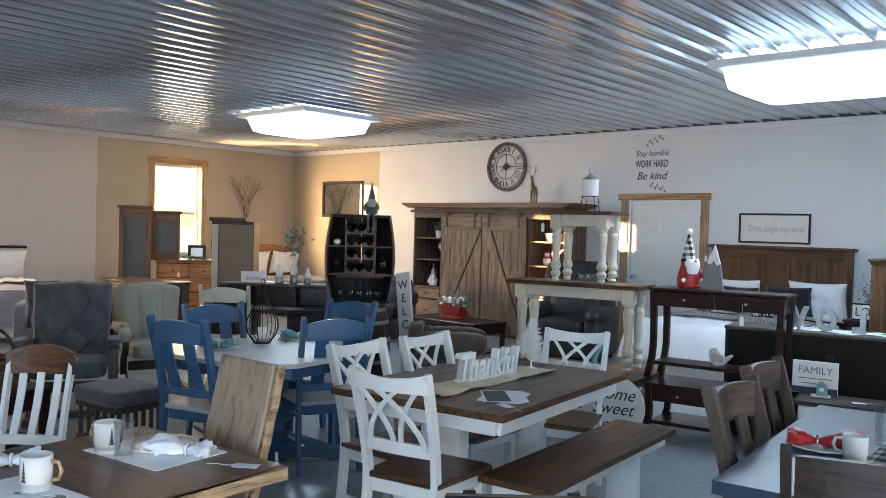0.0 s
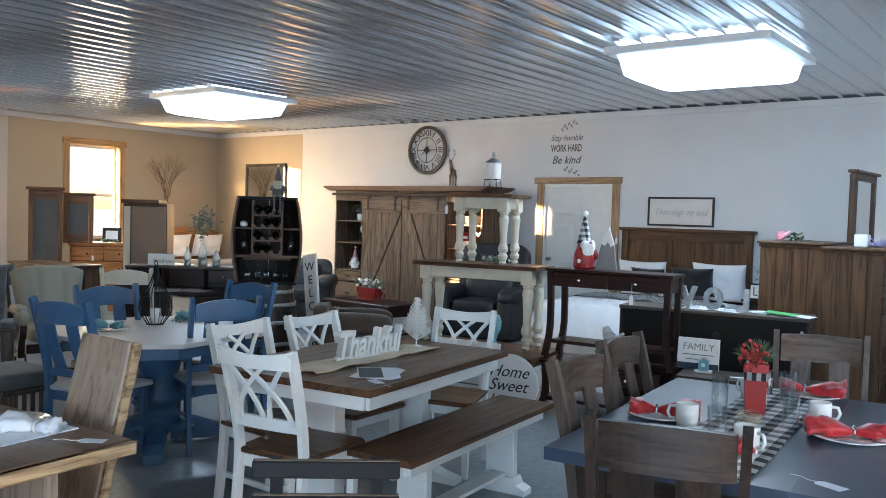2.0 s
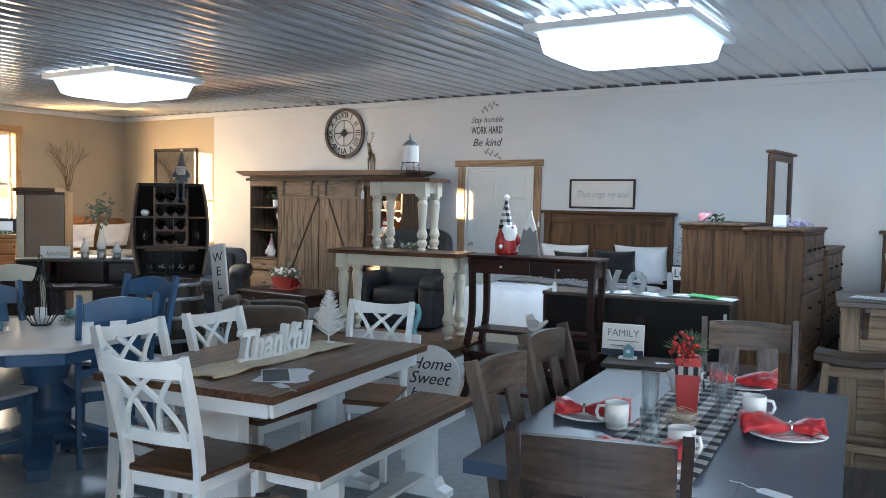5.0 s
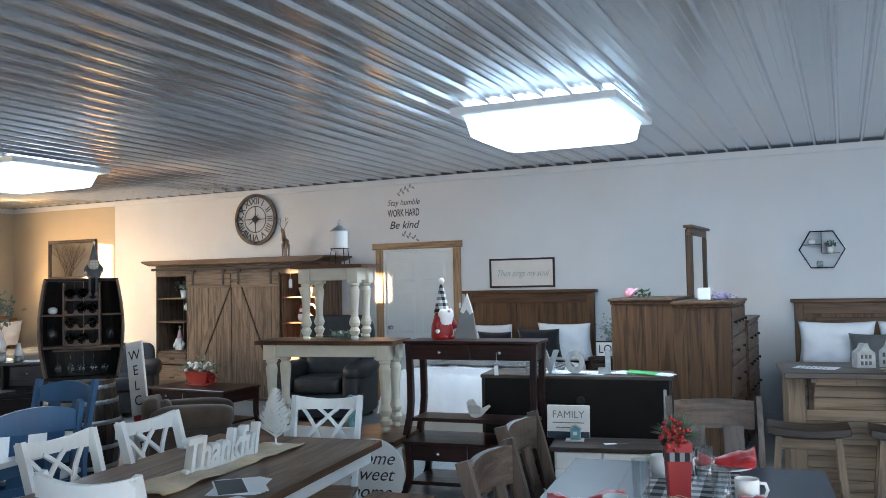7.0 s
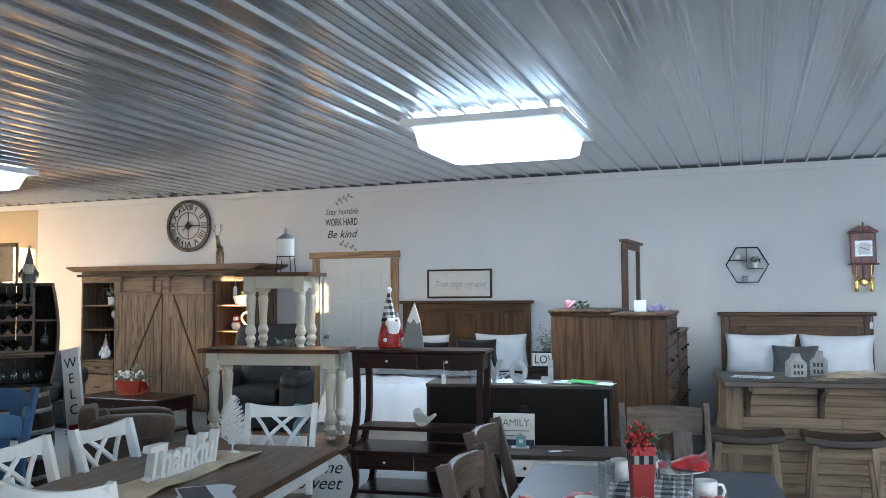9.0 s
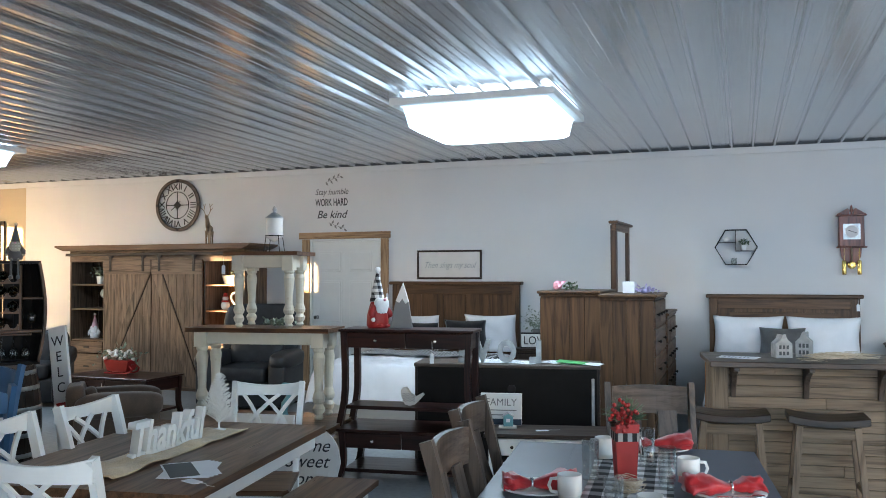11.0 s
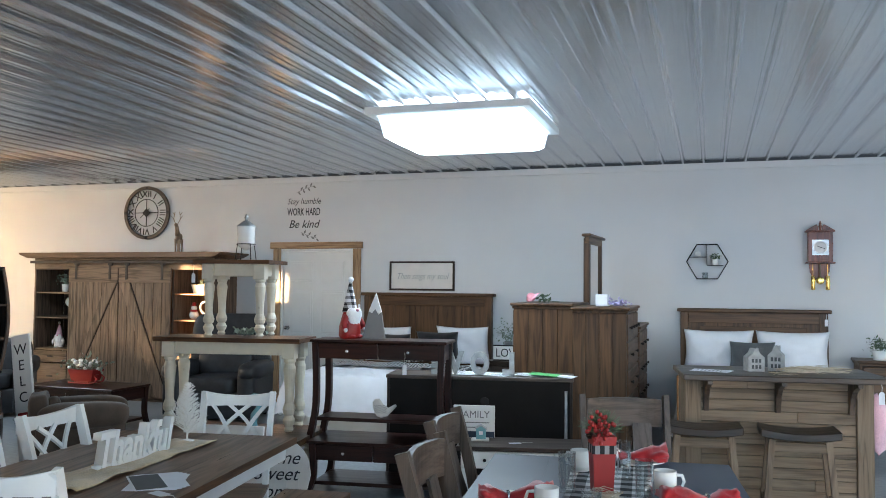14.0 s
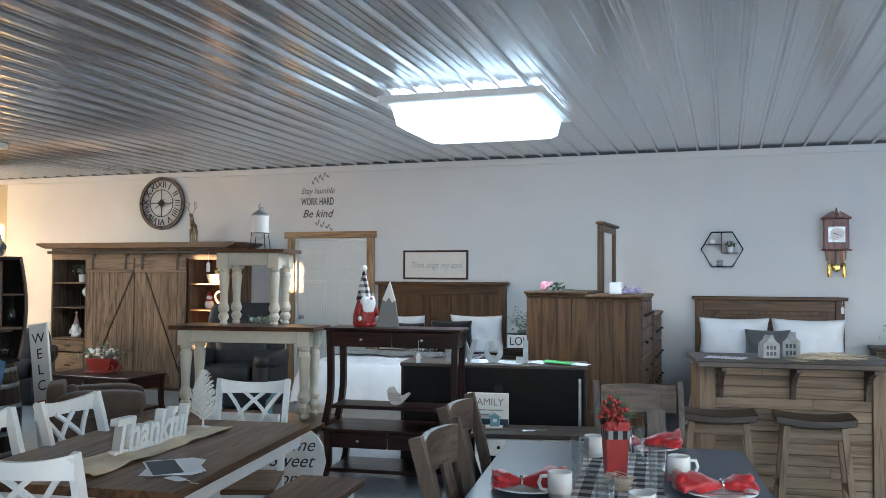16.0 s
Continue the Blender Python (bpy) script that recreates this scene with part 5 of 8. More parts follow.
def glider(name, x, y, rz, cloth, wood_key, label, H, rolled=False):
    """Slatted glider chair with buttoned cushions that faces -y."""
    t = thing(name, x, y, 0, rz, label, "armchair")
    W = 0.66
    bm, k, hh = bmesh.new(), 44, H - 0.42
    for s in (-1, 1):
        g = []
        for i in range(k + 1):
            row = []
            for j in range(k + 1):
                u, v = -1 + 2 * i / k, -1 + 2 * j / k
                fat = max(0.0, (1 - u ** 6) * (1 - v ** 6)) ** 0.5
                a, b = (u * 2.0 + v * 2.0) / 2, (u * 2.0 - v * 2.0) / 2
                tuft = 0.085 * (abs(math.sin(math.pi * a)) * abs(math.sin(math.pi * b))) ** 0.45 if s < 0 else 0.03
                pz = v * hh / 2 * (1 - 0.05 * u * u)
                flare = 0.03
                if rolled:
                    tuft = 0.055 * (1 - 0.55 * math.exp(-((abs(u) - 0.34) / 0.10) ** 2)) if s < 0 else 0.03
                    pz -= 0.045 * max(v, 0) * u ** 4
                    flare = 0.13
                row.append(bm.verts.new((u * 0.29 * (1 + flare * v), 0.22 + s * fat * (0.045 + tuft) + 0.22 * pz, 0.42 + hh / 2 + pz)))
            g.append(row)
        for i in range(k):
            for j in range(k):
                q = (g[i][j], g[i + 1][j], g[i + 1][j + 1], g[i][j + 1])
                bm.faces.new(q if s < 0 else q[::-1])
    bmesh.ops.remove_doubles(bm, verts=bm.verts, dist=0.0005)
    part("back_cushion", bm, cloth, t, "button-tufted back cushion", True)
    spots = [(-0.34, 0.38), (0.34, 0.38)] if rolled else [(p / 2, q / 2) for p in (-1, 0, 1) for q in (-1, 0, 1) if (p + q) % 2 == 0]
    for u, v in spots:
        pz = v * hh / 2
        part("button", cushion(bmesh.new(), u * 0.29, 0.172 + 0.22 * pz, 0.42 + hh / 2 + pz, 0.024, 0.018, 0.024, 1.0, 0, 8, 6), cloth, t, "", True)
    part("seat_cushion", cushion(bmesh.new(), 0, -0.08, 0.42, 0.56, 0.56, 0.14, 0.34, 0.03), cloth, t, "", True)
    for s in (-1, 1):
        if rolled:
            bow = [(s * 0.33, -0.24 - 0.12 * math.sin(radians(q)), 0.48 + 0.115 * math.cos(radians(q))) for q in range(0, 151, 15)]
            part("arm", strap(bmesh.new(), [(s * 0.33, 0.22, 0.60), (s * 0.33, 0.0, 0.60)] + bow + [(s * 0.33, -0.27, 0.24)], 0.055, 0.026, (1, 0, 0)), M[wood_key + "y"], t)
            part("arm_pad", cushion(bmesh.new(), s * 0.33, -0.16, 0.640, 0.105, 0.36, 0.065, 0.6, 0.02), cloth, t, "padded arm roll", True)
            part("arm_roll", cushion(bmesh.new(), s * 0.33, -0.345, 0.575, 0.105, 0.075, 0.14, 0.8, 0.02), cloth, t, "", True)
            part("back_post", strap(bmesh.new(), [(s * 0.31, 0.25, 0.24), (s * 0.315, 0.24, 0.50), (s * 0.345, 0.335, H - 0.04)], 0.03, 0.03, (1, 0, 0)), M[wood_key + "z"], t)
        else:
            part("arm", bx(s * 0.33 - 0.045, s * 0.33 + 0.045, -0.36, 0.22, 0.585, 0.615, bev=0.01), M[wood_key + "y"], t)
            part("arm_pad", cushion(bmesh.new(), s * 0.33, -0.20, 0.635, 0.10, 0.30, 0.05, 0.5, 0.02), cloth, t, "", True)
            part("front_post", bx(s * 0.33 - 0.035, s * 0.33 + 0.035, -0.35, -0.29, 0.22, 0.584), M[wood_key + "z"], t)
        part("rear_post", bx(s * 0.33 - 0.025, s * 0.33 + 0.025, 0.16, 0.21, 0.22, 0.584), M[wood_key + "z"], t)
        for i in range(0 if rolled else 4):
            yy = -0.22 + i * 0.10
            part("arm_slat", bx(s * 0.33 - 0.008, s * 0.33 + 0.008, yy - 0.022, yy + 0.022, 0.26, 0.584), M[wood_key + "z"], t)
        part("lower_rail", bx(s * 0.33 - 0.025, s * 0.33 + 0.025, -0.29, 0.16, 0.22, 0.26), M[wood_key + "y"], t)
        part("glide_base", bx(s * 0.27 - 0.03, s * 0.27 + 0.03, -0.34, 0.34, 0.0, 0.06), M[wood_key + "y"], t)
        part("swing_arm", strap(bmesh.new(), [(s * 0.27, -0.25, 0.05), (s * 0.285, -0.20, 0.24)], 0.03, 0.015, (0, 1, 0)), M[wood_key + "z"], t)
        part("swing_arm", strap(bmesh.new(), [(s * 0.27, 0.25, 0.05), (s * 0.285, 0.20, 0.24)], 0.03, 0.015, (0, 1, 0)), M[wood_key + "z"], t)
    part("cross_rail", bx(-0.295, 0.295, -0.34, -0.30, 0.26, 0.34), M[wood_key + "x"], t)
    part("cross_rail", bx(-0.24, 0.24, -0.04, 0.04, 0.0, 0.05), M[wood_key + "x"], t)
    return t


glider("glider_chair", -5.78, 1.02, 62, M["grey_cloth"], "chairgrey_", "grey button-tufted glider rocking chair", 1.06)
glider("glider_chair", -6.33, 2.04, 76, M["beige_cloth"], "dark_", "beige checked upholstered rocking chair with rolled arms", 0.99, True)


def ottoman():
    t = thing("ottoman", -4.66, 0.87, 0, 5, "slatted glider ottoman with grey cushion", "ottoman")
    part("cushion", cushion(bmesh.new(), 0, 0, 0.385, 0.54, 0.44, 0.11, 0.28, 0.03), M["grey_cloth"], t, "", True)
    k = "chairgrey_"
    for s in (-1, 1):
        part("top_rail", bx(-0.25, 0.25, s * 0.17 - 0.015, s * 0.17 + 0.015, 0.29, 0.33), M[k + "x"], t)
        part("end_rail", bx(s * 0.235 - 0.015, s * 0.235 + 0.015, -0.155, 0.155, 0.29, 0.33), M[k + "y"], t)
        part("base_rail", bx(s * 0.22 - 0.025, s * 0.22 + 0.025, -0.20, 0.20, 0.0, 0.05), M[k + "y"], t)
        for i in range(6):
            y = -0.15 + i * 0.06
            part("slat", bx(s * 0.235 - 0.007, s * 0.235 + 0.007, y - 0.016, y + 0.016, 0.08, 0.29), M[k + "z"], t)
        part("lower_rail", bx(s * 0.235 - 0.014, s * 0.235 + 0.014, -0.18, 0.18, 0.05, 0.08), M[k + "y"], t)
    part("cross_rail", bx(-0.20, 0.20, -0.03, 0.03, 0.10, 0.14), M[k + "x"], t)


ottoman()

# ---- bedroom corner ----
b3 = bed(-12.40, 7.62, 1.55, 2.10, 1.12, "honey_", "honey sleigh bed with white pillows in the corner", 3, None, 0.62)
b3.matrix_basis = pose(-12.40, 7.62, 0, 0, 0, 90)
part("scroll_top", prism(bmesh.new(), [(-0.80, 1.10), (-0.72, 1.16), (-0.40, 1.18), (-0.30, 1.21), (0.30, 1.21), (0.40, 1.18), (0.72, 1.16), (0.80, 1.10)], "xz", -0.04, 0.06, 0.01), M["honey_x"], b3)
part("duvet", sheet(bmesh.new(), -0.78, 0.78, -2.16, -0.75, 0.645, 0.03, 30, 30, 0.40, 5.0, 5.0), M["grey_cloth"], b3, "grey bedcover", True)
for py, rz in ((7.25, 86), (7.98, 94)):
    pillow("pillow", -12.12, py, 0.88, 0.68, 0.24, 0.44, 16, rz, M["white_cloth"], "white pillow on the sleigh bed")

b4 = bed(-12.36, 1.60, 1.60, 2.10, 1.16, "chairgrey_", "pale framed bed with mauve cover by the wall", 4, M["white"], 0.62)
b4.matrix_basis = pose(-12.36, 2.45, 0, 0, 0, 90)
for piece in b4.children:
    if piece.name.split(".")[0] in ("headboard_post", "upper_rail", "headboard_panel"):
        piece.data.materials[0] = M["white"]
    elif piece.name.split(".")[0] == "cap":
        piece.data.materials[0] = M["black"]
part("duvet", sheet(bmesh.new(), -0.84, 0.84, -2.20, -0.55, 0.66, 0.03, 30, 30, 0.42, 5.0, 6.0), M["taupe_cloth"], b4, "mauve grey bedcover", True)
part("fleece", sheet(bmesh.new(), -0.70, 0.70, -1.10, -0.45, 0.70, 0.05, 24, 14, 0.10, 7.0, 7.0, "lr"), M["white_fur"], b4, "white fleece blanket", True)
for px, py in ((-12.1, 2.05), (-12.1, 2.85)):
    pillow("pillow", px, py, 0.90, 0.66, 0.22, 0.42, 16, 90, M["white_cloth"], "pale pillow on the bed")


club_chair("loveseat", -8.95, 2.40, 58, M["taupe_cloth"], 1.00, "mauve grey chair with loose dark cushions", 0.74, False, 1)
for px, py in ((-8.98, 2.12), (-8.84, 2.36), (-8.70, 2.60)):
    pillow("throw_pillow", px, py, 0.72, 0.36, 0.15, 0.32, 18, 58, M["grey_cloth"], "dark grey throw pillow on the chair")

chest("dresser", 1.10, 0.44, 0.85, -8.88, 3.36, 8, "rustic_", "low brown dresser behind the rocking chairs", "dresser", [2, 2, 2])
chest("chest_of_drawers", 0.95, 0.46, 1.02, -10.55, 5.02, 48, "honey_", "honey brown chest of drawers below the window", "chest", [2, 1, 1, 1])


def panel_mirror(x, y, z, rz, W, H, label):
    """Cabinet-style standing panel with a dark back."""
    t = thing("mirror_panel", x, y, z, rz, label, "mirror")
    for s in (-1, 1):
        part("stile", bx(s * (W / 2 - 0.03) - 0.03, s * (W / 2 - 0.03) + 0.03, -0.025, 0.025, 0, H - 0.04), M["rustic_z"], t)
    part("top_rail", bx(-W / 2 + 0.06, W / 2 - 0.06, -0.022, 0.022, H - 0.16, H - 0.04), M["rustic_x"], t)
    part("bottom_rail", bx(-W / 2 + 0.06, W / 2 - 0.06, -0.022, 0.022, 0, 0.12), M["rustic_x"], t)
    part("cap", bx(-W / 2 - 0.03, W / 2 + 0.03, -0.05, 0.05, H - 0.04, H, bev=0.008), M["rustic_x"], t)
    part("panel", bx(-W / 2 + 0.055, W / 2 - 0.055, -0.010, 0.010, 0.11, H - 0.15), M["slate"], t, "dark slate-coloured panel")


panel_mirror(-10.20, 3.90, 0, 50, 0.43, 1.80, "tall dark-panelled standing mirror in brown frame")
panel_mirror(-10.36, 4.46, 1.02, 50, 0.40, 0.72, "dark-panelled dresser mirror in brown frame")


def wardrobe_back():
    t = thing("wardrobe", -8.35, 4.25, 0, 44, "wardrobe turned to show its hardboard back", "wardrobe")
    W, H = 0.54, 1.66
    part("carcass", bx(-W / 2, W / 2, 0.0, 0.42, 0.0, H - 0.05), M["rustic_z"], t)
    part("back_panel", bx(-W / 2 + 0.10, W / 2 - 0.01, -0.010, -0.001, 0.05, H - 0.09), M["hardboard"], t, "plain hardboard back")
    part("pale_strip", bx(-W / 2 + 0.01, -W / 2 + 0.09, -0.012, -0.001, 0.55, H - 0.09), M["cream"], t)
    part("cornice", bx(-W / 2 - 0.03, W / 2 - 0.10, -0.02, 0.45, H - 0.049, H, bev=0.008), M["rustic_x"], t)


wardrobe_back()


def desk():
    t = thing("writing_desk", -6.02, 3.18, 0, 42, "dark writing desk with raised back shelf", "desk")
    L, D = 1.14, 0.56
    part("desktop", bx(-L / 2, L / 2, -D / 2, D / 2, 0.72, 0.75), M["espresso_x"], t)
    part("hutch_top", bx(-L / 2, L / 2, 0.04, D / 2 + 0.02, 0.955, 0.98), M["chairgrey_x"], t)
    part("hutch_back", bx(-L / 2 + 0.02, L / 2 - 0.02, D / 2 - 0.02, D / 2, 0.75, 0.955), M["espresso_x"], t)
    for x in (-L / 2 + 0.012, -0.20, 0.20, L / 2 - 0.012):
        part("divider", bx(x - 0.010, x + 0.010, 0.06, D / 2 - 0.02, 0.75, 0.955), M["espresso_z"], t)
    for s in (-1, 1):
        d = part("small_drawer", bx(s * 0.40 - 0.14, s * 0.40 + 0.14, 0.05, 0.07, 0.82, 0.945), M["espresso_x"], t)
        knob_at(d, s * 0.40, 0.05, 0.88, M["steel"], 0.010)
        part("pedestal", bx(s * 0.37 - 0.19, s * 0.37 + 0.19, -D / 2 + 0.04, D / 2 - 0.02, 0.0, 0.719), M["espresso_z"], t)
        for i in range(3):
            q = part("drawer", bx(s * 0.37 - 0.17, s * 0.37 + 0.17, -D / 2 + 0.022, -D / 2 + 0.040, 0.06 + i * 0.22, 0.26 + i * 0.22), M["espresso_x"], t)
            knob_at(q, s * 0.37, -D / 2 + 0.022, 0.16 + i * 0.22, M["steel"], 0.012)


desk()
slat_chair(-5.78, 2.52, 44, M["cream"], M["brown_x"], M["cream"], 1, "cream chair with dark splat drawn up to the desk", "chairs by the desk", 0.20, 1.02, M["dark_z"])


# ---- wine barrel cabinet ----
def barrel_cabinet():
    t = thing("wine_barrel_cabinet", -5.02, 3.42, 0, 44, "wine barrel turned bar cabinet with bottles and glasses", "cabinet")

    def rad(z, z0, z1, r0, bulge):
        u = (z - z0) / (z1 - z0)
        return r0 + bulge * math.sin(math.pi * u)

    # closed lower barrel
    n = 22
    for i in range(n):
        a0, a1 = 2 * math.pi * i / n + 0.004, 2 * math.pi * (i + 1) / n - 0.004
        bm, rows = bmesh.new(), []
        for j in range(9):
            z = 0.86 * j / 8
            r = rad(z, 0, 0.86, 0.34, 0.075)
            rows.append([bm.verts.new((r * k * math.cos(a), r * k * math.sin(a), z)) for k, a in ((1, a0), (1, a1), (0.93, a1), (0.93, a0))])
        for p, q in zip(rows, rows[1:]):
            for k in range(4):
                bm.faces.new((p[k], p[(k + 1) % 4], q[(k + 1) % 4], q[k]))
        bm.faces.new(rows[0][::-1])
        bm.faces.new(rows[-1])
        part("stave", bm, M["dark_z"], t)
    for z in (0.05, 0.17, 0.33, 0.53, 0.69, 0.81):
        r = rad(z, 0, 0.86, 0.34, 0.075) + 0.003
        part("hoop", lathe(bmesh.new(), [(r - 0.006, z - 0.018), (r, z - 0.018), (r, z + 0.018), (r - 0.006, z + 0.018)], 36), M["zinc"], t, "worn steel hoop", True)
    part("barrel_lid", lathe(bmesh.new(), [(0.32, 0.80), (0.32, 0.84)], 36), M["dark_x"], t)
    # open upper half
    z0, z1 = 0.88, 1.685
    for i in range(12):
        a0, a1 = math.pi * i / 12 + 0.004, math.pi * (i + 1) / 12 - 0.004
        bm, rows = bmesh.new(), []
        for j in range(9):
            z = z0 + (z1 - z0) * j / 8
            r = rad(z, z0, z1, 0.385, 0.065)
            rows.append([bm.verts.new((r * k * math.cos(a), r * k * math.sin(a) * 0.62, z)) for k, a in ((1, a0), (1, a1), (0.94, a1), (0.94, a0))])
        for p, q in zip(rows, rows[1:]):
            for k in range(4):
                bm.faces.new((p[k], p[(k + 1) % 4], q[(k + 1) % 4], q[k]))
        bm.faces.new(rows[0][::-1])
        bm.faces.new(rows[-1])
        part("stave", bm, M["blackwood"] if 0 < i < 11 else M["chairgrey_z"], t)
    for s in (-1, 1):
        pts = [(s * (rad(z0 + (z1 - z0) * j / 8, z0, z1, 0.385, 0.065) - 0.012), -0.012, z0 + (z1 - z0) * j / 8) for j in range(9)]
        part("front_edge", strap(bmesh.new(), pts, 0.035, 0.026, (0, 1, 0)), M["rustic_z"], t)
    part("top", prism(bmesh.new(), [(0.385 * math.cos(math.pi * i / 16), 0.24 * math.sin(math.pi * i / 16)) for i in range(17)], "xy", z1 - 0.012, z1 + 0.012), M["blackwood"], t)
    part("base", prism(bmesh.new(), [(0.385 * math.cos(math.pi * i / 16), 0.24 * math.sin(math.pi * i / 16)) for i in range(17)], "xy", z0 - 0.02, z0 + 0.004), M["blackwood"], t)
    part("shelf", bx(-0.40, 0.40, -0.012, 0.16, 1.115, 1.140), M["rustic_x"], t)
    for x in (-0.185, 0.185):
        part("upright", bx(x - 0.012, x + 0.012, -0.014, 0.16, 1.141, 1.66), M["rustic_z"], t)
    for s in (-1, 1):
        part("side_shelf", bx(s * 0.198, s * 0.415, -0.010, 0.14, 1.385, 1.402), M["rustic_x"], t)
    for z in (1.165, 1.295, 1.415, 1.535):
        pts = [(-0.172, z - 0.024), (0.172, z - 0.024), (0.172, z + 0.022)]
        for k in range(3):
            c = 0.172 - 0.344 * (k + 0.5) / 3
            pts += [(c + 0.045 * math.cos(radians(a)), z + 0.022 - 0.034 * math.sin(radians(a))) for a in range(0, 181, 30)]
        pts += [(-0.172, z + 0.022)]
        part("bottle_rack", prism(bmesh.new(), pts, "xz", -0.016, 0.004), M["rustic_x"], t)
    part("glass_rail", bx(-0.30, 0.30, 0.0, 0.14, 1.095, 1.112), M["rustic_x"], t)
    return t


bar = barrel_cabinet()
BAR = bar.matrix_basis.copy()
bar.scale = (0.74, 0.74, 1.0)


def on_bar(ob, x, y, z, rx=0, ry=0, rz=0):
    ob.matrix_basis = BAR @ pose(x * 0.74, y * 0.74, z, rx, ry, rz)


def wine_glass(h=0.19):
    t = part("wine_glass", lathe(bmesh.new(), [(0.032, 0), (0.032, 0.003), (0.005, 0.008), (0.004, 0.085), (0.018, 0.095), (0.036, 0.125), (0.038, 0.150), (0.031, h), (0.029, h), (0.036, 0.150), (0.034, 0.127), (0.014, 0.10), (0.001, 0.098)], 16), M["glass"], None, "", True)
    return tagged(t, "stemmed wine glass hung upside down in the barrel", "glass", "barrel glasses")


for gx, gz in ((-0.25, 1.10), (-0.12, 1.10), (0.0, 1.10), (0.12, 1.10), (0.24, 1.10), (-0.30, 1.385), (0.30, 1.385)):
    on_bar(wine_glass(), gx, 0.07, gz - 0.003, 180)


def bottle():
    t = part("wine_bottle", lathe(bmesh.new(), [(0.030, 0), (0.037, 0.004), (0.037, 0.19), (0.030, 0.215), (0.014, 0.24), (0.0135, 0.295), (0.016, 0.297), (0.016, 0.305)], 16), M["bottle"], None, "", True)
    return tagged(t, "dark green wine bottle lying in the barrel rack", "bottle", "barrel bottles")


for bx_, bz_ in ((-0.115, 1.208), (0.0, 1.208), (-0.115, 1.338), (0.115, 1.338), (0.0, 1.458), (0.115, 1.458), (-0.115, 1.578), (0.02, 1.578)):
    on_bar(bottle(), bx_, 0.17, bz_, 90)


# ---- seats in the foreground ----
side_chair = slat_chair(-3.00, -0.49, 220, M["white"], M["brown_x"], M["brown_x"], 3, "white slat-back chair with brown top rail and seat", "chairs at the live-edge table", 0.05, 0.99, ears=-0.06)
side_chair.scale = (0.70, 0.85, 1.0)


def ladder_chair():
    t = thing("slatted_chair", -0.499, -0.158, 0, 42, "black slatted metal-framed chair with pale edges", "chair", "black slatted chairs")
    for s in (-1, 1):
        pts = [(s * 0.125, -0.20, 0.0), (s * 0.125, -0.20, 0.44), (s * 0.125, -0.235, 0.70), (s * 0.125, -0.26, 0.95)]
        part("back_post", strap(bmesh.new(), pts, 0.030, 0.022, (1, 0, 0)), M["black"], t)
        part("front_leg", bx(s * 0.16 - 0.014, s * 0.16 + 0.014, 0.17, 0.20, 0, 0.425), M["black"], t)
    for z, y in ((0.925, -0.272), (0.835, -0.262), (0.745, -0.255), (0.655, -0.245)):
        d = part("back_slat", bx(-0.183, 0.183, y - 0.011, y + 0.007, z - 0.022, z + 0.022, bev=0.004), M["black"], t)
        part("pale_edge", bx(-0.181, 0.181, y - 0.010, y + 0.006, z + 0.0222, z + 0.0240, bev=0), M["tanwood_x"], d)
    for i in range(6):
        y = -0.16 + i * 0.065
        part("seat_slat", bx(-0.20, 0.20, y - 0.024, y + 0.024, 0.426, 0.446), M["black"], t)
    for s in (-1, 1):
        part("side_rail", bx(s * 0.14 - 0.012, s * 0.14 + 0.012, -0.19, 0.17, 0.39, 0.425), M["black"], t)
    return t


ladder_chair()
trestle_table("dining_bench", 1.50, 0.36, 0.47, 0.785, 1.65, 3, M["dark_y"], M["dark_z"], "dark wooden bench beside the dark table", "bench", thick=0.035, foot=0.16, wide=0.10)

t_ = thing("table_leaf", -1.868, -0.275, 0, 0, "walnut live-edge board leaning at the end of the table", "board")
for a_, b_, nm_, mt_ in ((-0.195, 0.160, "board", M["slab_z"]), (0.162, 0.195, "bark_edge", M["bark"])):
    bm_ = wavy_slab(bmesh.new(), a_, b_, 0.005, 1.075, -0.018, 0.018, "r" if nm_ == "board" else "lr", 6.0)
    bmesh.ops.rotate(bm_, verts=bm_.verts, cent=(0, 0, 0), matrix=Matrix.Rotation(radians(76.5), 3, "X"))
    part(nm_, bm_, mt_, t_)


# ---- tableware ----
def plate(x, y, z, r=0.135, label="round white dinner plate", material=None):
    t = part("plate", lathe(bmesh.new(), [(r * 0.55, 0), (r * 0.60, 0.004), (r, 0.016), (r, 0.019), (r * 0.62, 0.009), (r * 0.02, 0.008)], 32, 0, 0, 0), material or M["ceramic"], None, "", True)
    t.matrix_basis = pose(x, y, z)
    return tagged(t, label, "plate")


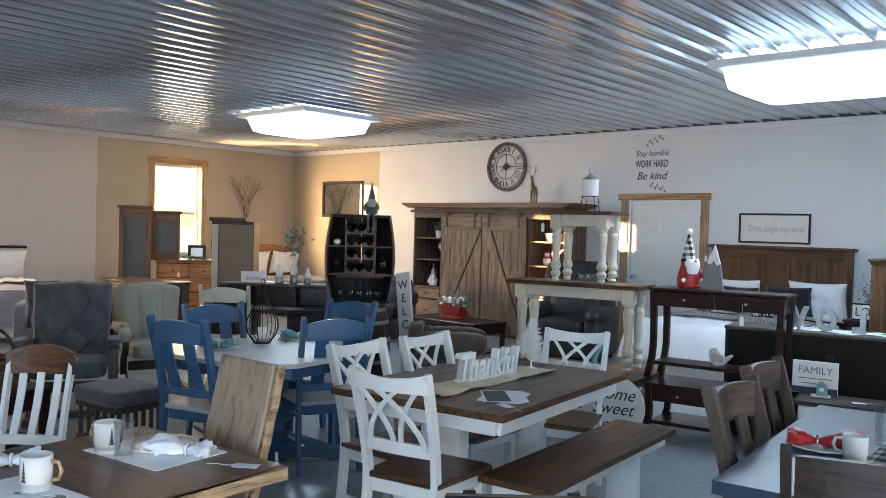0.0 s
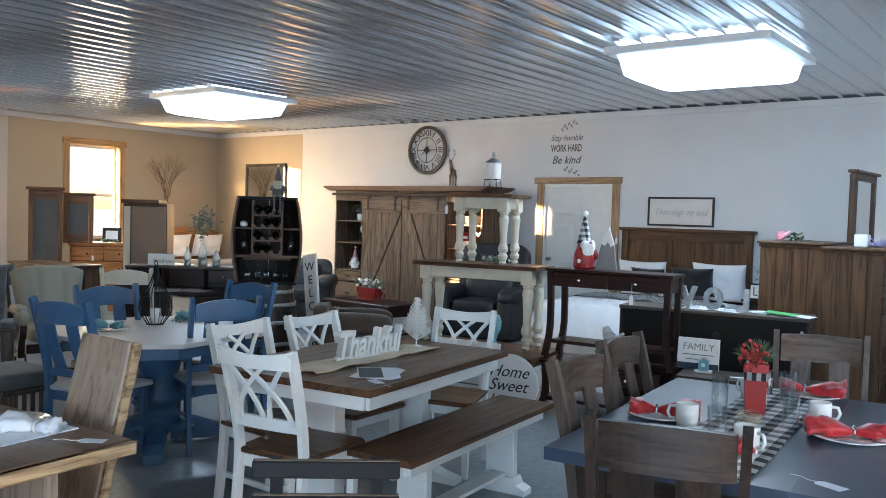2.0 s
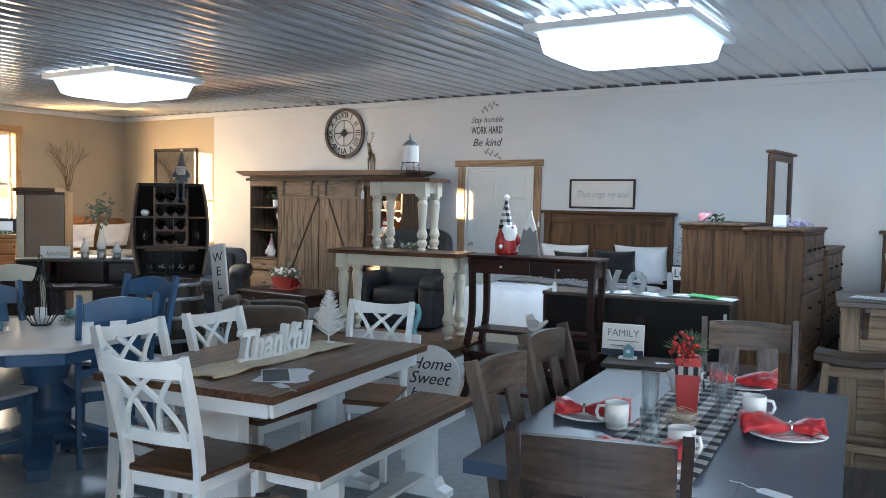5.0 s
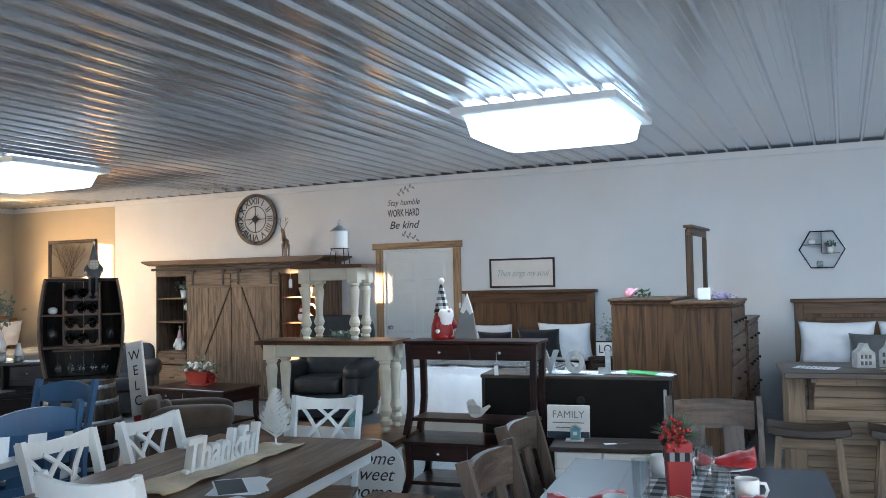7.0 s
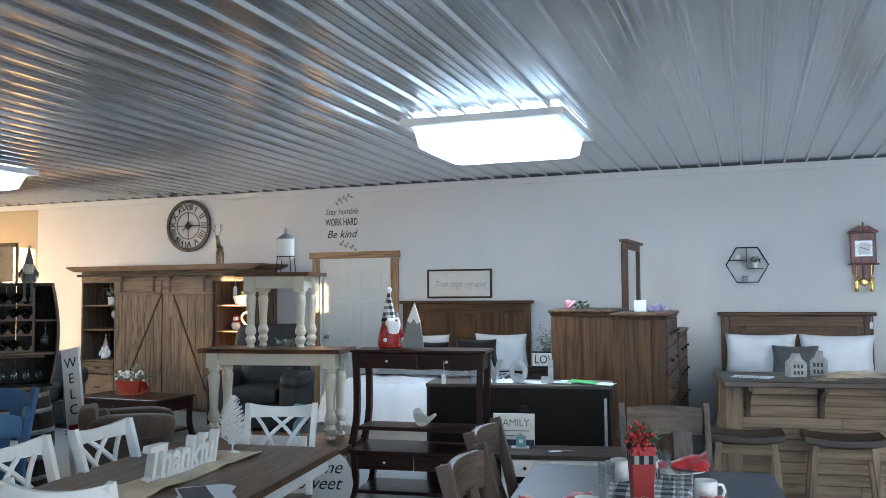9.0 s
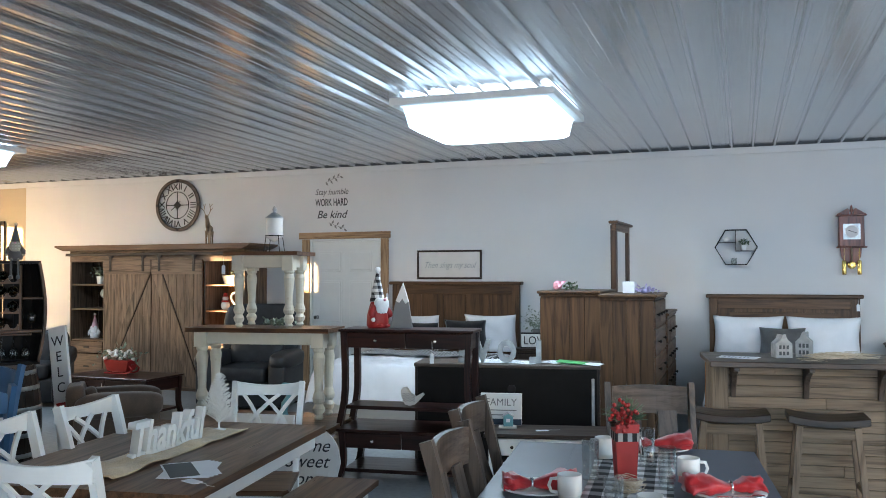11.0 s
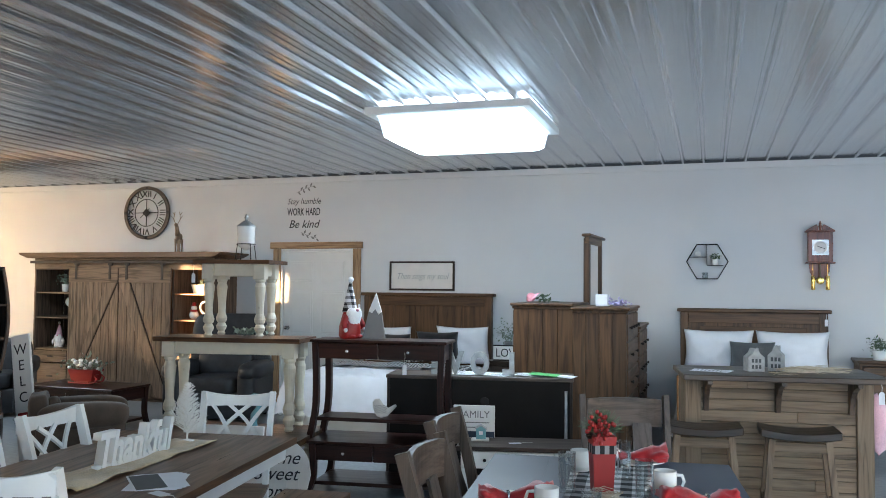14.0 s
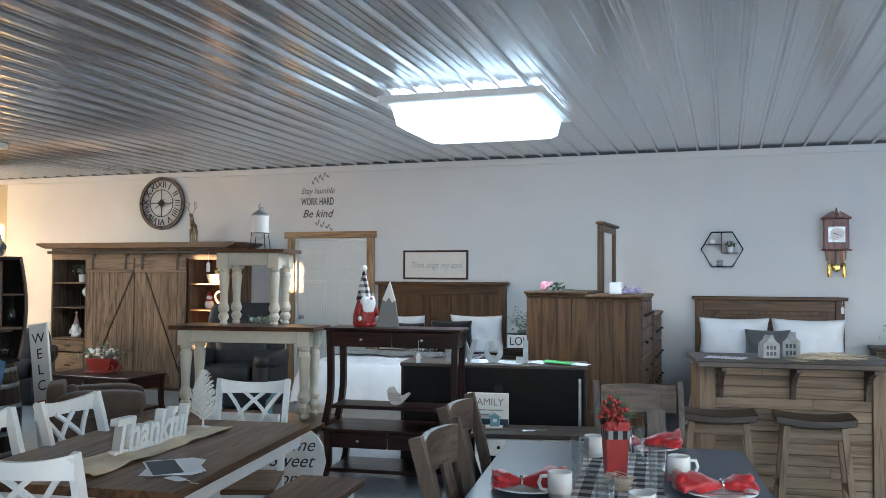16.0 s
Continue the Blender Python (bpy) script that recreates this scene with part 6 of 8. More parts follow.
def mug(x, y, z, rz, label="white ceramic mug with embossed pattern", r=0.043, h=0.092, group="mugs", handle=None, trees=False):
    t = thing("mug", x, y, z, rz, label, "mug", group)
    part("cup", lathe(bmesh.new(), [(r * 0.86, 0), (r * 0.90, 0.004), (r * 0.90, h * 0.22), (r, h * 0.26), (r, h), (r * 0.93, h), (r * 0.93, h * 0.1), (0.001, h * 0.08)], 26), M["ceramic"], t, "", True)
    part("handle", tube(bmesh.new(), [(r * 0.95, 0, h * 0.82), (r + 0.022, 0, h * 0.80), (r + 0.030, 0, h * 0.55), (r + 0.022, 0, h * 0.32), (r * 0.95, 0, h * 0.28)], 0.0065, 8), handle or M["ceramic"], t, "", True)
    if trees:
        for a in (150, 200, 250):
            bm, c = bmesh.new(), radians(a)
            for k in range(5):
                zz, w = h * (0.30 + 0.11 * k), 0.011 * (1 - k / 5.5)
                cx, cy = math.cos(c) * (r + 0.0008), math.sin(c) * (r + 0.0008)
                tx, ty = -math.sin(c), math.cos(c)
                bm.faces.new([bm.verts.new(p) for p in ((cx - tx * w, cy - ty * w, zz), (cx + tx * w, cy + ty * w, zz), (cx, cy, zz + h * 0.17))])
            part("tree_print", bm, M["leaf"], t, "dark green printed fir")
    return t


def tumbler(x, y, z, r=0.032, h=0.145):
    t = part("drinking_glass", lathe(bmesh.new(), [(r * 0.9, 0), (r * 0.92, 0.003), (r, h), (r - 0.0025, h), (r * 0.9 - 0.003, 0.016), (0.001, 0.014)], 24), M["glass"], None, "", True)
    t.matrix_basis = pose(x, y, z)
    return tagged(t, "clear tall drinking glass", "glass", "drinking glasses")


def napkin(x, y, z, rz, cloth, ring, label, k=1.0):
    """A napkin gathered through a ring."""
    t = thing("napkin", x, y, z, rz, label, "napkin")
    rnd = random.Random(int(abs(x * 1000) + abs(y * 77)))
    for s, L in ((-1, 0.135 * k), (1, 0.085 * k)):
        bm, rows = bmesh.new(), []
        n, c = 12, 20
        for i in range(n + 1):
            u = i / n
            w = 0.012 + (0.050 if s < 0 else 0.032) * k * math.sin(u * math.pi * 0.62) ** 0.8
            hh = 0.010 + (0.022 if s < 0 else 0.015) * k * math.sin(u * math.pi * 0.75)
            row = []
            for j in range(c):
                a = 2 * math.pi * j / c
                f = 1 + 0.34 * u * math.sin(4 * a + 3 * s + 2 * x) * math.cos(3 * u) + 0.75 * u * noise.noise(Vector((3 * math.cos(a), 3 * math.sin(a), u * 5 + x * 9)))
                row.append(bm.verts.new((s * u * L, w * math.cos(a) * f, 0.016 + hh * math.sin(a) * f + 0.012 * u)))
            rows.append(row)
        for p, q in zip(rows, rows[1:]):
            for j in range(c):
                bm.faces.new((p[j], p[(j + 1) % c], q[(j + 1) % c], q[j]))
        bm.faces.new(rows[-1])
        lo = min(v.co.z for v in bm.verts)
        if lo < 0.001:
            for v in bm.verts:
                v.co.z = max(v.co.z, 0.001)
        bmesh.ops.recalc_face_normals(bm, faces=bm.faces)
        part("cloth", bm, cloth, t, "", True)
    bm = bmesh.new()
    tube(bm, [(0.0, 0.020 * math.cos(2 * math.pi * i / 16), 0.018 + 0.017 * math.sin(2 * math.pi * i / 16)) for i in range(16)], 0.006, 6, True)
    part("ring", bm, ring, t, "napkin ring", True)
    return t


def cutlery(x, y, z, rz, kind):
    t = thing(kind, x, y, z, rz, "steel " + kind + " laid on the table", kind)
    part("handle", strap(bmesh.new(), [(-0.09, 0, 0.003), (0.0, 0, 0.006), (0.035, 0, 0.004)], [0.014, 0.008, 0.007], 0.002, (0, 1, 0)), M["steel"], t)
    if kind == "spoon":
        part("bowl", cushion(bmesh.new(), 0.058, 0, 0.006, 0.050, 0.032, 0.009, 1.0, 0, 16, 8), M["steel"], t, "", True)
    else:
        bm = bx(0.034, 0.056, -0.011, 0.011, 0.003, 0.005, bev=0)
        for i in range(4):
            box(bm, 0.056, 0.092, -0.011 + i * 0.0062, -0.0075 + i * 0.0062, 0.003, 0.005, 0)
        part("tines", bm, M["steel"], t)


def price_tag(x, y, z, rz, label="white paper price tag with string"):
    t = thing("price_tag", x, y, z, rz, label, "tag")
    part("card", prism(bmesh.new(), [(-0.045, -0.024), (0.035, -0.024), (0.047, -0.012), (0.047, 0.012), (0.035, 0.024), (-0.045, 0.024)], "xy", 0.0005, 0.0017), M["paper"], t)
    part("string", tube(bmesh.new(), [(0.042, 0, 0.002), (0.07, 0.012, 0.003), (0.10, -0.004, 0.002), (0.135, 0.006, 0.002)], 0.0012, 5), M["white"], t)


def hanging_tag(x, y, z, rz, drop=0.10):
    t = thing("price_tag", x, y, z, rz, "white price tag hanging on a string", "tag")
    part("string", tube(bmesh.new(), [(0, 0, 0), (0.002, -0.004, -drop * 0.5), (0, -0.004, -drop)], 0.0015, 5), M["white"], t)
    part("card", prism(bmesh.new(), [(-0.016, -drop - 0.075), (0.016, -drop - 0.075), (0.016, -drop - 0.012), (0.008, -drop), (-0.008, -drop), (-0.016, -drop - 0.012)], "xz", -0.005, -0.0035), M["paper"], t)


def cloth_strip(name, pts, w, z, material, label, category, thick=0.004, wave=0.006, n=46):
    """A runner laid along a path on a table."""
    bm, rows = bmesh.new(), []
    (xa, ya), (xb, yb) = pts
    L = math.hypot(xb - xa, yb - ya)
    for i in range(n + 1):
        u, row = i / n, []
        for j in range(13):
            v = -0.5 + j / 12
            lift = 0.002 + wave * max(0, noise.noise(Vector((u * L * 6, v * 4, xa * 5))))
            row.append(bm.verts.new((v * w * (1 + 0.04 * math.sin(9 * u)), u * L, lift + thick)))
        rows.append(row)
    for p, q in zip(rows, rows[1:]):
        for j in range(12):
            bm.faces.new((p[j], p[j + 1], q[j + 1], q[j]))
    geo = bmesh.ops.extrude_face_region(bm, geom=list(bm.faces))
    for v in geo["geom"]:
        if isinstance(v, bmesh.types.BMVert):
            v.co.z -= thick
    bmesh.ops.recalc_face_normals(bm, faces=bm.faces)
    ob = part(name, bm, material, None, "", True)
    ob.matrix_basis = pose(xa, ya, z, 0, 0, math.degrees(math.atan2(yb - ya, xb - xa)) - 90)
    return tagged(ob, label, category)


DZ = 0.7815
cloth_strip("table_runner", ((0.20, 0.74), (0.085, 2.32)), 0.33, DZ - 0.001, M["check"], "black and white buffalo check table runner", "runner")
plate(-0.17, 1.37, DZ)
plate(0.49, 1.53, DZ)
plate(0.19, 2.20, DZ + 0.012)
plate(0.20, 0.92, DZ + 0.012)
for nx, ny, nz, nr in ((-0.19, 1.36, DZ + 0.012, 200), (0.50, 1.55, DZ + 0.012, 20), (0.16, 2.20, DZ + 0.024, 190), (0.21, 0.93, DZ + 0.024, 40)):
    napkin(nx, ny, nz, nr, M["red_cloth"], M["steel"], "red satin napkin in a jewelled ring", 1.25)
cutlery(0.54, 1.47, DZ + 0.012, 20, "spoon")
cutlery(0.22, 2.26, DZ + 0.026, 30, "fork")
mg = mug(-0.035, 1.285, DZ, 190)
for mx, my, mz, mr in ((0.267, 1.05, DZ + 0.010, -20), (0.345, 1.70, DZ, 20), (-0.022, 2.00, DZ, 160)):
    copy_thing(mg, pose(mx, my, mz, 0, 0, mr))
for gx, gy, gh in ((-0.01, 1.57, 0.15), (0.145, 1.10, 0.125), (0.279, 1.53, 0.15), (0.17, 1.88, 0.15)):
    tumbler(gx, gy, DZ + (0.011 if -0.05 < gx < 0.30 else 0.0), 0.034, gh)
price_tag(0.573, 0.889, DZ - 0.001, 160)


def red_vase():
    t = thing("flower_vase", 0.115, 1.62, DZ + 0.011, 20, "square red painted vase with berries and checked bow", "vase")
    part("vase", taper(bmesh.new(), (-0.036, 0.036, -0.036, 0.036), (-0.046, 0.046, -0.046, 0.046), 0, 0.215), M["red"], t)
    part("ribbon", taper(bmesh.new(), (-0.0455, 0.0455, -0.0455, 0.0455), (-0.0465, 0.0465, -0.0465, 0.0465), 0.150, 0.182), M["check_small"], t, "checked ribbon band")
    bm = bmesh.new()
    for s in (-1, 1):
        tube(bm, [(0.048, -0.02, 0.165), (0.058, -0.02 + s * 0.022, 0.185), (0.056, -0.02 + s * 0.036, 0.165), (0.050, -0.02, 0.165)], 0.007, 6)
        tube(bm, [(0.048, -0.02, 0.165), (0.054, -0.02 + s * 0.012, 0.13), (0.056, -0.02 + s * 0.022, 0.10)], 0.006, 6)
    part("bow", bm, M["check_small"], t)
    rnd = random.Random(4)
    bm = bmesh.new()
    for _ in range(240):
        a, e = rnd.uniform(0, 6.28), rnd.uniform(0.2, 1.5)
        d = Vector((math.cos(a) * math.cos(e), math.sin(a) * math.cos(e), math.sin(e))) * rnd.uniform(0.05, 0.105)
        tube(bm, [(0, 0, 0.20), Vector((0, 0, 0.220)) + d * 0.5, Vector((0, 0, 0.215)) + d], [0.0024, 0.0028, 0.0010], 4)
    part("greenery", bm, M["leaf"], t, "dark green pine sprigs")
    bm = bmesh.new()
    for _ in range(46):
        p = Vector((rnd.gauss(-0.022, 0.022), rnd.gauss(-0.045, 0.015), 0.250 + rnd.gauss(0.0, 0.024)))
        lathe(bm, [(0.001, -0.009), (0.0075, -0.004), (0.0075, 0.004), (0.001, 0.009)], 7, *p)
    part("berries", bm, M["red"], t, "red berries", True)
    part("pine_cone", lathe(bmesh.new(), [(0.004, -0.022)] + [(r, h) for k in range(6) for r, h in ((0.017 - abs(k - 2) * 0.002, -0.018 + k * 0.006), (0.011 - abs(k - 2) * 0.002, -0.014 + k * 0.006))] + [(0.003, 0.022)], 9, -0.052, -0.02, 0.225), M["dark_z"], t)
    lettering("script", "Red", 0.045, M["white"], t, Matrix.Translation((0.0445, 0.0, 0.075)) @ Matrix.Rotation(radians(90), 4, "Z") @ FRONT @ Matrix.Rotation(radians(90), 4, "Z"), 0.0006, "white painted script", None, 0.3)


red_vase()
rnd_ = random.Random(9)
bm_ = bmesh.new()
for _ in range(110):
    a, r = rnd_.uniform(0, 6.28), rnd_.uniform(0.015, 0.06)
    h = rnd_.uniform(0.004, 0.045)
    tube(bm_, [(r * math.cos(a), r * math.sin(a), h), (r * 1.1 * math.cos(a + 0.7), r * 1.1 * math.sin(a + 0.7), h + rnd_.uniform(-0.003, 0.012)), (r * math.cos(a + 1.5), r * math.sin(a + 1.5), max(0.003, h - 0.004))], 0.0013, 4)
o_ = tagged(part("twig_nest", bm_, M["straw"], None), "small nest of dry twigs on the runner", "decoration")
o_.matrix_basis = pose(0.15, 1.44, DZ + 0.009)

# ---- things on the farmhouse table ----
TZ = 0.7655
cloth_strip("table_runner", ((-1.93, 1.02), (-2.02, 2.12)), 0.24, TZ - 0.001, M["burlap"], "crumpled burlap table runner", "runner", 0.004, 0.022)
t_ = thing("word_sign", -1.985, 1.575, TZ + 0.006, 90, "white wooden word ornament reading Thankful", "sign")
lettering("letters", "Thankful", 0.20, M["white"], t_, Matrix.Translation((0, 0, 0.075)) @ FRONT, 0.022, "", 0.51, 0.28, 0.006)
part("bar", bx(-0.245, 0.245, -0.018, 0.018, 0.0, 0.022), M["white"], t_)


def wire_tree():
    t = thing("wire_tree", -2.03, 2.06, TZ + 0.006, 0, "small silvery white twig tree", "ornament")
    t.scale = (1.25, 1.25, 1.25)
    rnd = random.Random(2)
    bm = bmesh.new()
    tube(bm, [(0, 0, 0), (0, 0, 0.24)], [0.004, 0.002], 6)
    for i in range(120):
        z = 0.03 + 0.20 * (i / 120)
        a = i * 2.4
        L = 0.085 * (1 - i / 150) * rnd.uniform(0.7, 1.1)
        d = Vector((math.cos(a), math.sin(a), 0.55))
        p = Vector((0, 0, z))
        tube(bm, [p, p + d * L * 0.6, p + d * L], [0.0022, 0.0018, 0.0008], 4)
        for k in (0.45, 0.7):
            q = p + d * L * k
            for s in (-1, 1):
                e = Vector((math.cos(a + s * 0.9), math.sin(a + s * 0.9), 0.7))
                tube(bm, [q, q + e * L * 0.3], 0.0013, 4)
    part("branch_spray", bm, M["ceramic"], t)
    part("foot", lathe(bmesh.new(), [(0.028, 0), (0.028, 0.004), (0.006, 0.010)], 12), M["ceramic"], t)


wire_tree()


def paper_stack(x, y, z, rz, label, k=3, ink=True, w=0.21, h=0.28, photo=False):
    t = thing("papers", x, y, z, rz, label, "papers")
    for i in range(k):
        b = bx(-w / 2, w / 2, -h / 2, h / 2, 0.0012 * i + 0.0005, 0.0012 * i + 0.0012, bev=0)
        bmesh.ops.rotate(b, verts=b.verts, cent=(0, 0, 0), matrix=Matrix.Rotation(radians(7 * i - 6), 3, "Z"))
        part("sheet", b, M["paper"], t)
    if photo:
        b = bx(-w * 0.46, w * 0.10, -h * 0.46, h * 0.46, 0.0012 * k + 0.0003, 0.0012 * k + 0.0007, bev=0)
        bmesh.ops.rotate(b, verts=b.verts, cent=(0, 0, 0), matrix=Matrix.Rotation(radians(7 * (k - 1) - 6), 3, "Z"))
        part("photograph", b, M["slate"], t, "dark printed picture")
    if ink:
        b = bmesh.new()
        for r in range(7):
            box(b, -w * 0.38, w * (0.38 if r % 3 else 0.1), h * 0.36 - r * h * 0.10 - 0.006, h * 0.36 - r * h * 0.10, 0.0012 * k + 0.0003, 0.0012 * k + 0.0006, 0)
        bmesh.ops.rotate(b, verts=b.verts, cent=(0, 0, 0), matrix=Matrix.Rotation(radians(7 * (k - 1) - 6), 3, "Z"))
        part("print", b, M["grey_paint"], t, "faint grey print")


paper_stack(-1.63, 1.28, TZ, 30, "loose brochures with a dark picture on the farmhouse table", 4, False, photo=True)
price_tag(-1.50, 1.12, TZ, -20)

# ---- things on the live-edge table ----
LZ = 0.7605


def placemat(x, y, rz):
    t = thing("placemat", x, y, LZ, rz, "white cloth placemat with scalloped edge", "placemat", "placemats")
    pts = []
    for (ax, ay), (bx2, by2), n in (((-0.20, -0.15), (0.20, -0.15), 22), ((0.20, -0.15), (0.20, 0.15), 16), ((0.20, 0.15), (-0.20, 0.15), 22), ((-0.20, 0.15), (-0.20, -0.15), 16)):
        for i in range(n):
            u = i / n
            px, py = ax + (bx2 - ax) * u, ay + (by2 - ay) * u
            k = 1 + 0.012 * (i % 2)
            pts.append((px * k, py * k))
    part("mat", prism(bmesh.new(), pts, "xy", 0.0, 0.003), M["white_cloth"], t)


placemat(-1.862, -0.435, 8)
placemat(-1.66, -1.00, 8)
p_ = plate(-1.885, -0.40, LZ + 0.003, 0.13, "white plate with dark leaf border")
bm_ = bmesh.new()
rnd_ = random.Random(5)
for i in range(40):
    a = i * 0.157 + rnd_.uniform(-0.05, 0.05)
    leaves(bm_, (0.108 * math.cos(a), 0.108 * math.sin(a), 0.0185), (0.006, 0.006, 0.0004), 2, 0.014, rnd_, 0.5)
for v in bm_.verts:
    v.co.z = 0.0178
part("leaf_border", bm_, M["leaf"], p_)
mug(-1.966, -0.56, LZ + 0.003, 200, "white mug printed with fir trees", 0.046, 0.105, "tree mugs", M["bark"], True)
mug(-1.706, -0.909, LZ + 0.003, 40, "white mug printed with fir trees, rustic handle", 0.046, 0.105, "tree mugs", M["bark"], True)
tumbler(-1.84, -0.565, LZ + 0.003, 0.034, 0.13)
napkin(-1.735, -0.385, LZ + 0.004, 30, M["white_cloth"], M["white"], "white cloth napkin in a ring", 1.0)
price_tag(-1.50, -0.31, LZ, 215)
cutlery(-1.62, -0.93, LZ + 0.004, 30, "spoon")
napkin(-2.02, -0.86, LZ, 60, M["white_cloth"], M["white"], "white cloth napkin in a ring", 1.0)

# ---- things on the blue table ----
BZ = 0.7555


def wire_lantern():
    t = thing("wire_lantern", -3.93, 1.52, BZ, 0, "black wire teardrop lantern with a white candle", "lantern")
    part("base", lathe(bmesh.new(), [(0.06, 0), (0.06, 0.008), (0.055, 0.010)], 20), M["black"], t)
    for i in range(20):
        a = 2 * math.pi * i / 20
        pts = [(r * math.cos(a), r * math.sin(a), z) for r, z in ((0.058, 0.008), (0.095, 0.06), (0.112, 0.11), (0.105, 0.17), (0.07, 0.24), (0.035, 0.30), (0.018, 0.36), (0.014, 0.40))]
        part("wire", tube(bmesh.new(), pts, 0.0022, 5), M["black"], t)
    part("neck", lathe(bmesh.new(), [(0.016, 0.385), (0.018, 0.40), (0.012, 0.41)], 12), M["black"], t)
    part("loop", tube(bmesh.new(), [(0.018 * math.cos(2 * math.pi * i / 12), 0, 0.425 + 0.018 * math.sin(2 * math.pi * i / 12)) for i in range(12)], 0.003, 5, True), M["black"], t)
    part("candle", lathe(bmesh.new(), [(0.036, 0.010), (0.036, 0.11), (0.030, 0.112)], 20), M["ceramic"], t, "white pillar candle", True)


wire_lantern()
for px, py in ((-3.86, 1.14), (-3.93, 1.84)):
    plate(px, py, BZ, 0.13, "pale blue-rimmed plate with a folded teal napkin", M["ceramic"])
    napkin(px, py, BZ + 0.012, 30, M["teal"], M["white"], "pale blue napkin on a plate", 0.9)
bm_ = bmesh.new()
rnd_ = random.Random(7)
for _ in range(7):
    c = (rnd_.uniform(-0.07, 0.07), rnd_.uniform(-0.04, 0.04))
    for k in range(12):
        a, e = k * 2.4, 0.3 + 0.09 * k
        r = 0.035 * (1 - k / 16)
        q = [(c[0] + r * f * math.cos(a + g), c[1] + r * f * math.sin(a + g), 0.006 + 0.028 * (k / 12) + 0.016 * f * math.sin(e)) for f, g in ((0.15, 0), (0.7, -0.35), (1.0, 0), (0.7, 0.35))]
        bm_.faces.new([bm_.verts.new(v) for v in q])
o_ = tagged(part("succulents", bm_, M["sage"], None), "bunch of grey-green artificial succulents", "plant")
o_.matrix_basis = pose(-3.83, 1.66, BZ)


# ---- on the stacked tables ----
def gnome(x, y, z, rz, h, hat, coat, beard, label, legs=False):
    t = thing("gnome_ornament", x, y, z, rz, label, "ornament")
    k = h / 0.45
    part("body", lathe(bmesh.new(), [(0.070 * k, 0), (0.082 * k, 0.02 * k), (0.080 * k, 0.09 * k), (0.055 * k, 0.18 * k), (0.045 * k, 0.21 * k)], 20), coat, t, "", True)
    part("hat", lathe(bmesh.new(), [(0.060 * k, 0.195 * k), (0.056 * k, 0.21 * k), (0.042 * k, 0.28 * k), (0.022 * k, 0.36 * k), (0.006 * k, 0.43 * k)], 20), hat, t, "", True)
    bm = lathe(bmesh.new(), [(0.004 * k, 0.022 * k), (0.020 * k, 0.045 * k), (0.036 * k, 0.085 * k), (0.054 * k, 0.130 * k), (0.066 * k, 0.170 * k), (0.066 * k, 0.198 * k), (0.050 * k, 0.222 * k)], 26)
    rnd = random.Random(int(h * 1000))
    for v in bm.verts:
        f = 1 + rnd.uniform(-0.09, 0.09)
        v.co = Vector((v.co.x * f, v.co.y * 0.62 * f - 0.046 * k, v.co.z + rnd.uniform(-0.006, 0.006) * k))
    part("beard", bm, beard, t, "fluffy beard", True)
    part("nose", cushion(bmesh.new(), 0, -0.082 * k, 0.21 * k, 0.026 * k, 0.026 * k, 0.024 * k, 1.0, 0, 10, 8), M["pink"], t, "", True)
    part("pompom", cushion(bmesh.new(), 0, 0, 0.435 * k, 0.045 * k, 0.045 * k, 0.045 * k, 1.0, 0.35, 14, 10), beard, t, "", True)
    for s in (-1, 1):
        part("arm", tube(bmesh.new(), [(s * 0.05 * k, -0.02 * k, 0.17 * k), (s * 0.088 * k, -0.03 * k, 0.11 * k), (s * 0.090 * k, -0.05 * k, 0.075 * k)], [0.024 * k, 0.026 * k, 0.020 * k], 10), coat, t, "", True)
        part("mitten", cushion(bmesh.new(), s * 0.090 * k, -0.055 * k, 0.065 * k, 0.03 * k, 0.03 * k, 0.035 * k, 1.0, 0, 10, 8), beard, t, "", True)
        if legs:
            part("leg", tube(bmesh.new(), [(s * 0.035 * k, -0.06 * k, 0.02 * k), (s * 0.038 * k, -0.12 * k, 0.0), (s * 0.038 * k, -0.13 * k, -0.18 * k)], 0.012 * k, 8), coat, t, "", True)
            part("boot", cushion(bmesh.new(), s * 0.038 * k, -0.15 * k, -0.20 * k, 0.045 * k, 0.075 * k, 0.05 * k, 0.8, 0, 10, 8), hat, t, "", True)
        else:
            part("boot", cushion(bmesh.new(), s * 0.035 * k, -0.055 * k, 0.016 * k, 0.055 * k, 0.075 * k, 0.032 * k, 0.8, 0, 10, 8), coat, t, "", True)


gnome(-2.21, 4.47, 1.155, 66, 0.48, M["check_hat"], M["red"], M["white_fur"], "red gnome ornament with checked hat and white beard")
t_ = thing("wooden_mountain", -2.01, 4.50, 1.155, 14, "grey wooden mountain ornament with a white peak", "ornament")
part("mountain", prism(bmesh.new(), [(-0.095, 0), (0.085, 0), (0.055, 0.21), (0.030, 0.19), (0.005, 0.235), (-0.020, 0.20), (-0.048, 0.215)], "xz", -0.02, 0.02, 0.002), M["grey_paint"], t_)
part("peak", prism(bmesh.new(), [(-0.048, 0.216), (-0.020, 0.201), (0.005, 0.236), (0.030, 0.191), (0.055, 0.211), (0.010, 0.36)], "xz", -0.019, 0.019, 0.002), M["white"], t_, "white snow cap")
hanging_tag(-1.66, 4.245, 1.075, 6, 0.09)


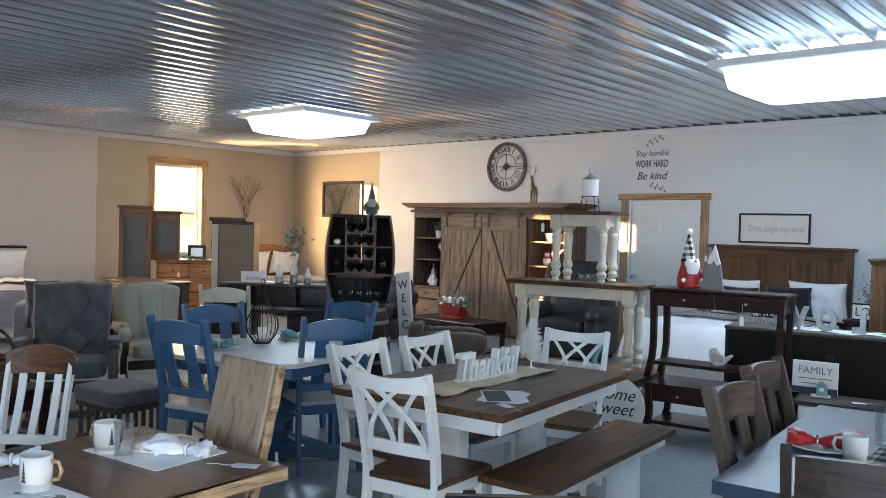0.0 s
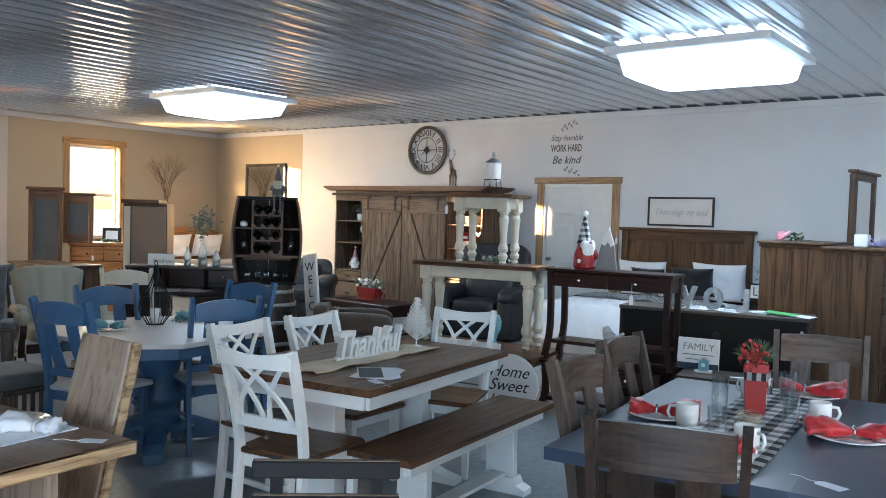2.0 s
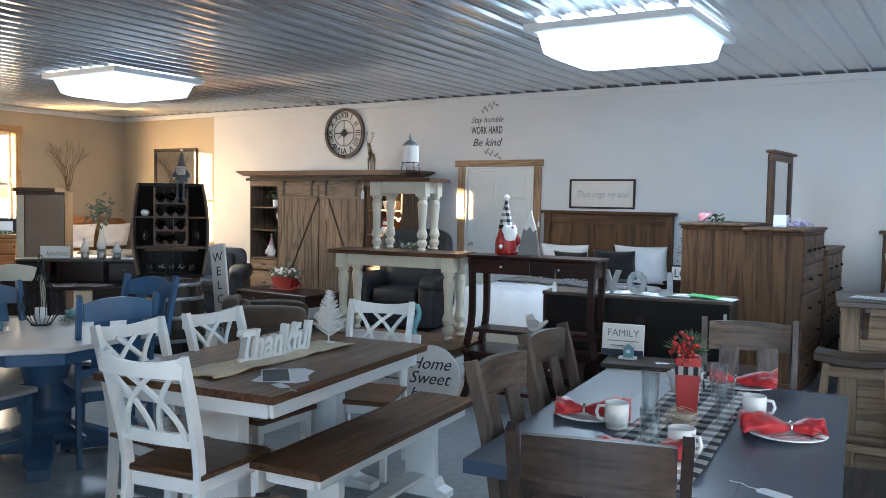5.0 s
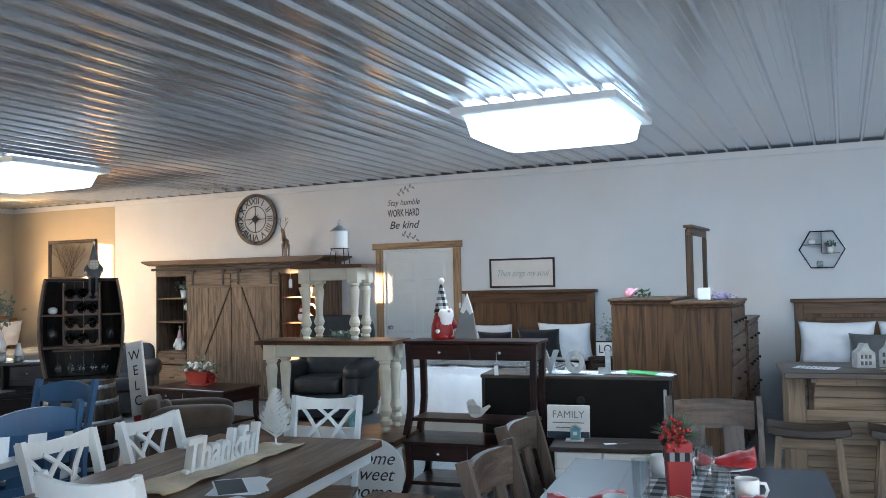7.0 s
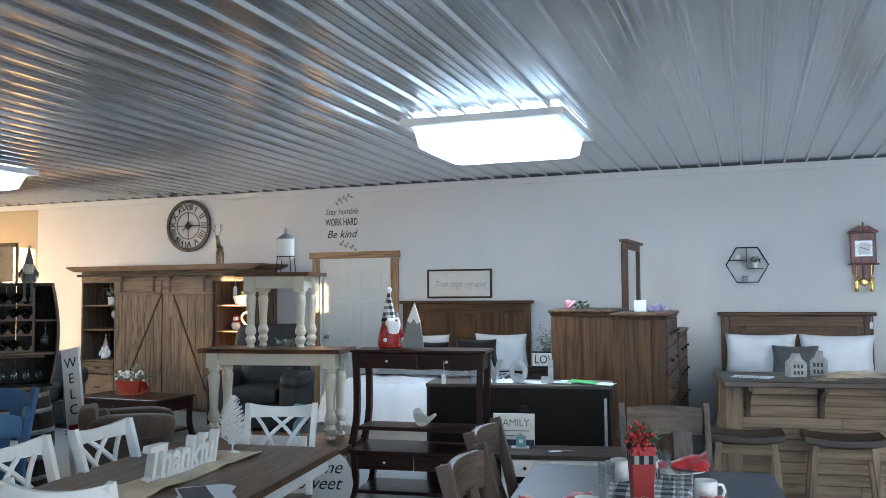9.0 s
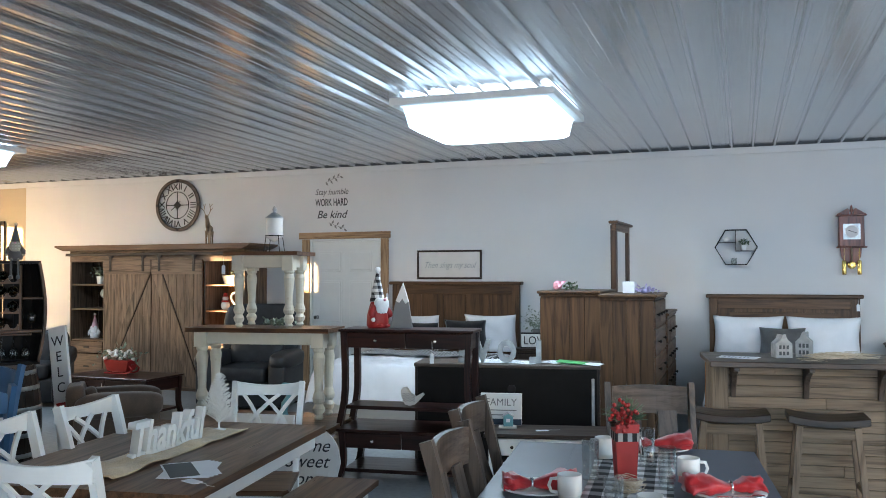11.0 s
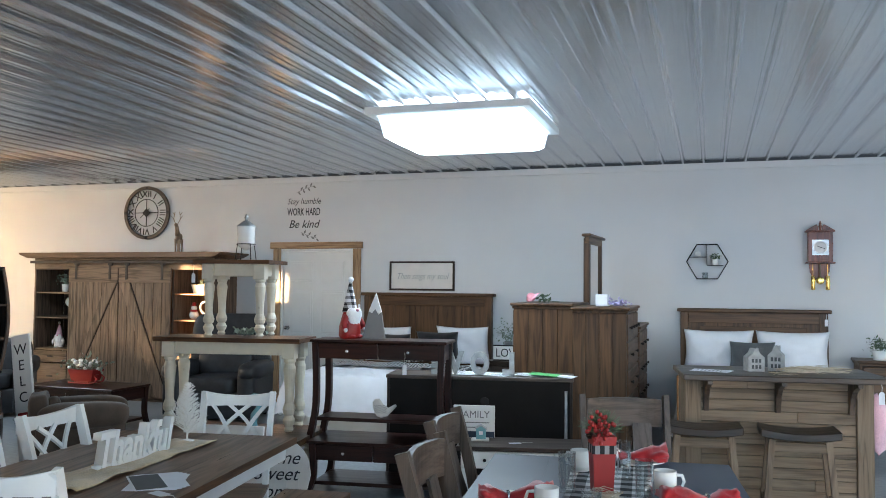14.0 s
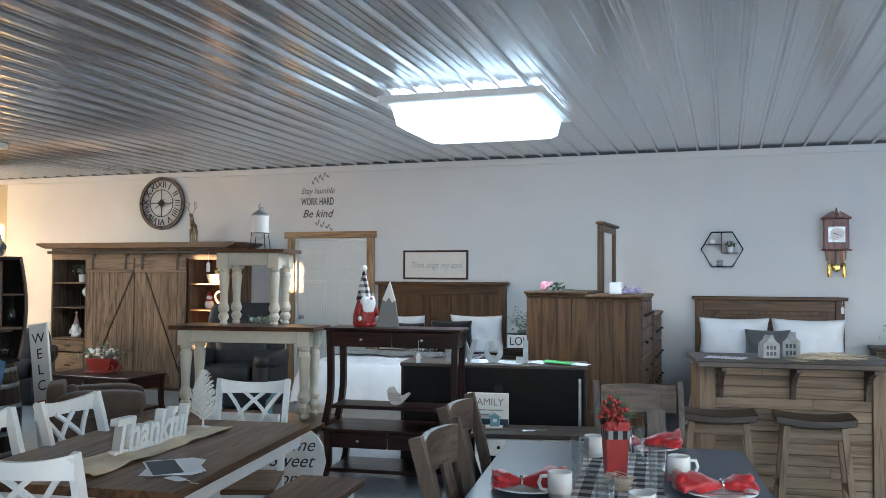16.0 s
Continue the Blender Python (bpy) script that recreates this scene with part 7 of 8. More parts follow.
def water_tower():
    t = thing("water_tower_ornament", -3.13, 4.42, 1.77, 12, "white metal water tower ornament on iron legs", "ornament")
    part("tank", lathe(bmesh.new(), [(0.01, 0.085), (0.070, 0.125), (0.072, 0.13), (0.072, 0.27), (0.074, 0.275), (0.070, 0.285)], 24), M["ceramic"], t, "", True)
    part("roof", lathe(bmesh.new(), [(0.078, 0.280), (0.075, 0.288), (0.028, 0.325), (0.012, 0.332), (0.010, 0.345), (0.020, 0.350), (0.012, 0.375), (0.002, 0.385)], 24), M["zinc"], t, "grey metal roof", True)
    for i in range(4):
        a = radians(45 + 90 * i)
        part("leg", tube(bmesh.new(), [(0.095 * math.cos(a), 0.095 * math.sin(a), 0), (0.074 * math.cos(a), 0.074 * math.sin(a), 0.14)], 0.004, 6), M["iron"], t)
    part("ring", tube(bmesh.new(), [(0.076 * math.cos(2 * math.pi * i / 20), 0.076 * math.sin(2 * math.pi * i / 20), 0.135) for i in range(20)], 0.004, 5, True), M["iron"], t)


water_tower()
hanging_tag(-3.46, 4.18, 1.76, 9, 0.10)
rnd_ = random.Random(12)
bm_ = leaves(bmesh.new(), (0, 0, 0.035), (0.06, 0.03, 0.014), 70, 0.05, rnd_, 0.6)
o_ = tagged(part("eucalyptus_sprig", bm_, M["sage"], None), "grey-green eucalyptus sprig under the end table", "plant")
o_.matrix_basis = pose(-3.12, 4.40, 1.155)
for v in o_.data.vertices:
    v.co.z = max(0.002, v.co.z)

t_ = thing("bird_ornament", -1.88, 4.40, 0.559, 0, "pale carved wooden bird", "ornament")
part("body", prism(bmesh.new(), [(-0.09, 0.07), (-0.095, 0.115), (-0.075, 0.14), (-0.045, 0.142), (-0.015, 0.10), (0.03, 0.075), (0.085, 0.105), (0.098, 0.092), (0.055, 0.045), (0.02, 0.012), (-0.02, 0.0), (-0.06, 0.01)], "xz", -0.018, 0.018, 0.006), M["bluetop"], t_)
bm_ = bmesh.new()
for i in range(5):
    tube(bm_, [(-0.075 + 0.10 * u / 8, -0.0185, 0.040 + 0.013 * i + 0.006 * math.sin(u * 2.2)) for u in range(9)], 0.0022, 5)
part("carved_lines", bm_, M["grey_paint"], t_)

t_ = thing("seahorse_ornament", -2.74, 3.98, 0.42, 10, "pale teal seahorse ornament standing on the coffee table", "ornament")
pts_ = [(0.00, 0.0), (0.035, 0.012), (0.030, 0.045), (-0.005, 0.06), (-0.03, 0.10), (-0.02, 0.16), (0.012, 0.21), (0.020, 0.26), (0.0, 0.30), (-0.03, 0.305), (-0.075, 0.285)]
part("figure", tube(bmesh.new(), [(p, 0, q + 0.012) for p, q in pts_], [0.008, 0.011, 0.014, 0.018, 0.026, 0.032, 0.026, 0.020, 0.026, 0.020, 0.007], 10), M["teal"], t_, "", True)

# ---- leaning signs ----
t_ = thing("round_sign", -2.38, 3.60, 0, 12, "round white plank sign with black script", "sign")
for i in range(6):
    a, b = -0.25 + i * 0.0834, -0.25 + (i + 1) * 0.0834
    f = lambda q: math.sqrt(max(0, 0.0625 - q * q))
    n_pts = [(a + (b - a) * k / 4, 0.25 - f(a + (b - a) * k / 4)) for k in range(5)] + [(b - (b - a) * k / 4, 0.25 + f(b - (b - a) * k / 4)) for k in range(5)]
    n_pts = [p for j, p in enumerate(n_pts) if j == 0 or (abs(p[0] - n_pts[j - 1][0]) + abs(p[1] - n_pts[j - 1][1])) > 1e-4]
    bm_ = prism(bmesh.new(), [(p + (0.0008 if j < 5 and p == a else 0), q) for j, (p, q) in enumerate(n_pts)], "xz", -0.008, 0.008)
    part("plank", bm_, M["bluetop"], t_)
for tx, tz, sz in (("Home", 0.36, 0.13), ("Sweet", 0.25, 0.13), ("home", 0.13, 0.13)):
    lettering("lettering", tx, sz, M["ink"], t_, Matrix.Translation((0.0, -0.0095, tz)) @ FRONT, 0.001, "black script lettering", None, 0.35)
t_.matrix_basis = pose(-2.38, 3.60, 0.004, -9, 0, 12)
t_ = thing("leaning_sign", -2.86, 3.66, 0.003, 8, "white rectangular sign with faint print leaning on a table", "sign")
part("board", bx(-0.31, 0.31, -0.012, 0.012, 0, 0.55), M["white"], t_)
for i, w in enumerate((0.22, 0.26, 0.18, 0.24, 0.20)):
    part("print_line", bx(-w, w, -0.0138, -0.0125, 0.46 - i * 0.085 - 0.012, 0.46 - i * 0.085, bev=0), M["grey_paint"], t_)
t_.matrix_basis = pose(-2.86, 3.66, 0.003, -8, 0, 8)
t_ = thing("welcome_sign", -4.78, 3.82, 0.0, 30, "tall white plank sign with dark upright letters", "sign")
part("board", bx(-0.085, 0.085, -0.012, 0.012, 0, 1.17), M["white"], t_)
for i, ch in enumerate("WELCOME"):
    if ch == "O":
        part("truck_print", bx(-0.06, 0.06, -0.0145, -0.0125, 1.02 - i * 0.124 - 0.02, 1.02 - i * 0.124 + 0.04, bev=0.0005), M["red"], t_, "faded red picture")
    else:
        lettering("letter", ch, 0.115, M["ink"], t_, Matrix.Translation((0, -0.0132, 1.05 - i * 0.124)) @ FRONT, 0.0008, "dark letter")
t_.matrix_basis = pose(-4.42, 3.54, 0.020, -5, -11, 4)
gnome(-4.90, 3.44, 1.697, 44, 0.30, M["grey_cloth"], M["grey_cloth"], M["beige_cloth"], "grey knitted gnome sitting on the barrel", True)
o_ = tagged(part("white_pumpkin", cushion(bmesh.new(), 0, 0, 0, 0.075, 0.075, 0.06, 0.95, 0.1, 20, 10), M["ceramic"], None, "", True), "small white ceramic pumpkin in the barrel", "ornament")
on_bar(o_, -0.30, 0.05, 1.432)

# ---- on the television console and low console ----
CON = pose(-1.30, 5.10, 0.851, 0, 0, 9)
for ch, cx, tilt, hh in (("E", -0.36, 0, 0.13), ("V", -0.20, 0, 0.175), ("O", 0.0, 0, 0.175), ("L", 0.24, 0, 0.175)):
    t_ = thing("zinc_letter", 0, 0, 0, 0, "galvanised metal letter standing on the console", "letter", "metal letters")
    lettering("letter", ch, hh * 1.32, M["zinc"], t_, Matrix.Translation((0, 0, hh * 0.5)) @ Matrix.Rotation(radians(180), 4, "Z") @ FRONT, 0.025, "", None, 0.0, 0.014)
    t_.matrix_basis = CON @ pose(cx, -0.10, 0, 0, 0, 0) @ Matrix.Diagonal((0.78, 1, 1, 1))
for px, py, rz in ((-0.15, 0.02, 12), (0.12, -0.03, 80), (0.42, 0.0, 70)):
    q_ = CON @ Vector((px, py, 0))
    paper_stack(q_.x, q_.y, q_.z, rz, "loose paper sheets lying on the console", 2)
o_ = tagged(part("green_folder", prism(bmesh.new(), [(-0.16, -0.10), (0.15, -0.13), (0.17, 0.06), (-0.14, 0.11)], "xy", 0.010, 0.013), M["green_paper"], None), "bright green paper folder on the console", "folder")
o_.matrix_basis = CON @ pose(0.56, -0.06, 0.0, 0, 4, 0)
o_ = tagged(part("leaflet", prism(bmesh.new(), [(-0.06, -0.09), (0.07, -0.08), (0.06, 0.10), (-0.07, 0.09)], "xy", 0.002, 0.0032), M["paper"], None), "pale leaflet over the console's edge", "papers")
o_.matrix_basis = CON @ pose(0.70, -0.12, 0.002, 0, 3, -20)

t_ = thing("family_sign", -1.16, 4.36, 0.456, 10, "white board sign reading FAMILY with a navy foot", "sign")
part("board", bx(-0.155, 0.155, -0.008, 0.008, 0, 0.235), M["white"], t_)
part("band", bx(-0.153, 0.153, -0.0095, -0.0085, 0.002, 0.045, bev=0), M["navy"], t_, "navy painted band")
lettering("lettering", "FAMILY", 0.075, M["grey_paint"], t_, Matrix.Translation((0, -0.0088, 0.165)) @ FRONT, 0.0006, "dark capital letters", 0.23)
for i, w in enumerate((0.115, 0.09)):
    part("print_line", bx(-w, w, -0.0095, -0.0085, 0.105 - i * 0.035, 0.112 - i * 0.035, bev=0), M["grey_paint"], t_)
t_.matrix_basis = pose(-1.16, 4.38, 0.457, -6, 0, 10)
t_ = thing("toy_house", -1.08, 4.29, 0.456, 14, "tiny blue wooden beach hut ornament", "ornament")
part("hut", prism(bmesh.new(), [(-0.035, 0.014), (0.035, 0.014), (0.035, 0.085), (0.0, 0.105), (-0.035, 0.085)], "xz", -0.03, 0.03, 0.002), M["teal"], t_)
part("roof", prism(bmesh.new(), [(-0.043, 0.082), (0.0, 0.1065), (0.043, 0.082), (0.043, 0.088), (0.0, 0.114), (-0.043, 0.088)], "xz", -0.035, 0.035), M["zinc"], t_)
part("window", bx(-0.014, 0.014, -0.032, -0.0305, 0.045, 0.07, bev=0), M["paper"], t_)
part("stand", bx(-0.07, 0.06, -0.05, 0.045, 0, 0.0135), M["bluetop"], t_)
price_tag(-0.82, 4.26, 0.456, 30)

# ---- on the chests and nightstands ----
def rose(x, y, z, rz):
    t = thing("artificial_rose", x, y, z, rz, "pink artificial rose lying on the chest", "flower")
    bm = bmesh.new()
    for k in range(16):
        a, r = k * 2.4, 0.012 + 0.0028 * k
        cols = []
        for i in range(6):
            b = a + (i - 2.5) * 0.30
            cols.append([bm.verts.new((r * (0.6 + 0.25 * j) * math.cos(b) - 0.05 + 0.03 * j, r * (0.6 + 0.25 * j) * math.sin(b), 0.05 + 0.0 * k + r * (0.6 + 0.25 * j) * math.sin(b + 1.57) * 0.9)) for j in range(3)])
        for p, q in zip(cols, cols[1:]):
            for j in range(2):
                bm.faces.new((p[j], q[j], q[j + 1], p[j + 1]))
    cushion(bm, -0.03, 0, 0.05, 0.085, 0.09, 0.09, 0.9, 0.3, 16, 10)
    part("bloom", bm, M["pink"], t, "", True)
    part("stem", tube(bmesh.new(), [(0.0, 0, 0.045), (0.10, 0.01, 0.02), (0.30, 0.02, 0.006)], 0.003, 6), M["leaf"], t)
    part("foliage", leaves(bmesh.new(), (0.10, 0, 0.05), (0.03, 0.025, 0.025), 26, 0.05, random.Random(3), 0.6), M["leaf"], t)


rose(-1.10, 6.30, 1.426, 10)
o_ = tagged(part("white_box", bx(-0.06, 0.06, -0.03, 0.03, 0, 0.11), M["paper"], None), "small white box on the chest", "box")
o_.matrix_basis = pose(-0.46, 6.40, 1.4005, 0, 0, -12)
o_ = tagged(part("lilac_flowers", cushion(leaves(bmesh.new(), (0, 0, 0.035), (0.05, 0.03, 0.014), 80, 0.035, random.Random(8), 0.8), 0, 0, 0.02, 0.10, 0.06, 0.035, 0.8, 0.3, 14, 8), M["lilac"], None), "lilac artificial blossom on the chest", "flower")
o_.matrix_basis = pose(-0.31, 6.38, 1.4005)
for v in o_.data.vertices:
    v.co.z = max(0.001, v.co.z)


def potted_plant(x, y, z, r, h, spread, label, material, pot=None, n=130, size=0.035):
    t = thing("potted_plant", x, y, z, 0, label, "plant")
    part("pot", lathe(bmesh.new(), [(r * 0.8, 0), (r * 0.82, 0.004), (r, h), (r * 0.92, h), (r * 0.85, h * 0.8), (0.002, h * 0.8)], 22), pot or M["ceramic"], t, "", True)
    rnd = random.Random(int(abs(x * 100)))
    bm = bmesh.new()
    for _ in range(14):
        a = rnd.uniform(0, 6.28)
        tube(bm, [(0, 0, h * 0.8), (spread * 0.5 * math.cos(a), spread * 0.5 * math.sin(a), h + spread * 0.6), (spread * math.cos(a), spread * math.sin(a), h + spread * rnd.uniform(0.5, 1.1))], 0.0018, 4)
    leaves(bm, (0, 0, h + spread * 0.6), (spread * 0.5, spread * 0.5, spread * 0.38), n, size, rnd, 0.55)
    part("foliage", bm, material, t)


potted_plant(2.22, 8.15, 0.84, 0.09, 0.10, 0.11, "green leafy plant in a white bowl", M["leaf"], None, 170)
potted_plant(-1.80, 8.22, 0.70, 0.05, 0.22, 0.16, "grey-green sprigs in a tall vase", M["sage"], M["grey_paint"], 150)
t_ = thing("love_sign", -1.77, 8.06, 0.701, 6, "small white sign reading LOVE in a dark frame", "sign")
part("board", bx(-0.17, 0.17, -0.012, 0.012, 0, 0.17), M["white"], t_)
part("edge_top", bx(-0.175, 0.175, -0.014, 0.014, 0.171, 0.187), M["black"], t_)
part("edge_bottom", bx(-0.175, 0.175, -0.020, -0.0125, 0.0, 0.016), M["black"], t_)
lettering("lettering", "LOVE", 0.14, M["ink"], t_, Matrix.Translation((0, -0.0125, 0.09)) @ FRONT, 0.0008, "dark serif capitals", 0.28)

# ---- on the island ----
IZ = 1.0455


def paper_house(x, y, rz, w, d, h, label):
    t = thing("lantern_house", x, y, IZ, rz, label, "ornament", "house lanterns")
    part("house_body", prism(bmesh.new(), [(-w / 2, 0), (w / 2, 0), (w / 2, h * 0.62), (w * 0.22, h * 0.80), (w * 0.10, h), (-w * 0.10, h), (-w * 0.22, h * 0.80), (-w / 2, h * 0.62)], "xz", -d / 2, d / 2, 0.002), M["weathered"], t)
    for i in range(3):
        for j in range(2):
            part("window", bx(-w * 0.30 + i * w * 0.22, -w * 0.30 + i * w * 0.22 + w * 0.14, -d / 2 - 0.0015, -d / 2 - 0.0003, h * (0.12 + 0.27 * j), h * (0.28 + 0.27 * j), bev=0), M["slate"], t)
    part("chimney", bx(w * 0.14, w * 0.26, -0.012, 0.012, h * 0.75, h * 1.02), M["weathered"], t)


paper_house(0.78, 4.12, 18, 0.105, 0.09, 0.145, "small white wooden house ornament")
paper_house(0.92, 4.20, -8, 0.10, 0.09, 0.16, "small white wooden house ornament with chimney")
rnd_ = random.Random(21)
bm_ = bmesh.new()
for _ in range(70):
    y0 = rnd_.uniform(-0.05, 0.05)
    p = Vector((rnd_.uniform(-0.12, 0.04), y0, rnd_.uniform(0.004, 0.03)))
    d = Vector((rnd_.uniform(0.10, 0.34), rnd_.uniform(-0.05, 0.05), rnd_.uniform(-0.012, 0.02)))
    q = p + d
    q.z = max(0.003, q.z)
    m_ = (p + q) / 2 + Vector((0, rnd_.uniform(-0.02, 0.02), 0.012))
    tube(bm_, [p, m_, q], [0.0022, 0.0018, 0.0008], 4)
for _ in range(30):
    p = Vector((rnd_.uniform(-0.16, -0.02), rnd_.uniform(-0.06, 0.0), 0.006))
    tube(bm_, [p, p + Vector((rnd_.uniform(-0.05, 0.05), -0.08, 0.006)), p + Vector((rnd_.uniform(-0.06, 0.06), -0.15, 0.0))], 0.0012, 4)
o_ = tagged(part("dried_spray", bm_, M["straw"], None), "spray of dried pale grass on the island", "decoration")
o_.matrix_basis = pose(1.02, 4.06, IZ, 0, 0, 8)
paper_stack(0.52, 4.02, IZ, 80, "printed leaflet on the island", 2, True, 0.15, 0.24)
hanging_tag(1.475, 3.88, 1.02, 8, 0.05)
pillow("pink_blanket", 1.505, 4.40, 0.72, 0.24, 0.15, 0.40, 0, 98, M["pinkcloth"], "pink fleece hung on the end of the island", "blanket")

# ---- on the far wall ----
def wall_text():
    t = thing("wall_decal", -4.705, YN - 0.001, 0, 0, "dark vinyl wall lettering with leafy sprigs", "decal")
    f = lambda z: Matrix.Translation((0, -0.002, z)) @ FRONT
    lettering("line", "Stay humble", 0.115, M["ink"], t, f(2.705), 0.0006, "", 0.50, 0.3)
    lettering("line", "WORK HARD", 0.14, M["ink"], t, f(2.560), 0.0006, "", 0.49, 0.0, 0.002)
    lettering("line", "Be kind", 0.15, M["ink"], t, f(2.395), 0.0006, "", 0.46, 0.3, 0.001)
    rnd = random.Random(5)
    for cx, z, s in ((0.02, 2.88, 1), (0.08, 2.24, -1)):
        bm = bmesh.new()
        tube(bm, [(cx - 0.12, -0.003, z - 0.05 * s), (cx, -0.003, z), (cx + 0.12, -0.003, z + 0.03 * s)], 0.003, 4)
        for i in range(7):
            u = -0.11 + i * 0.036
            a = rnd.uniform(0.5, 1.1) * (1 if i % 2 else -1)
            p = Vector((cx + u, -0.003, z + 0.35 * u * s))
            d, e = Vector((math.cos(a), 0, math.sin(a))), Vector((-math.sin(a), 0, math.cos(a)))
            bm.faces.new([bm.verts.new(p + d * q + e * r) for q, r in ((0, 0), (0.03, 0.014), (0.065, 0), (0.03, -0.014))])
        part("sprig", bm, M["grey_paint"], t, "grey leaf sprig")


wall_text()


def roman_clock():
    t = thing("wall_clock", -7.19, YN - 0.03, 2.595, 0, "large round open-frame clock with roman numerals", "clock")
    R = 0.375
    bm = bmesh.new()
    ring = [(R * math.cos(2 * math.pi * i / 48), 0, R * math.sin(2 * math.pi * i / 48)) for i in range(49)]
    strap(bm, [(x * 0.965, 0, z * 0.965) for x, _, z in ring], 0.03, 0.042, (0, 1, 0))
    part("outer_ring", bm, M["chairgrey_x"], t, "grey-brown wooden ring")
    for rr, r in ((R * 0.90, 0.006), (R * 0.52, 0.006)):
        part("iron_ring", tube(bmesh.new(), [(rr * math.cos(2 * math.pi * i / 48), -0.012, rr * math.sin(2 * math.pi * i / 48)) for i in range(48)], r, 6, True), M["iron"], t)
    for i, num in enumerate(("XII", "I", "II", "III", "IIII", "V", "VI", "VII", "VIII", "IX", "X", "XI")):
        a = radians(90 - 30 * i)
        m = Matrix.Translation((R * 0.71 * math.cos(a), -0.012, R * 0.71 * math.sin(a))) @ FRONT @ Matrix.Rotation(a - math.pi / 2, 4, "Z")
        lettering("numeral", num, 0.135, M["iron"], t, m, 0.003, "", None, 0.0, 0.0)
    for a in (0, 90, 180, 270):
        c, s = math.cos(radians(a)), math.sin(radians(a))
        part("spoke", tube(bmesh.new(), [(c * 0.03, -0.012, s * 0.03), (c * R * 0.52, -0.012, s * R * 0.52)], 0.006, 6), M["iron"], t)
        part("clamp", bx(c * R * 0.955 - 0.02, c * R * 0.955 + 0.02, -0.020, -0.0155, s * R * 0.955 - 0.02, s * R * 0.955 + 0.02), M["iron"], t)
    part("hub", prism(bmesh.new(), [(0.065, 0), (0, 0.065), (-0.065, 0), (0, -0.065)], "xz", -0.022, -0.006, 0.003), M["iron"], t)
    part("hour_hand", strap(bmesh.new(), [(0, -0.026, 0), (-0.10, -0.026, -0.075)], 0.012, 0.003, (0, 0, 1)), M["iron"], t)
    part("minute_hand", strap(bmesh.new(), [(0, -0.028, 0), (0.06, -0.028, 0.06)], 0.010, 0.003, (0, 0, 1)), M["iron"], t)


roman_clock()
t_ = thing("framed_sign", -3.005, YN - 0.002, 1.52, 0, "framed white canvas with faint grey script", "picture")
part("canvas", bx(-0.415, 0.415, -0.016, 0.0, 0.022, 0.352, bev=0), M["bluetop"], t_)
for a in ((-0.44, 0.44, 0.0, 0.024), (-0.44, 0.44, 0.350, 0.374)):
    part("frame_rail", bx(a[0], a[1], -0.030, 0.0, a[2], a[3]), M["dark_x"], t_)
for s in (-1, 1):
    part("frame_stile", bx(s * 0.4275 - 0.0125, s * 0.4275 + 0.0125, -0.029, 0.0, 0.0242, 0.3498), M["dark_z"], t_)
lettering("lettering", "Then sings my soul", 0.115, M["weathered"], t_, Matrix.Translation((0, -0.0168, 0.18)) @ FRONT, 0.0006, "thin grey script", 0.70, 0.45)


def hex_shelf():
    t = thing("hexagon_shelf", 0.485, YN - 0.002, 1.885, 0, "black wire hexagon wall shelf with small ornaments", "shelf")
    R = 0.228
    pts = [(R * math.cos(radians(60 * i)), R * math.sin(radians(60 * i))) for i in range(6)]
    for d, nm in ((-0.004, "rear_frame"), (-0.10, "front_frame")):
        part(nm, tube(bmesh.new(), [(x, d, z) for x, z in pts], 0.006, 6, True), M["black"], t)
    for i, (x, z) in enumerate(pts):
        part("spacer", tube(bmesh.new(), [(x, -0.004, z), (x, -0.10, z)], 0.004, 6), M["black"], t)
    part("shelf", bx(-0.198, -0.005, -0.10, -0.004, 0.050, 0.056), M["black"], t)
    part("shelf", bx(-0.005, 0.178, -0.10, -0.004, -0.046, -0.040), M["black"], t)
    part("divider", bx(-0.006, 0.0, -0.10, -0.004, -0.040, 0.196), M["black"], t)
    part("floor", bx(-0.114, 0.114, -0.10, -0.004, -0.201, -0.195), M["black"], t)


hex_shelf()
potted_plant(0.57, YN - 0.055, 1.846, 0.036, 0.065, 0.055, "tiny plant in a white pot on the wall shelf", M["leaf"], None, 50, 0.03)
o_ = tagged(part("glass_votive", lathe(bmesh.new(), [(0.033, 0), (0.036, 0.07), (0.033, 0.07), (0.030, 0.006), (0.001, 0.005)], 18), M["glass"], None, "", True), "clear glass votive on the wall shelf", "glass")
o_.matrix_basis = pose(0.46, YN - 0.055, 1.691)
o_ = tagged(part("ceramic_bird", cushion(bmesh.new(), 0, 0, 0.032, 0.075, 0.05, 0.064, 0.9, 0.3, 16, 10), M["ceramic"], None, "", True), "small white ceramic ornament on the wall shelf", "ornament")
o_.matrix_basis = pose(0.385, YN - 0.055, 1.942)


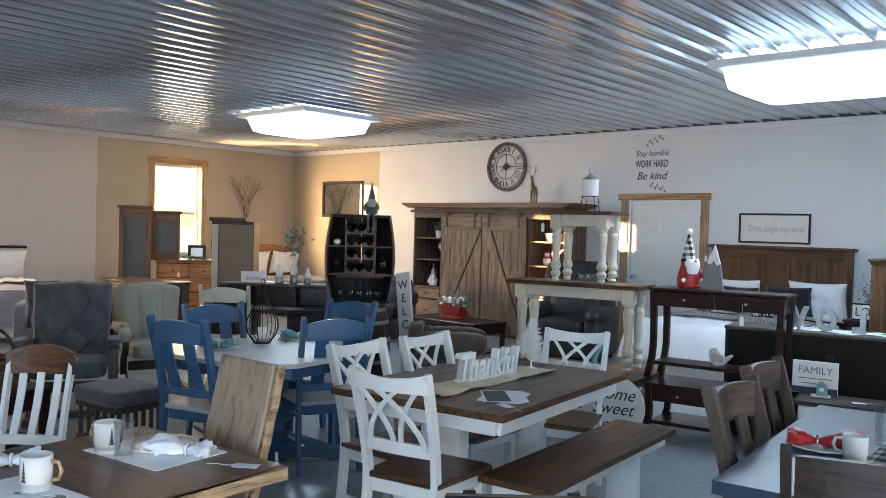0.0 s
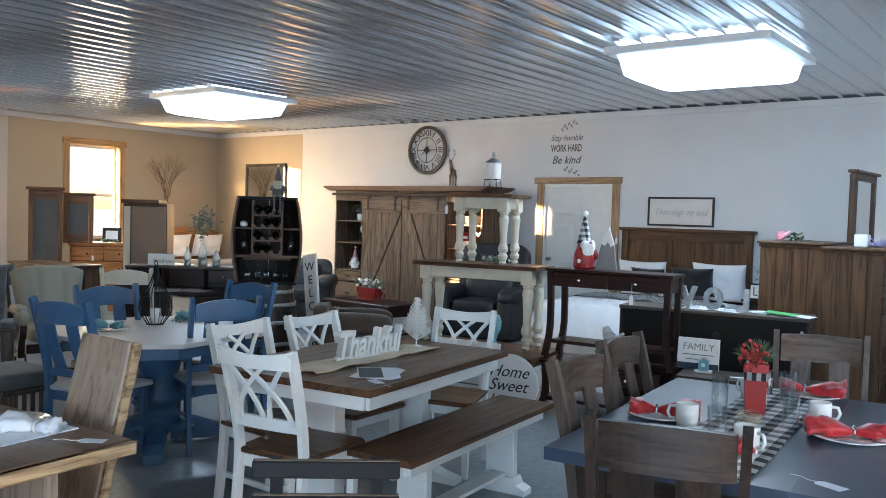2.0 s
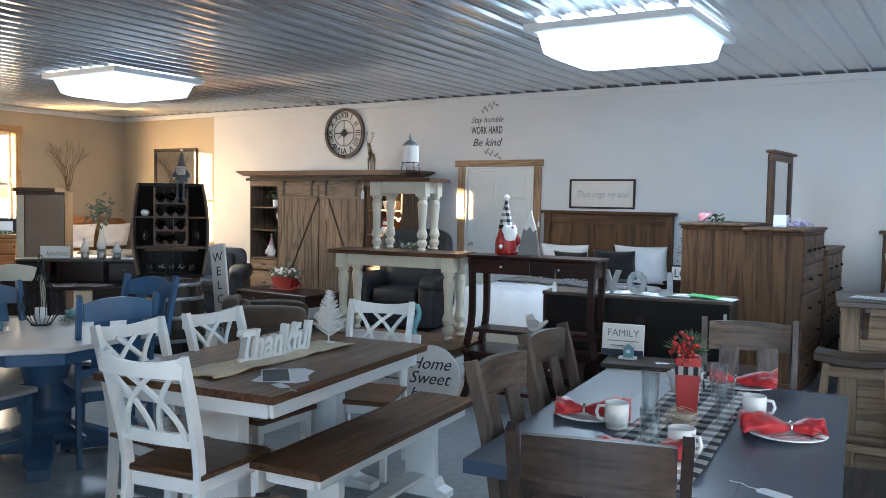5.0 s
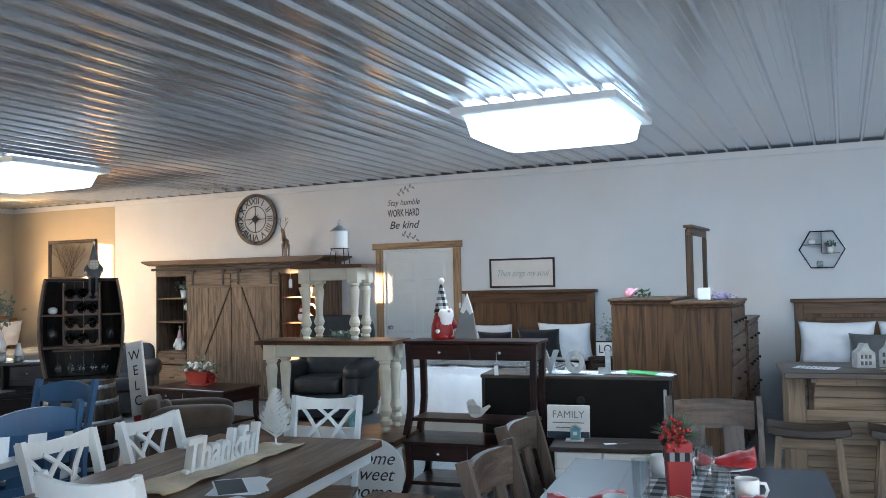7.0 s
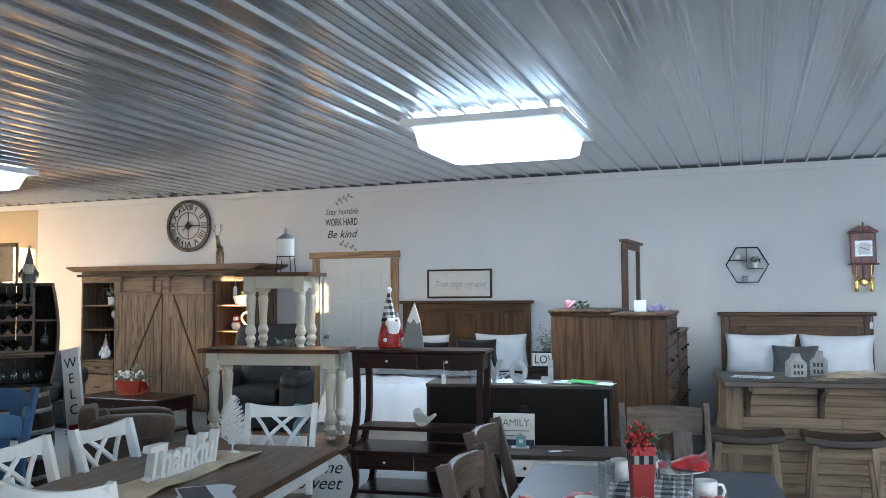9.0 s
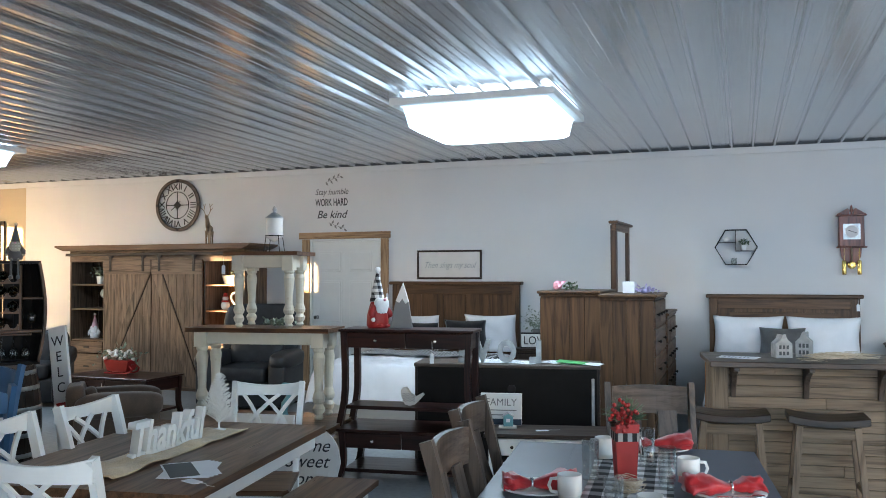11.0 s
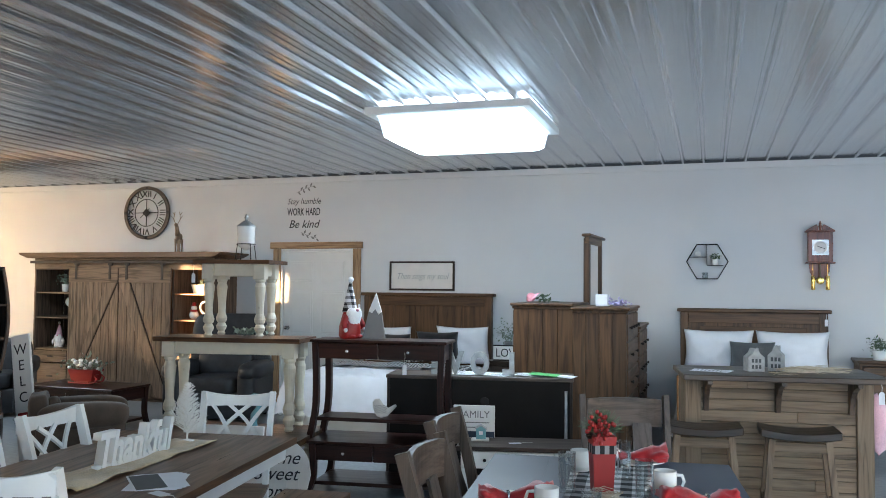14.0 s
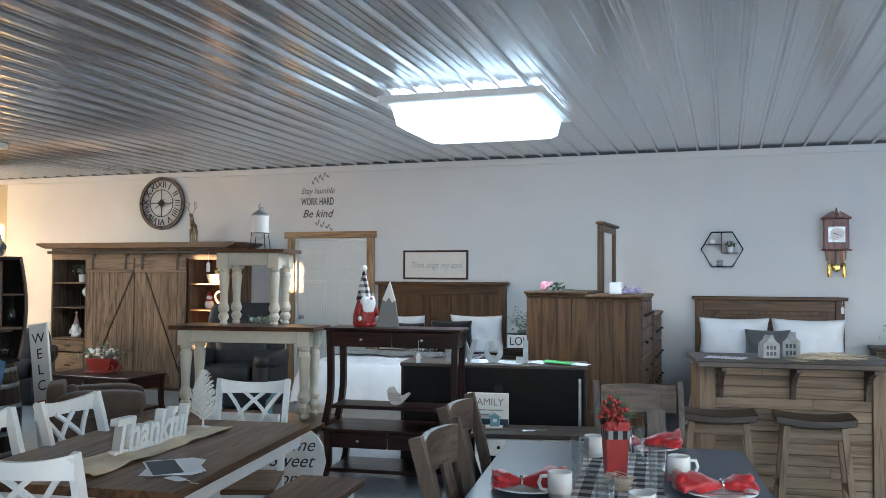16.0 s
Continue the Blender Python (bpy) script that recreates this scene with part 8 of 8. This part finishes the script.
def pendulum_clock():
    t = thing("pendulum_clock", 1.677, YN - 0.002, 1.55, 0, "carved red-brown pendulum wall clock with brass weights", "clock")
    w = M["espresso_z"]
    w2 = M["mahogany"]
    part("case", bx(-0.125, 0.125, -0.115, 0.0, 0.33, 0.66), w2, t)
    part("back_board", prism(bmesh.new(), [(-0.11, 0.329), (0.11, 0.329), (0.10, 0.22), (0.055, 0.13), (-0.055, 0.13), (-0.10, 0.22)], "xz", -0.02, 0.0, 0.003), w2, t)
    part("shelf_moulding", bx(-0.150, 0.150, -0.130, 0.0, 0.312, 0.329, bev=0.005), w2, t)
    part("cornice", bx(-0.150, 0.150, -0.130, 0.0, 0.661, 0.680, bev=0.005), w2, t)
    for s in (-1, 1):
        part("pediment", prism(bmesh.new(), [(s * 0.145, 0.681), (s * 0.02, 0.681), (s * 0.02, 0.72), (s * 0.035, 0.745), (s * 0.05, 0.74)], "xz", -0.12, -0.09, 0.003), w2, t)
    part("finial", lathe(bmesh.new(), [(0.012, 0.681), (0.010, 0.70), (0.020, 0.72), (0.010, 0.745), (0.014, 0.755), (0.003, 0.785)], 12, 0, -0.105, 0), w2, t, "", True)
    part("dial", bx(-0.085, 0.085, -0.1185, -0.1155, 0.405, 0.575, bev=0), M["zinc"], t, "square metal dial")
    part("dial_ring", lathe(bmesh.new(), [(0.068, 0), (0.070, 0.002), (0.055, 0.003), (0.054, 0.001)], 28), M["bluetop"], t).matrix_basis = pose(0, -0.1186, 0.49, 90, 0, 0)
    part("hand", strap(bmesh.new(), [(0, -0.124, 0.49), (0.045, -0.124, 0.475)], 0.006, 0.002, (0, 0, 1)), M["ink"], t)
    part("hand", strap(bmesh.new(), [(0, -0.125, 0.49), (-0.035, -0.125, 0.505)], 0.007, 0.002, (0, 0, 1)), M["ink"], t)
    for s in (-1, 1):
        part("weight", lathe(bmesh.new(), [(0.020, 0.02), (0.022, 0.026), (0.022, 0.17), (0.018, 0.176), (0.004, 0.18)], 16, s * 0.075, -0.07, 0), M["brass"], t, "brass weight", True)
        part("chain", tube(bmesh.new(), [(s * 0.075, -0.07, 0.18), (s * 0.075, -0.07, 0.312)], 0.003, 5), M["brass"], t)
    part("pendulum_rod", bx(-0.010, 0.010, -0.062, -0.055, 0.13, 0.312), M["tanwood_z"], t)
    part("pendulum_bob", cushion(bmesh.new(), 0, -0.06, 0.125, 0.085, 0.022, 0.085, 1.0, 0, 20, 10), M["brass"], t, "brass bob", True)


M["mahogany"] = wood("mahogany", (0.17, 0.048, 0.030), (0.075, 0.020, 0.013), 2, 0.3)
pendulum_clock()


def framed_mirror():
    t = thing("wall_mirror", -11.067, YN - 0.002, 1.76, 0, "wide wall mirror in a dark frame", "mirror")
    W, H = 1.13, 0.68
    part("mirror_glass", bx(-W / 2 + 0.05, W / 2 - 0.05, -0.016, -0.004, 0.05, H - 0.05, bev=0), M["mirror"], t)
    for z in (0, H - 0.06):
        part("frame_rail", bx(-W / 2, W / 2, -0.035, 0.0, z, z + 0.06, bev=0.006), M["dark_x"], t)
    for s in (-1, 1):
        part("frame_stile", bx(s * (W / 2 - 0.03) - 0.03, s * (W / 2 - 0.03) + 0.03, -0.034, 0.0, 0.0605, H - 0.0605, bev=0.006), M["dark_z"], t)


framed_mirror()


def branch_decor():
    t = thing("branch_decor", XW + 0.03, 7.33, 1.66, 90, "bare twig bundle hung on the tan wall", "decoration")
    rnd = random.Random(14)
    bm = bmesh.new()

    def grow(p, d, L, r, lev):
        q = p + d * L
        m = p + d * L * 0.5 + Vector((rnd.gauss(0, 0.015), 0, rnd.gauss(0, 0.01)))
        tube(bm, [p, m, q], [r, r * 0.85, r * 0.65], 5)
        if lev:
            for _ in range(2):
                e = (d + Vector((rnd.gauss(0, 0.45), rnd.gauss(0, 0.05), rnd.uniform(-0.1, 0.3)))).normalized()
                grow(q, e, L * rnd.uniform(0.55, 0.8), r * 0.65, lev - 1)

    for i in range(7):
        a = -0.5 + i / 6
        grow(Vector((0.03 * a, -0.02, 0.0)), Vector((0.55 * a, 0, 1)).normalized(), 0.34, 0.008, 3)
    part("twigs", bm, M["twig"], t)
    part("tie", tube(bmesh.new(), [(0.03 * math.cos(2 * math.pi * i / 12), -0.02 + 0.022 * math.sin(2 * math.pi * i / 12), 0.05) for i in range(12)], 0.008, 5, True), M["burlap"], t)


branch_decor()

# ---- in and on the entertainment cabinet, and in front of it ----
def deer():
    t = thing("deer_ornament", -6.42, 8.15, 2.001, 20, "twig-wrapped standing deer ornament", "ornament")
    m = M["twig"]
    part("body", cushion(bmesh.new(), 0, 0, 0.22, 0.075, 0.17, 0.10, 0.8, 0.25, 16, 10), m, t, "", True)
    part("neck", tube(bmesh.new(), [(0, -0.06, 0.24), (0, -0.10, 0.31), (0, -0.115, 0.36)], [0.035, 0.028, 0.024], 10), m, t, "", True)
    part("head", cushion(bmesh.new(), 0, -0.14, 0.375, 0.045, 0.09, 0.05, 0.9, 0.15, 12, 8), m, t, "", True)
    for sx in (-1, 1):
        for sy in (-1, 1):
            part("leg", tube(bmesh.new(), [(sx * 0.026, sy * 0.06, 0), (sx * 0.026, sy * 0.062, 0.10), (sx * 0.026, sy * 0.055, 0.19)], [0.011, 0.013, 0.020], 8), m, t)
        part("antler", tube(tube(tube(bmesh.new(), [(sx * 0.015, -0.12, 0.39), (sx * 0.045, -0.11, 0.46), (sx * 0.030, -0.10, 0.56)], 0.005, 5), [(sx * 0.045, -0.11, 0.46), (sx * 0.08, -0.13, 0.50)], 0.004, 5), [(sx * 0.038, -0.105, 0.51), (sx * 0.065, -0.09, 0.555)], 0.004, 5), m, t)


deer()
potted_plant(-8.27, 8.12, 1.451, 0.055, 0.11, 0.10, "grey-green plant in a white crock", M["sage"], None, 110, 0.045)
t_ = thing("desk_globe", -8.17, 8.12, 1.101, 0, "pale blue globe on a dark stand", "globe")
part("sphere", cushion(bmesh.new(), 0, 0, 0.21, 0.15, 0.15, 0.15, 1.0, 0, 22, 14), paint("globe_blue", (0.42, 0.52, 0.56), 0.4, 0.25, scale=14), t_, "", True)
part("stand", lathe(bmesh.new(), [(0.05, 0), (0.05, 0.012), (0.014, 0.03), (0.010, 0.08), (0.022, 0.10), (0.010, 0.13), (0.012, 0.137)], 16), M["black"], t_, "", True)
gnome(-8.38, 8.14, 0.661, 20, 0.36, M["pinkcloth"], M["white_fur"], M["white_fur"], "pale furry gnome with a dusky pink hat")
t_ = thing("snowman_ornament", -6.13, 8.12, 1.101, 0, "white snowman ornament with a red scarf", "ornament")
part("body", cushion(bmesh.new(), 0, 0, 0.06, 0.13, 0.11, 0.125, 0.95, 0.02, 18, 10), M["ceramic"], t_, "", True)
part("head", cushion(bmesh.new(), 0, 0, 0.155, 0.085, 0.08, 0.08, 1.0, 0, 16, 10), M["ceramic"], t_, "", True)
part("hat", lathe(bmesh.new(), [(0.045, 0.182), (0.045, 0.188), (0.028, 0.19), (0.026, 0.225), (0.005, 0.23)], 16), M["red"], t_, "", True)
part("scarf", tube(bmesh.new(), [(0.045 * math.cos(2 * math.pi * i / 14), 0.042 * math.sin(2 * math.pi * i / 14), 0.118) for i in range(14)], 0.014, 7, True), M["red"], t_, "red scarf", True)
t_ = thing("heart_ornament", -5.90, 8.12, 1.101, 0, "open white heart ornament", "ornament")
part("heart", tube(bmesh.new(), [(0.0085 * 16 * math.sin(a) ** 3, 0, 0.135 + 0.0085 * (13 * math.cos(a) - 5 * math.cos(2 * a) - 2 * math.cos(3 * a) - math.cos(4 * a))) for a in [2 * math.pi * (i + 0.5) / 36 for i in range(36)]], 0.017, 8, True), M["ceramic"], t_, "", True)
t_ = thing("white_basket", -6.02, 8.12, 1.451, 0, "small white wooden box with greenery", "box")
part("box", taper(bmesh.new(), (-0.09, 0.09, -0.05, 0.05), (-0.12, 0.12, -0.07, 0.07), 0, 0.12), M["cream"], t_)
part("greenery", leaves(bmesh.new(), (0.04, 0, 0.15), (0.05, 0.03, 0.025), 60, 0.04, random.Random(2), 0.6), M["sage"], t_)


def sled():
    t = thing("sleigh_planter", -6.10, 6.05, 0.461, 0, "red wooden sleigh filled with white blooms and greenery", "planter")
    part("box", taper(bmesh.new(), (-0.13, 0.13, -0.07, 0.07), (-0.17, 0.17, -0.09, 0.09), 0.035, 0.16), M["red"], t)
    for s in (-1, 1):
        part("runner", tube(bmesh.new(), [(-0.18, s * 0.06, 0.012), (0.12, s * 0.06, 0.012), (0.18, s * 0.06, 0.03), (0.20, s * 0.06, 0.07), (0.17, s * 0.06, 0.09)], 0.010, 7), M["red"], t)
        for x in (-0.09, 0.09):
            part("strut", tube(bmesh.new(), [(x, s * 0.06, 0.012), (x, s * 0.06, 0.04)], 0.008, 6), M["red"], t)
    rnd = random.Random(3)
    part("greenery", leaves(bmesh.new(), (0, 0, 0.21), (0.13, 0.06, 0.05), 150, 0.06, rnd, 0.45), M["sage"], t, "grey-green sprigs")
    bm = bmesh.new()
    for _ in range(22):
        c = Vector((rnd.gauss(0, 0.09), rnd.gauss(-0.02, 0.04), 0.23 + rnd.gauss(0, 0.03)))
        cushion(bm, *c, 0.05, 0.05, 0.04, 1.0, 0.4, 8, 6)
    part("bloom_cluster", bm, M["ceramic"], t, "white blossoms", True)


sled()
hanging_tag(-6.05, 5.69, 0.40, -2, 0.10)

# ---- bedroom corner details ----
t_ = thing("picture_frame", -10.36, 4.98, 1.021, 55, "photo frame with a dark carved border", "picture frame")
part("frame", prism(bmesh.new(), [(-0.13, 0), (0.13, 0), (0.13, 0.22), (-0.13, 0.22)], "xz", -0.012, 0.012, 0.004), M["iron"], t_)
part("picture", bx(-0.085, 0.085, -0.0145, -0.0125, 0.045, 0.175, bev=0), M["paper"], t_)
t_.matrix_basis = pose(-10.36, 4.98, 1.024, -12, 0, 55)
bm_ = leaves(bmesh.new(), (0, 0, 0.03), (0.12, 0.04, 0.015), 70, 0.05, random.Random(6), 0.5)
for v in bm_.verts:
    v.co.z = max(0.002, v.co.z)
o_ = tagged(part("greenery_sprig", bm_, M["sage"], None), "silvery greenery at the photo frame's foot", "plant")
o_.matrix_basis = pose(-10.30, 4.86, 1.021)
DESK = pose(-6.02, 3.18, 0.981, 0, 0, 42)
for vx, r, h, nm in ((0.02, 0.038, 0.19, 0), (0.17, 0.042, 0.27, 1), (0.31, 0.040, 0.16, 0)):
    t_ = thing("ceramic_bottle", 0, 0, 0, 0, "white and grey ceramic bottle vase on the desk", "vase", "bottle vases")
    part("bottle", lathe(bmesh.new(), [(r * 0.9, 0.0), (r, 0.01), (r, h * 0.32)], 20), M["zinc"], t_, "grey patterned foot", True)
    part("upper", lathe(bmesh.new(), [(r, h * 0.322), (r, h * 0.55), (r * 0.5, h * 0.78), (r * 0.42, h * 0.96), (r * 0.5, h)], 20), M["ceramic"], t_, "", True)
    if nm:
        bm_ = bmesh.new()
        rnd_ = random.Random(31)
        for _ in range(9):
            a = rnd_.uniform(0, 6.28)
            tube(bm_, [(0, 0, h), (0.05 * math.cos(a), 0.05 * math.sin(a), h + 0.13), (0.10 * math.cos(a), 0.10 * math.sin(a), h + 0.24)], 0.002, 4)
        leaves(bm_, (0, 0, h + 0.17), (0.06, 0.06, 0.07), 130, 0.05, rnd_, 0.6)
        part("sprigs", bm_, M["sage"], t_, "grey-green sprigs")
    t_.matrix_basis = DESK @ pose(vx, 0.16, 0)
t_ = thing("script_sign", 0, 0, 0, 0, "small white box sign with dark script", "sign")
part("block", bx(-0.13, 0.13, -0.018, 0.018, 0, 0.115), M["ceramic"], t_)
lettering("lettering", "kindness", 0.065, M["grey_paint"], t_, Matrix.Translation((0.02, -0.0185, 0.045)) @ FRONT, 0.0006, "dark script", 0.20, 0.3)
t_.matrix_basis = DESK @ pose(-0.24, 0.15, 0)
for kx, ky, kr in ((-0.10, -0.12, 10), (0.16, -0.10, 60)):
    paper_stack(*(pose(-6.02, 3.18, 0.7505, 0, 0, 42) @ Vector((kx, ky, 0))), 42 + kr, "loose leaflets on the desk", 2)
t_ = thing("wicker_basket", -5.05, 0.20, 0.44, 20, "brown wicker basket with a hoop handle", "basket")
bm_ = bmesh.new()
for i in range(12):
    z = 0.012 + i * 0.017
    r = 0.13 + 0.035 * math.sin(i / 12 * 2.2)
    tube(bm_, [(r * math.cos(2 * math.pi * j / 24) * 1.15, r * math.sin(2 * math.pi * j / 24), z + 0.004 * (-1) ** (i + j)) for j in range(24)], 0.010, 5, True)
lathe(bm_, [(0.14, 0.004), (0.14, 0.010)], 20)
part("weave", bm_, M["rustic_x"], t_, "", True)
part("handle", tube(bmesh.new(), [(0.17 * math.cos(radians(a)), 0, 0.19 + 0.20 * math.sin(radians(a))) for a in range(0, 181, 15)], 0.011, 7), M["rustic_z"], t_, "", True)
espresso_table("side_table", 0.50, 0.50, 0.44, -5.05, 0.20, 0, 20, "low dark side table under a wicker basket", "table", 1)
hanging_tag(-3.79, 8.30, 1.40, 0, 0.06)
hanging_tag(1.72, 8.33, 1.31, 0, 0.06)
hanging_tag(-10.42, 4.72, 0.93, 48, 0.10)
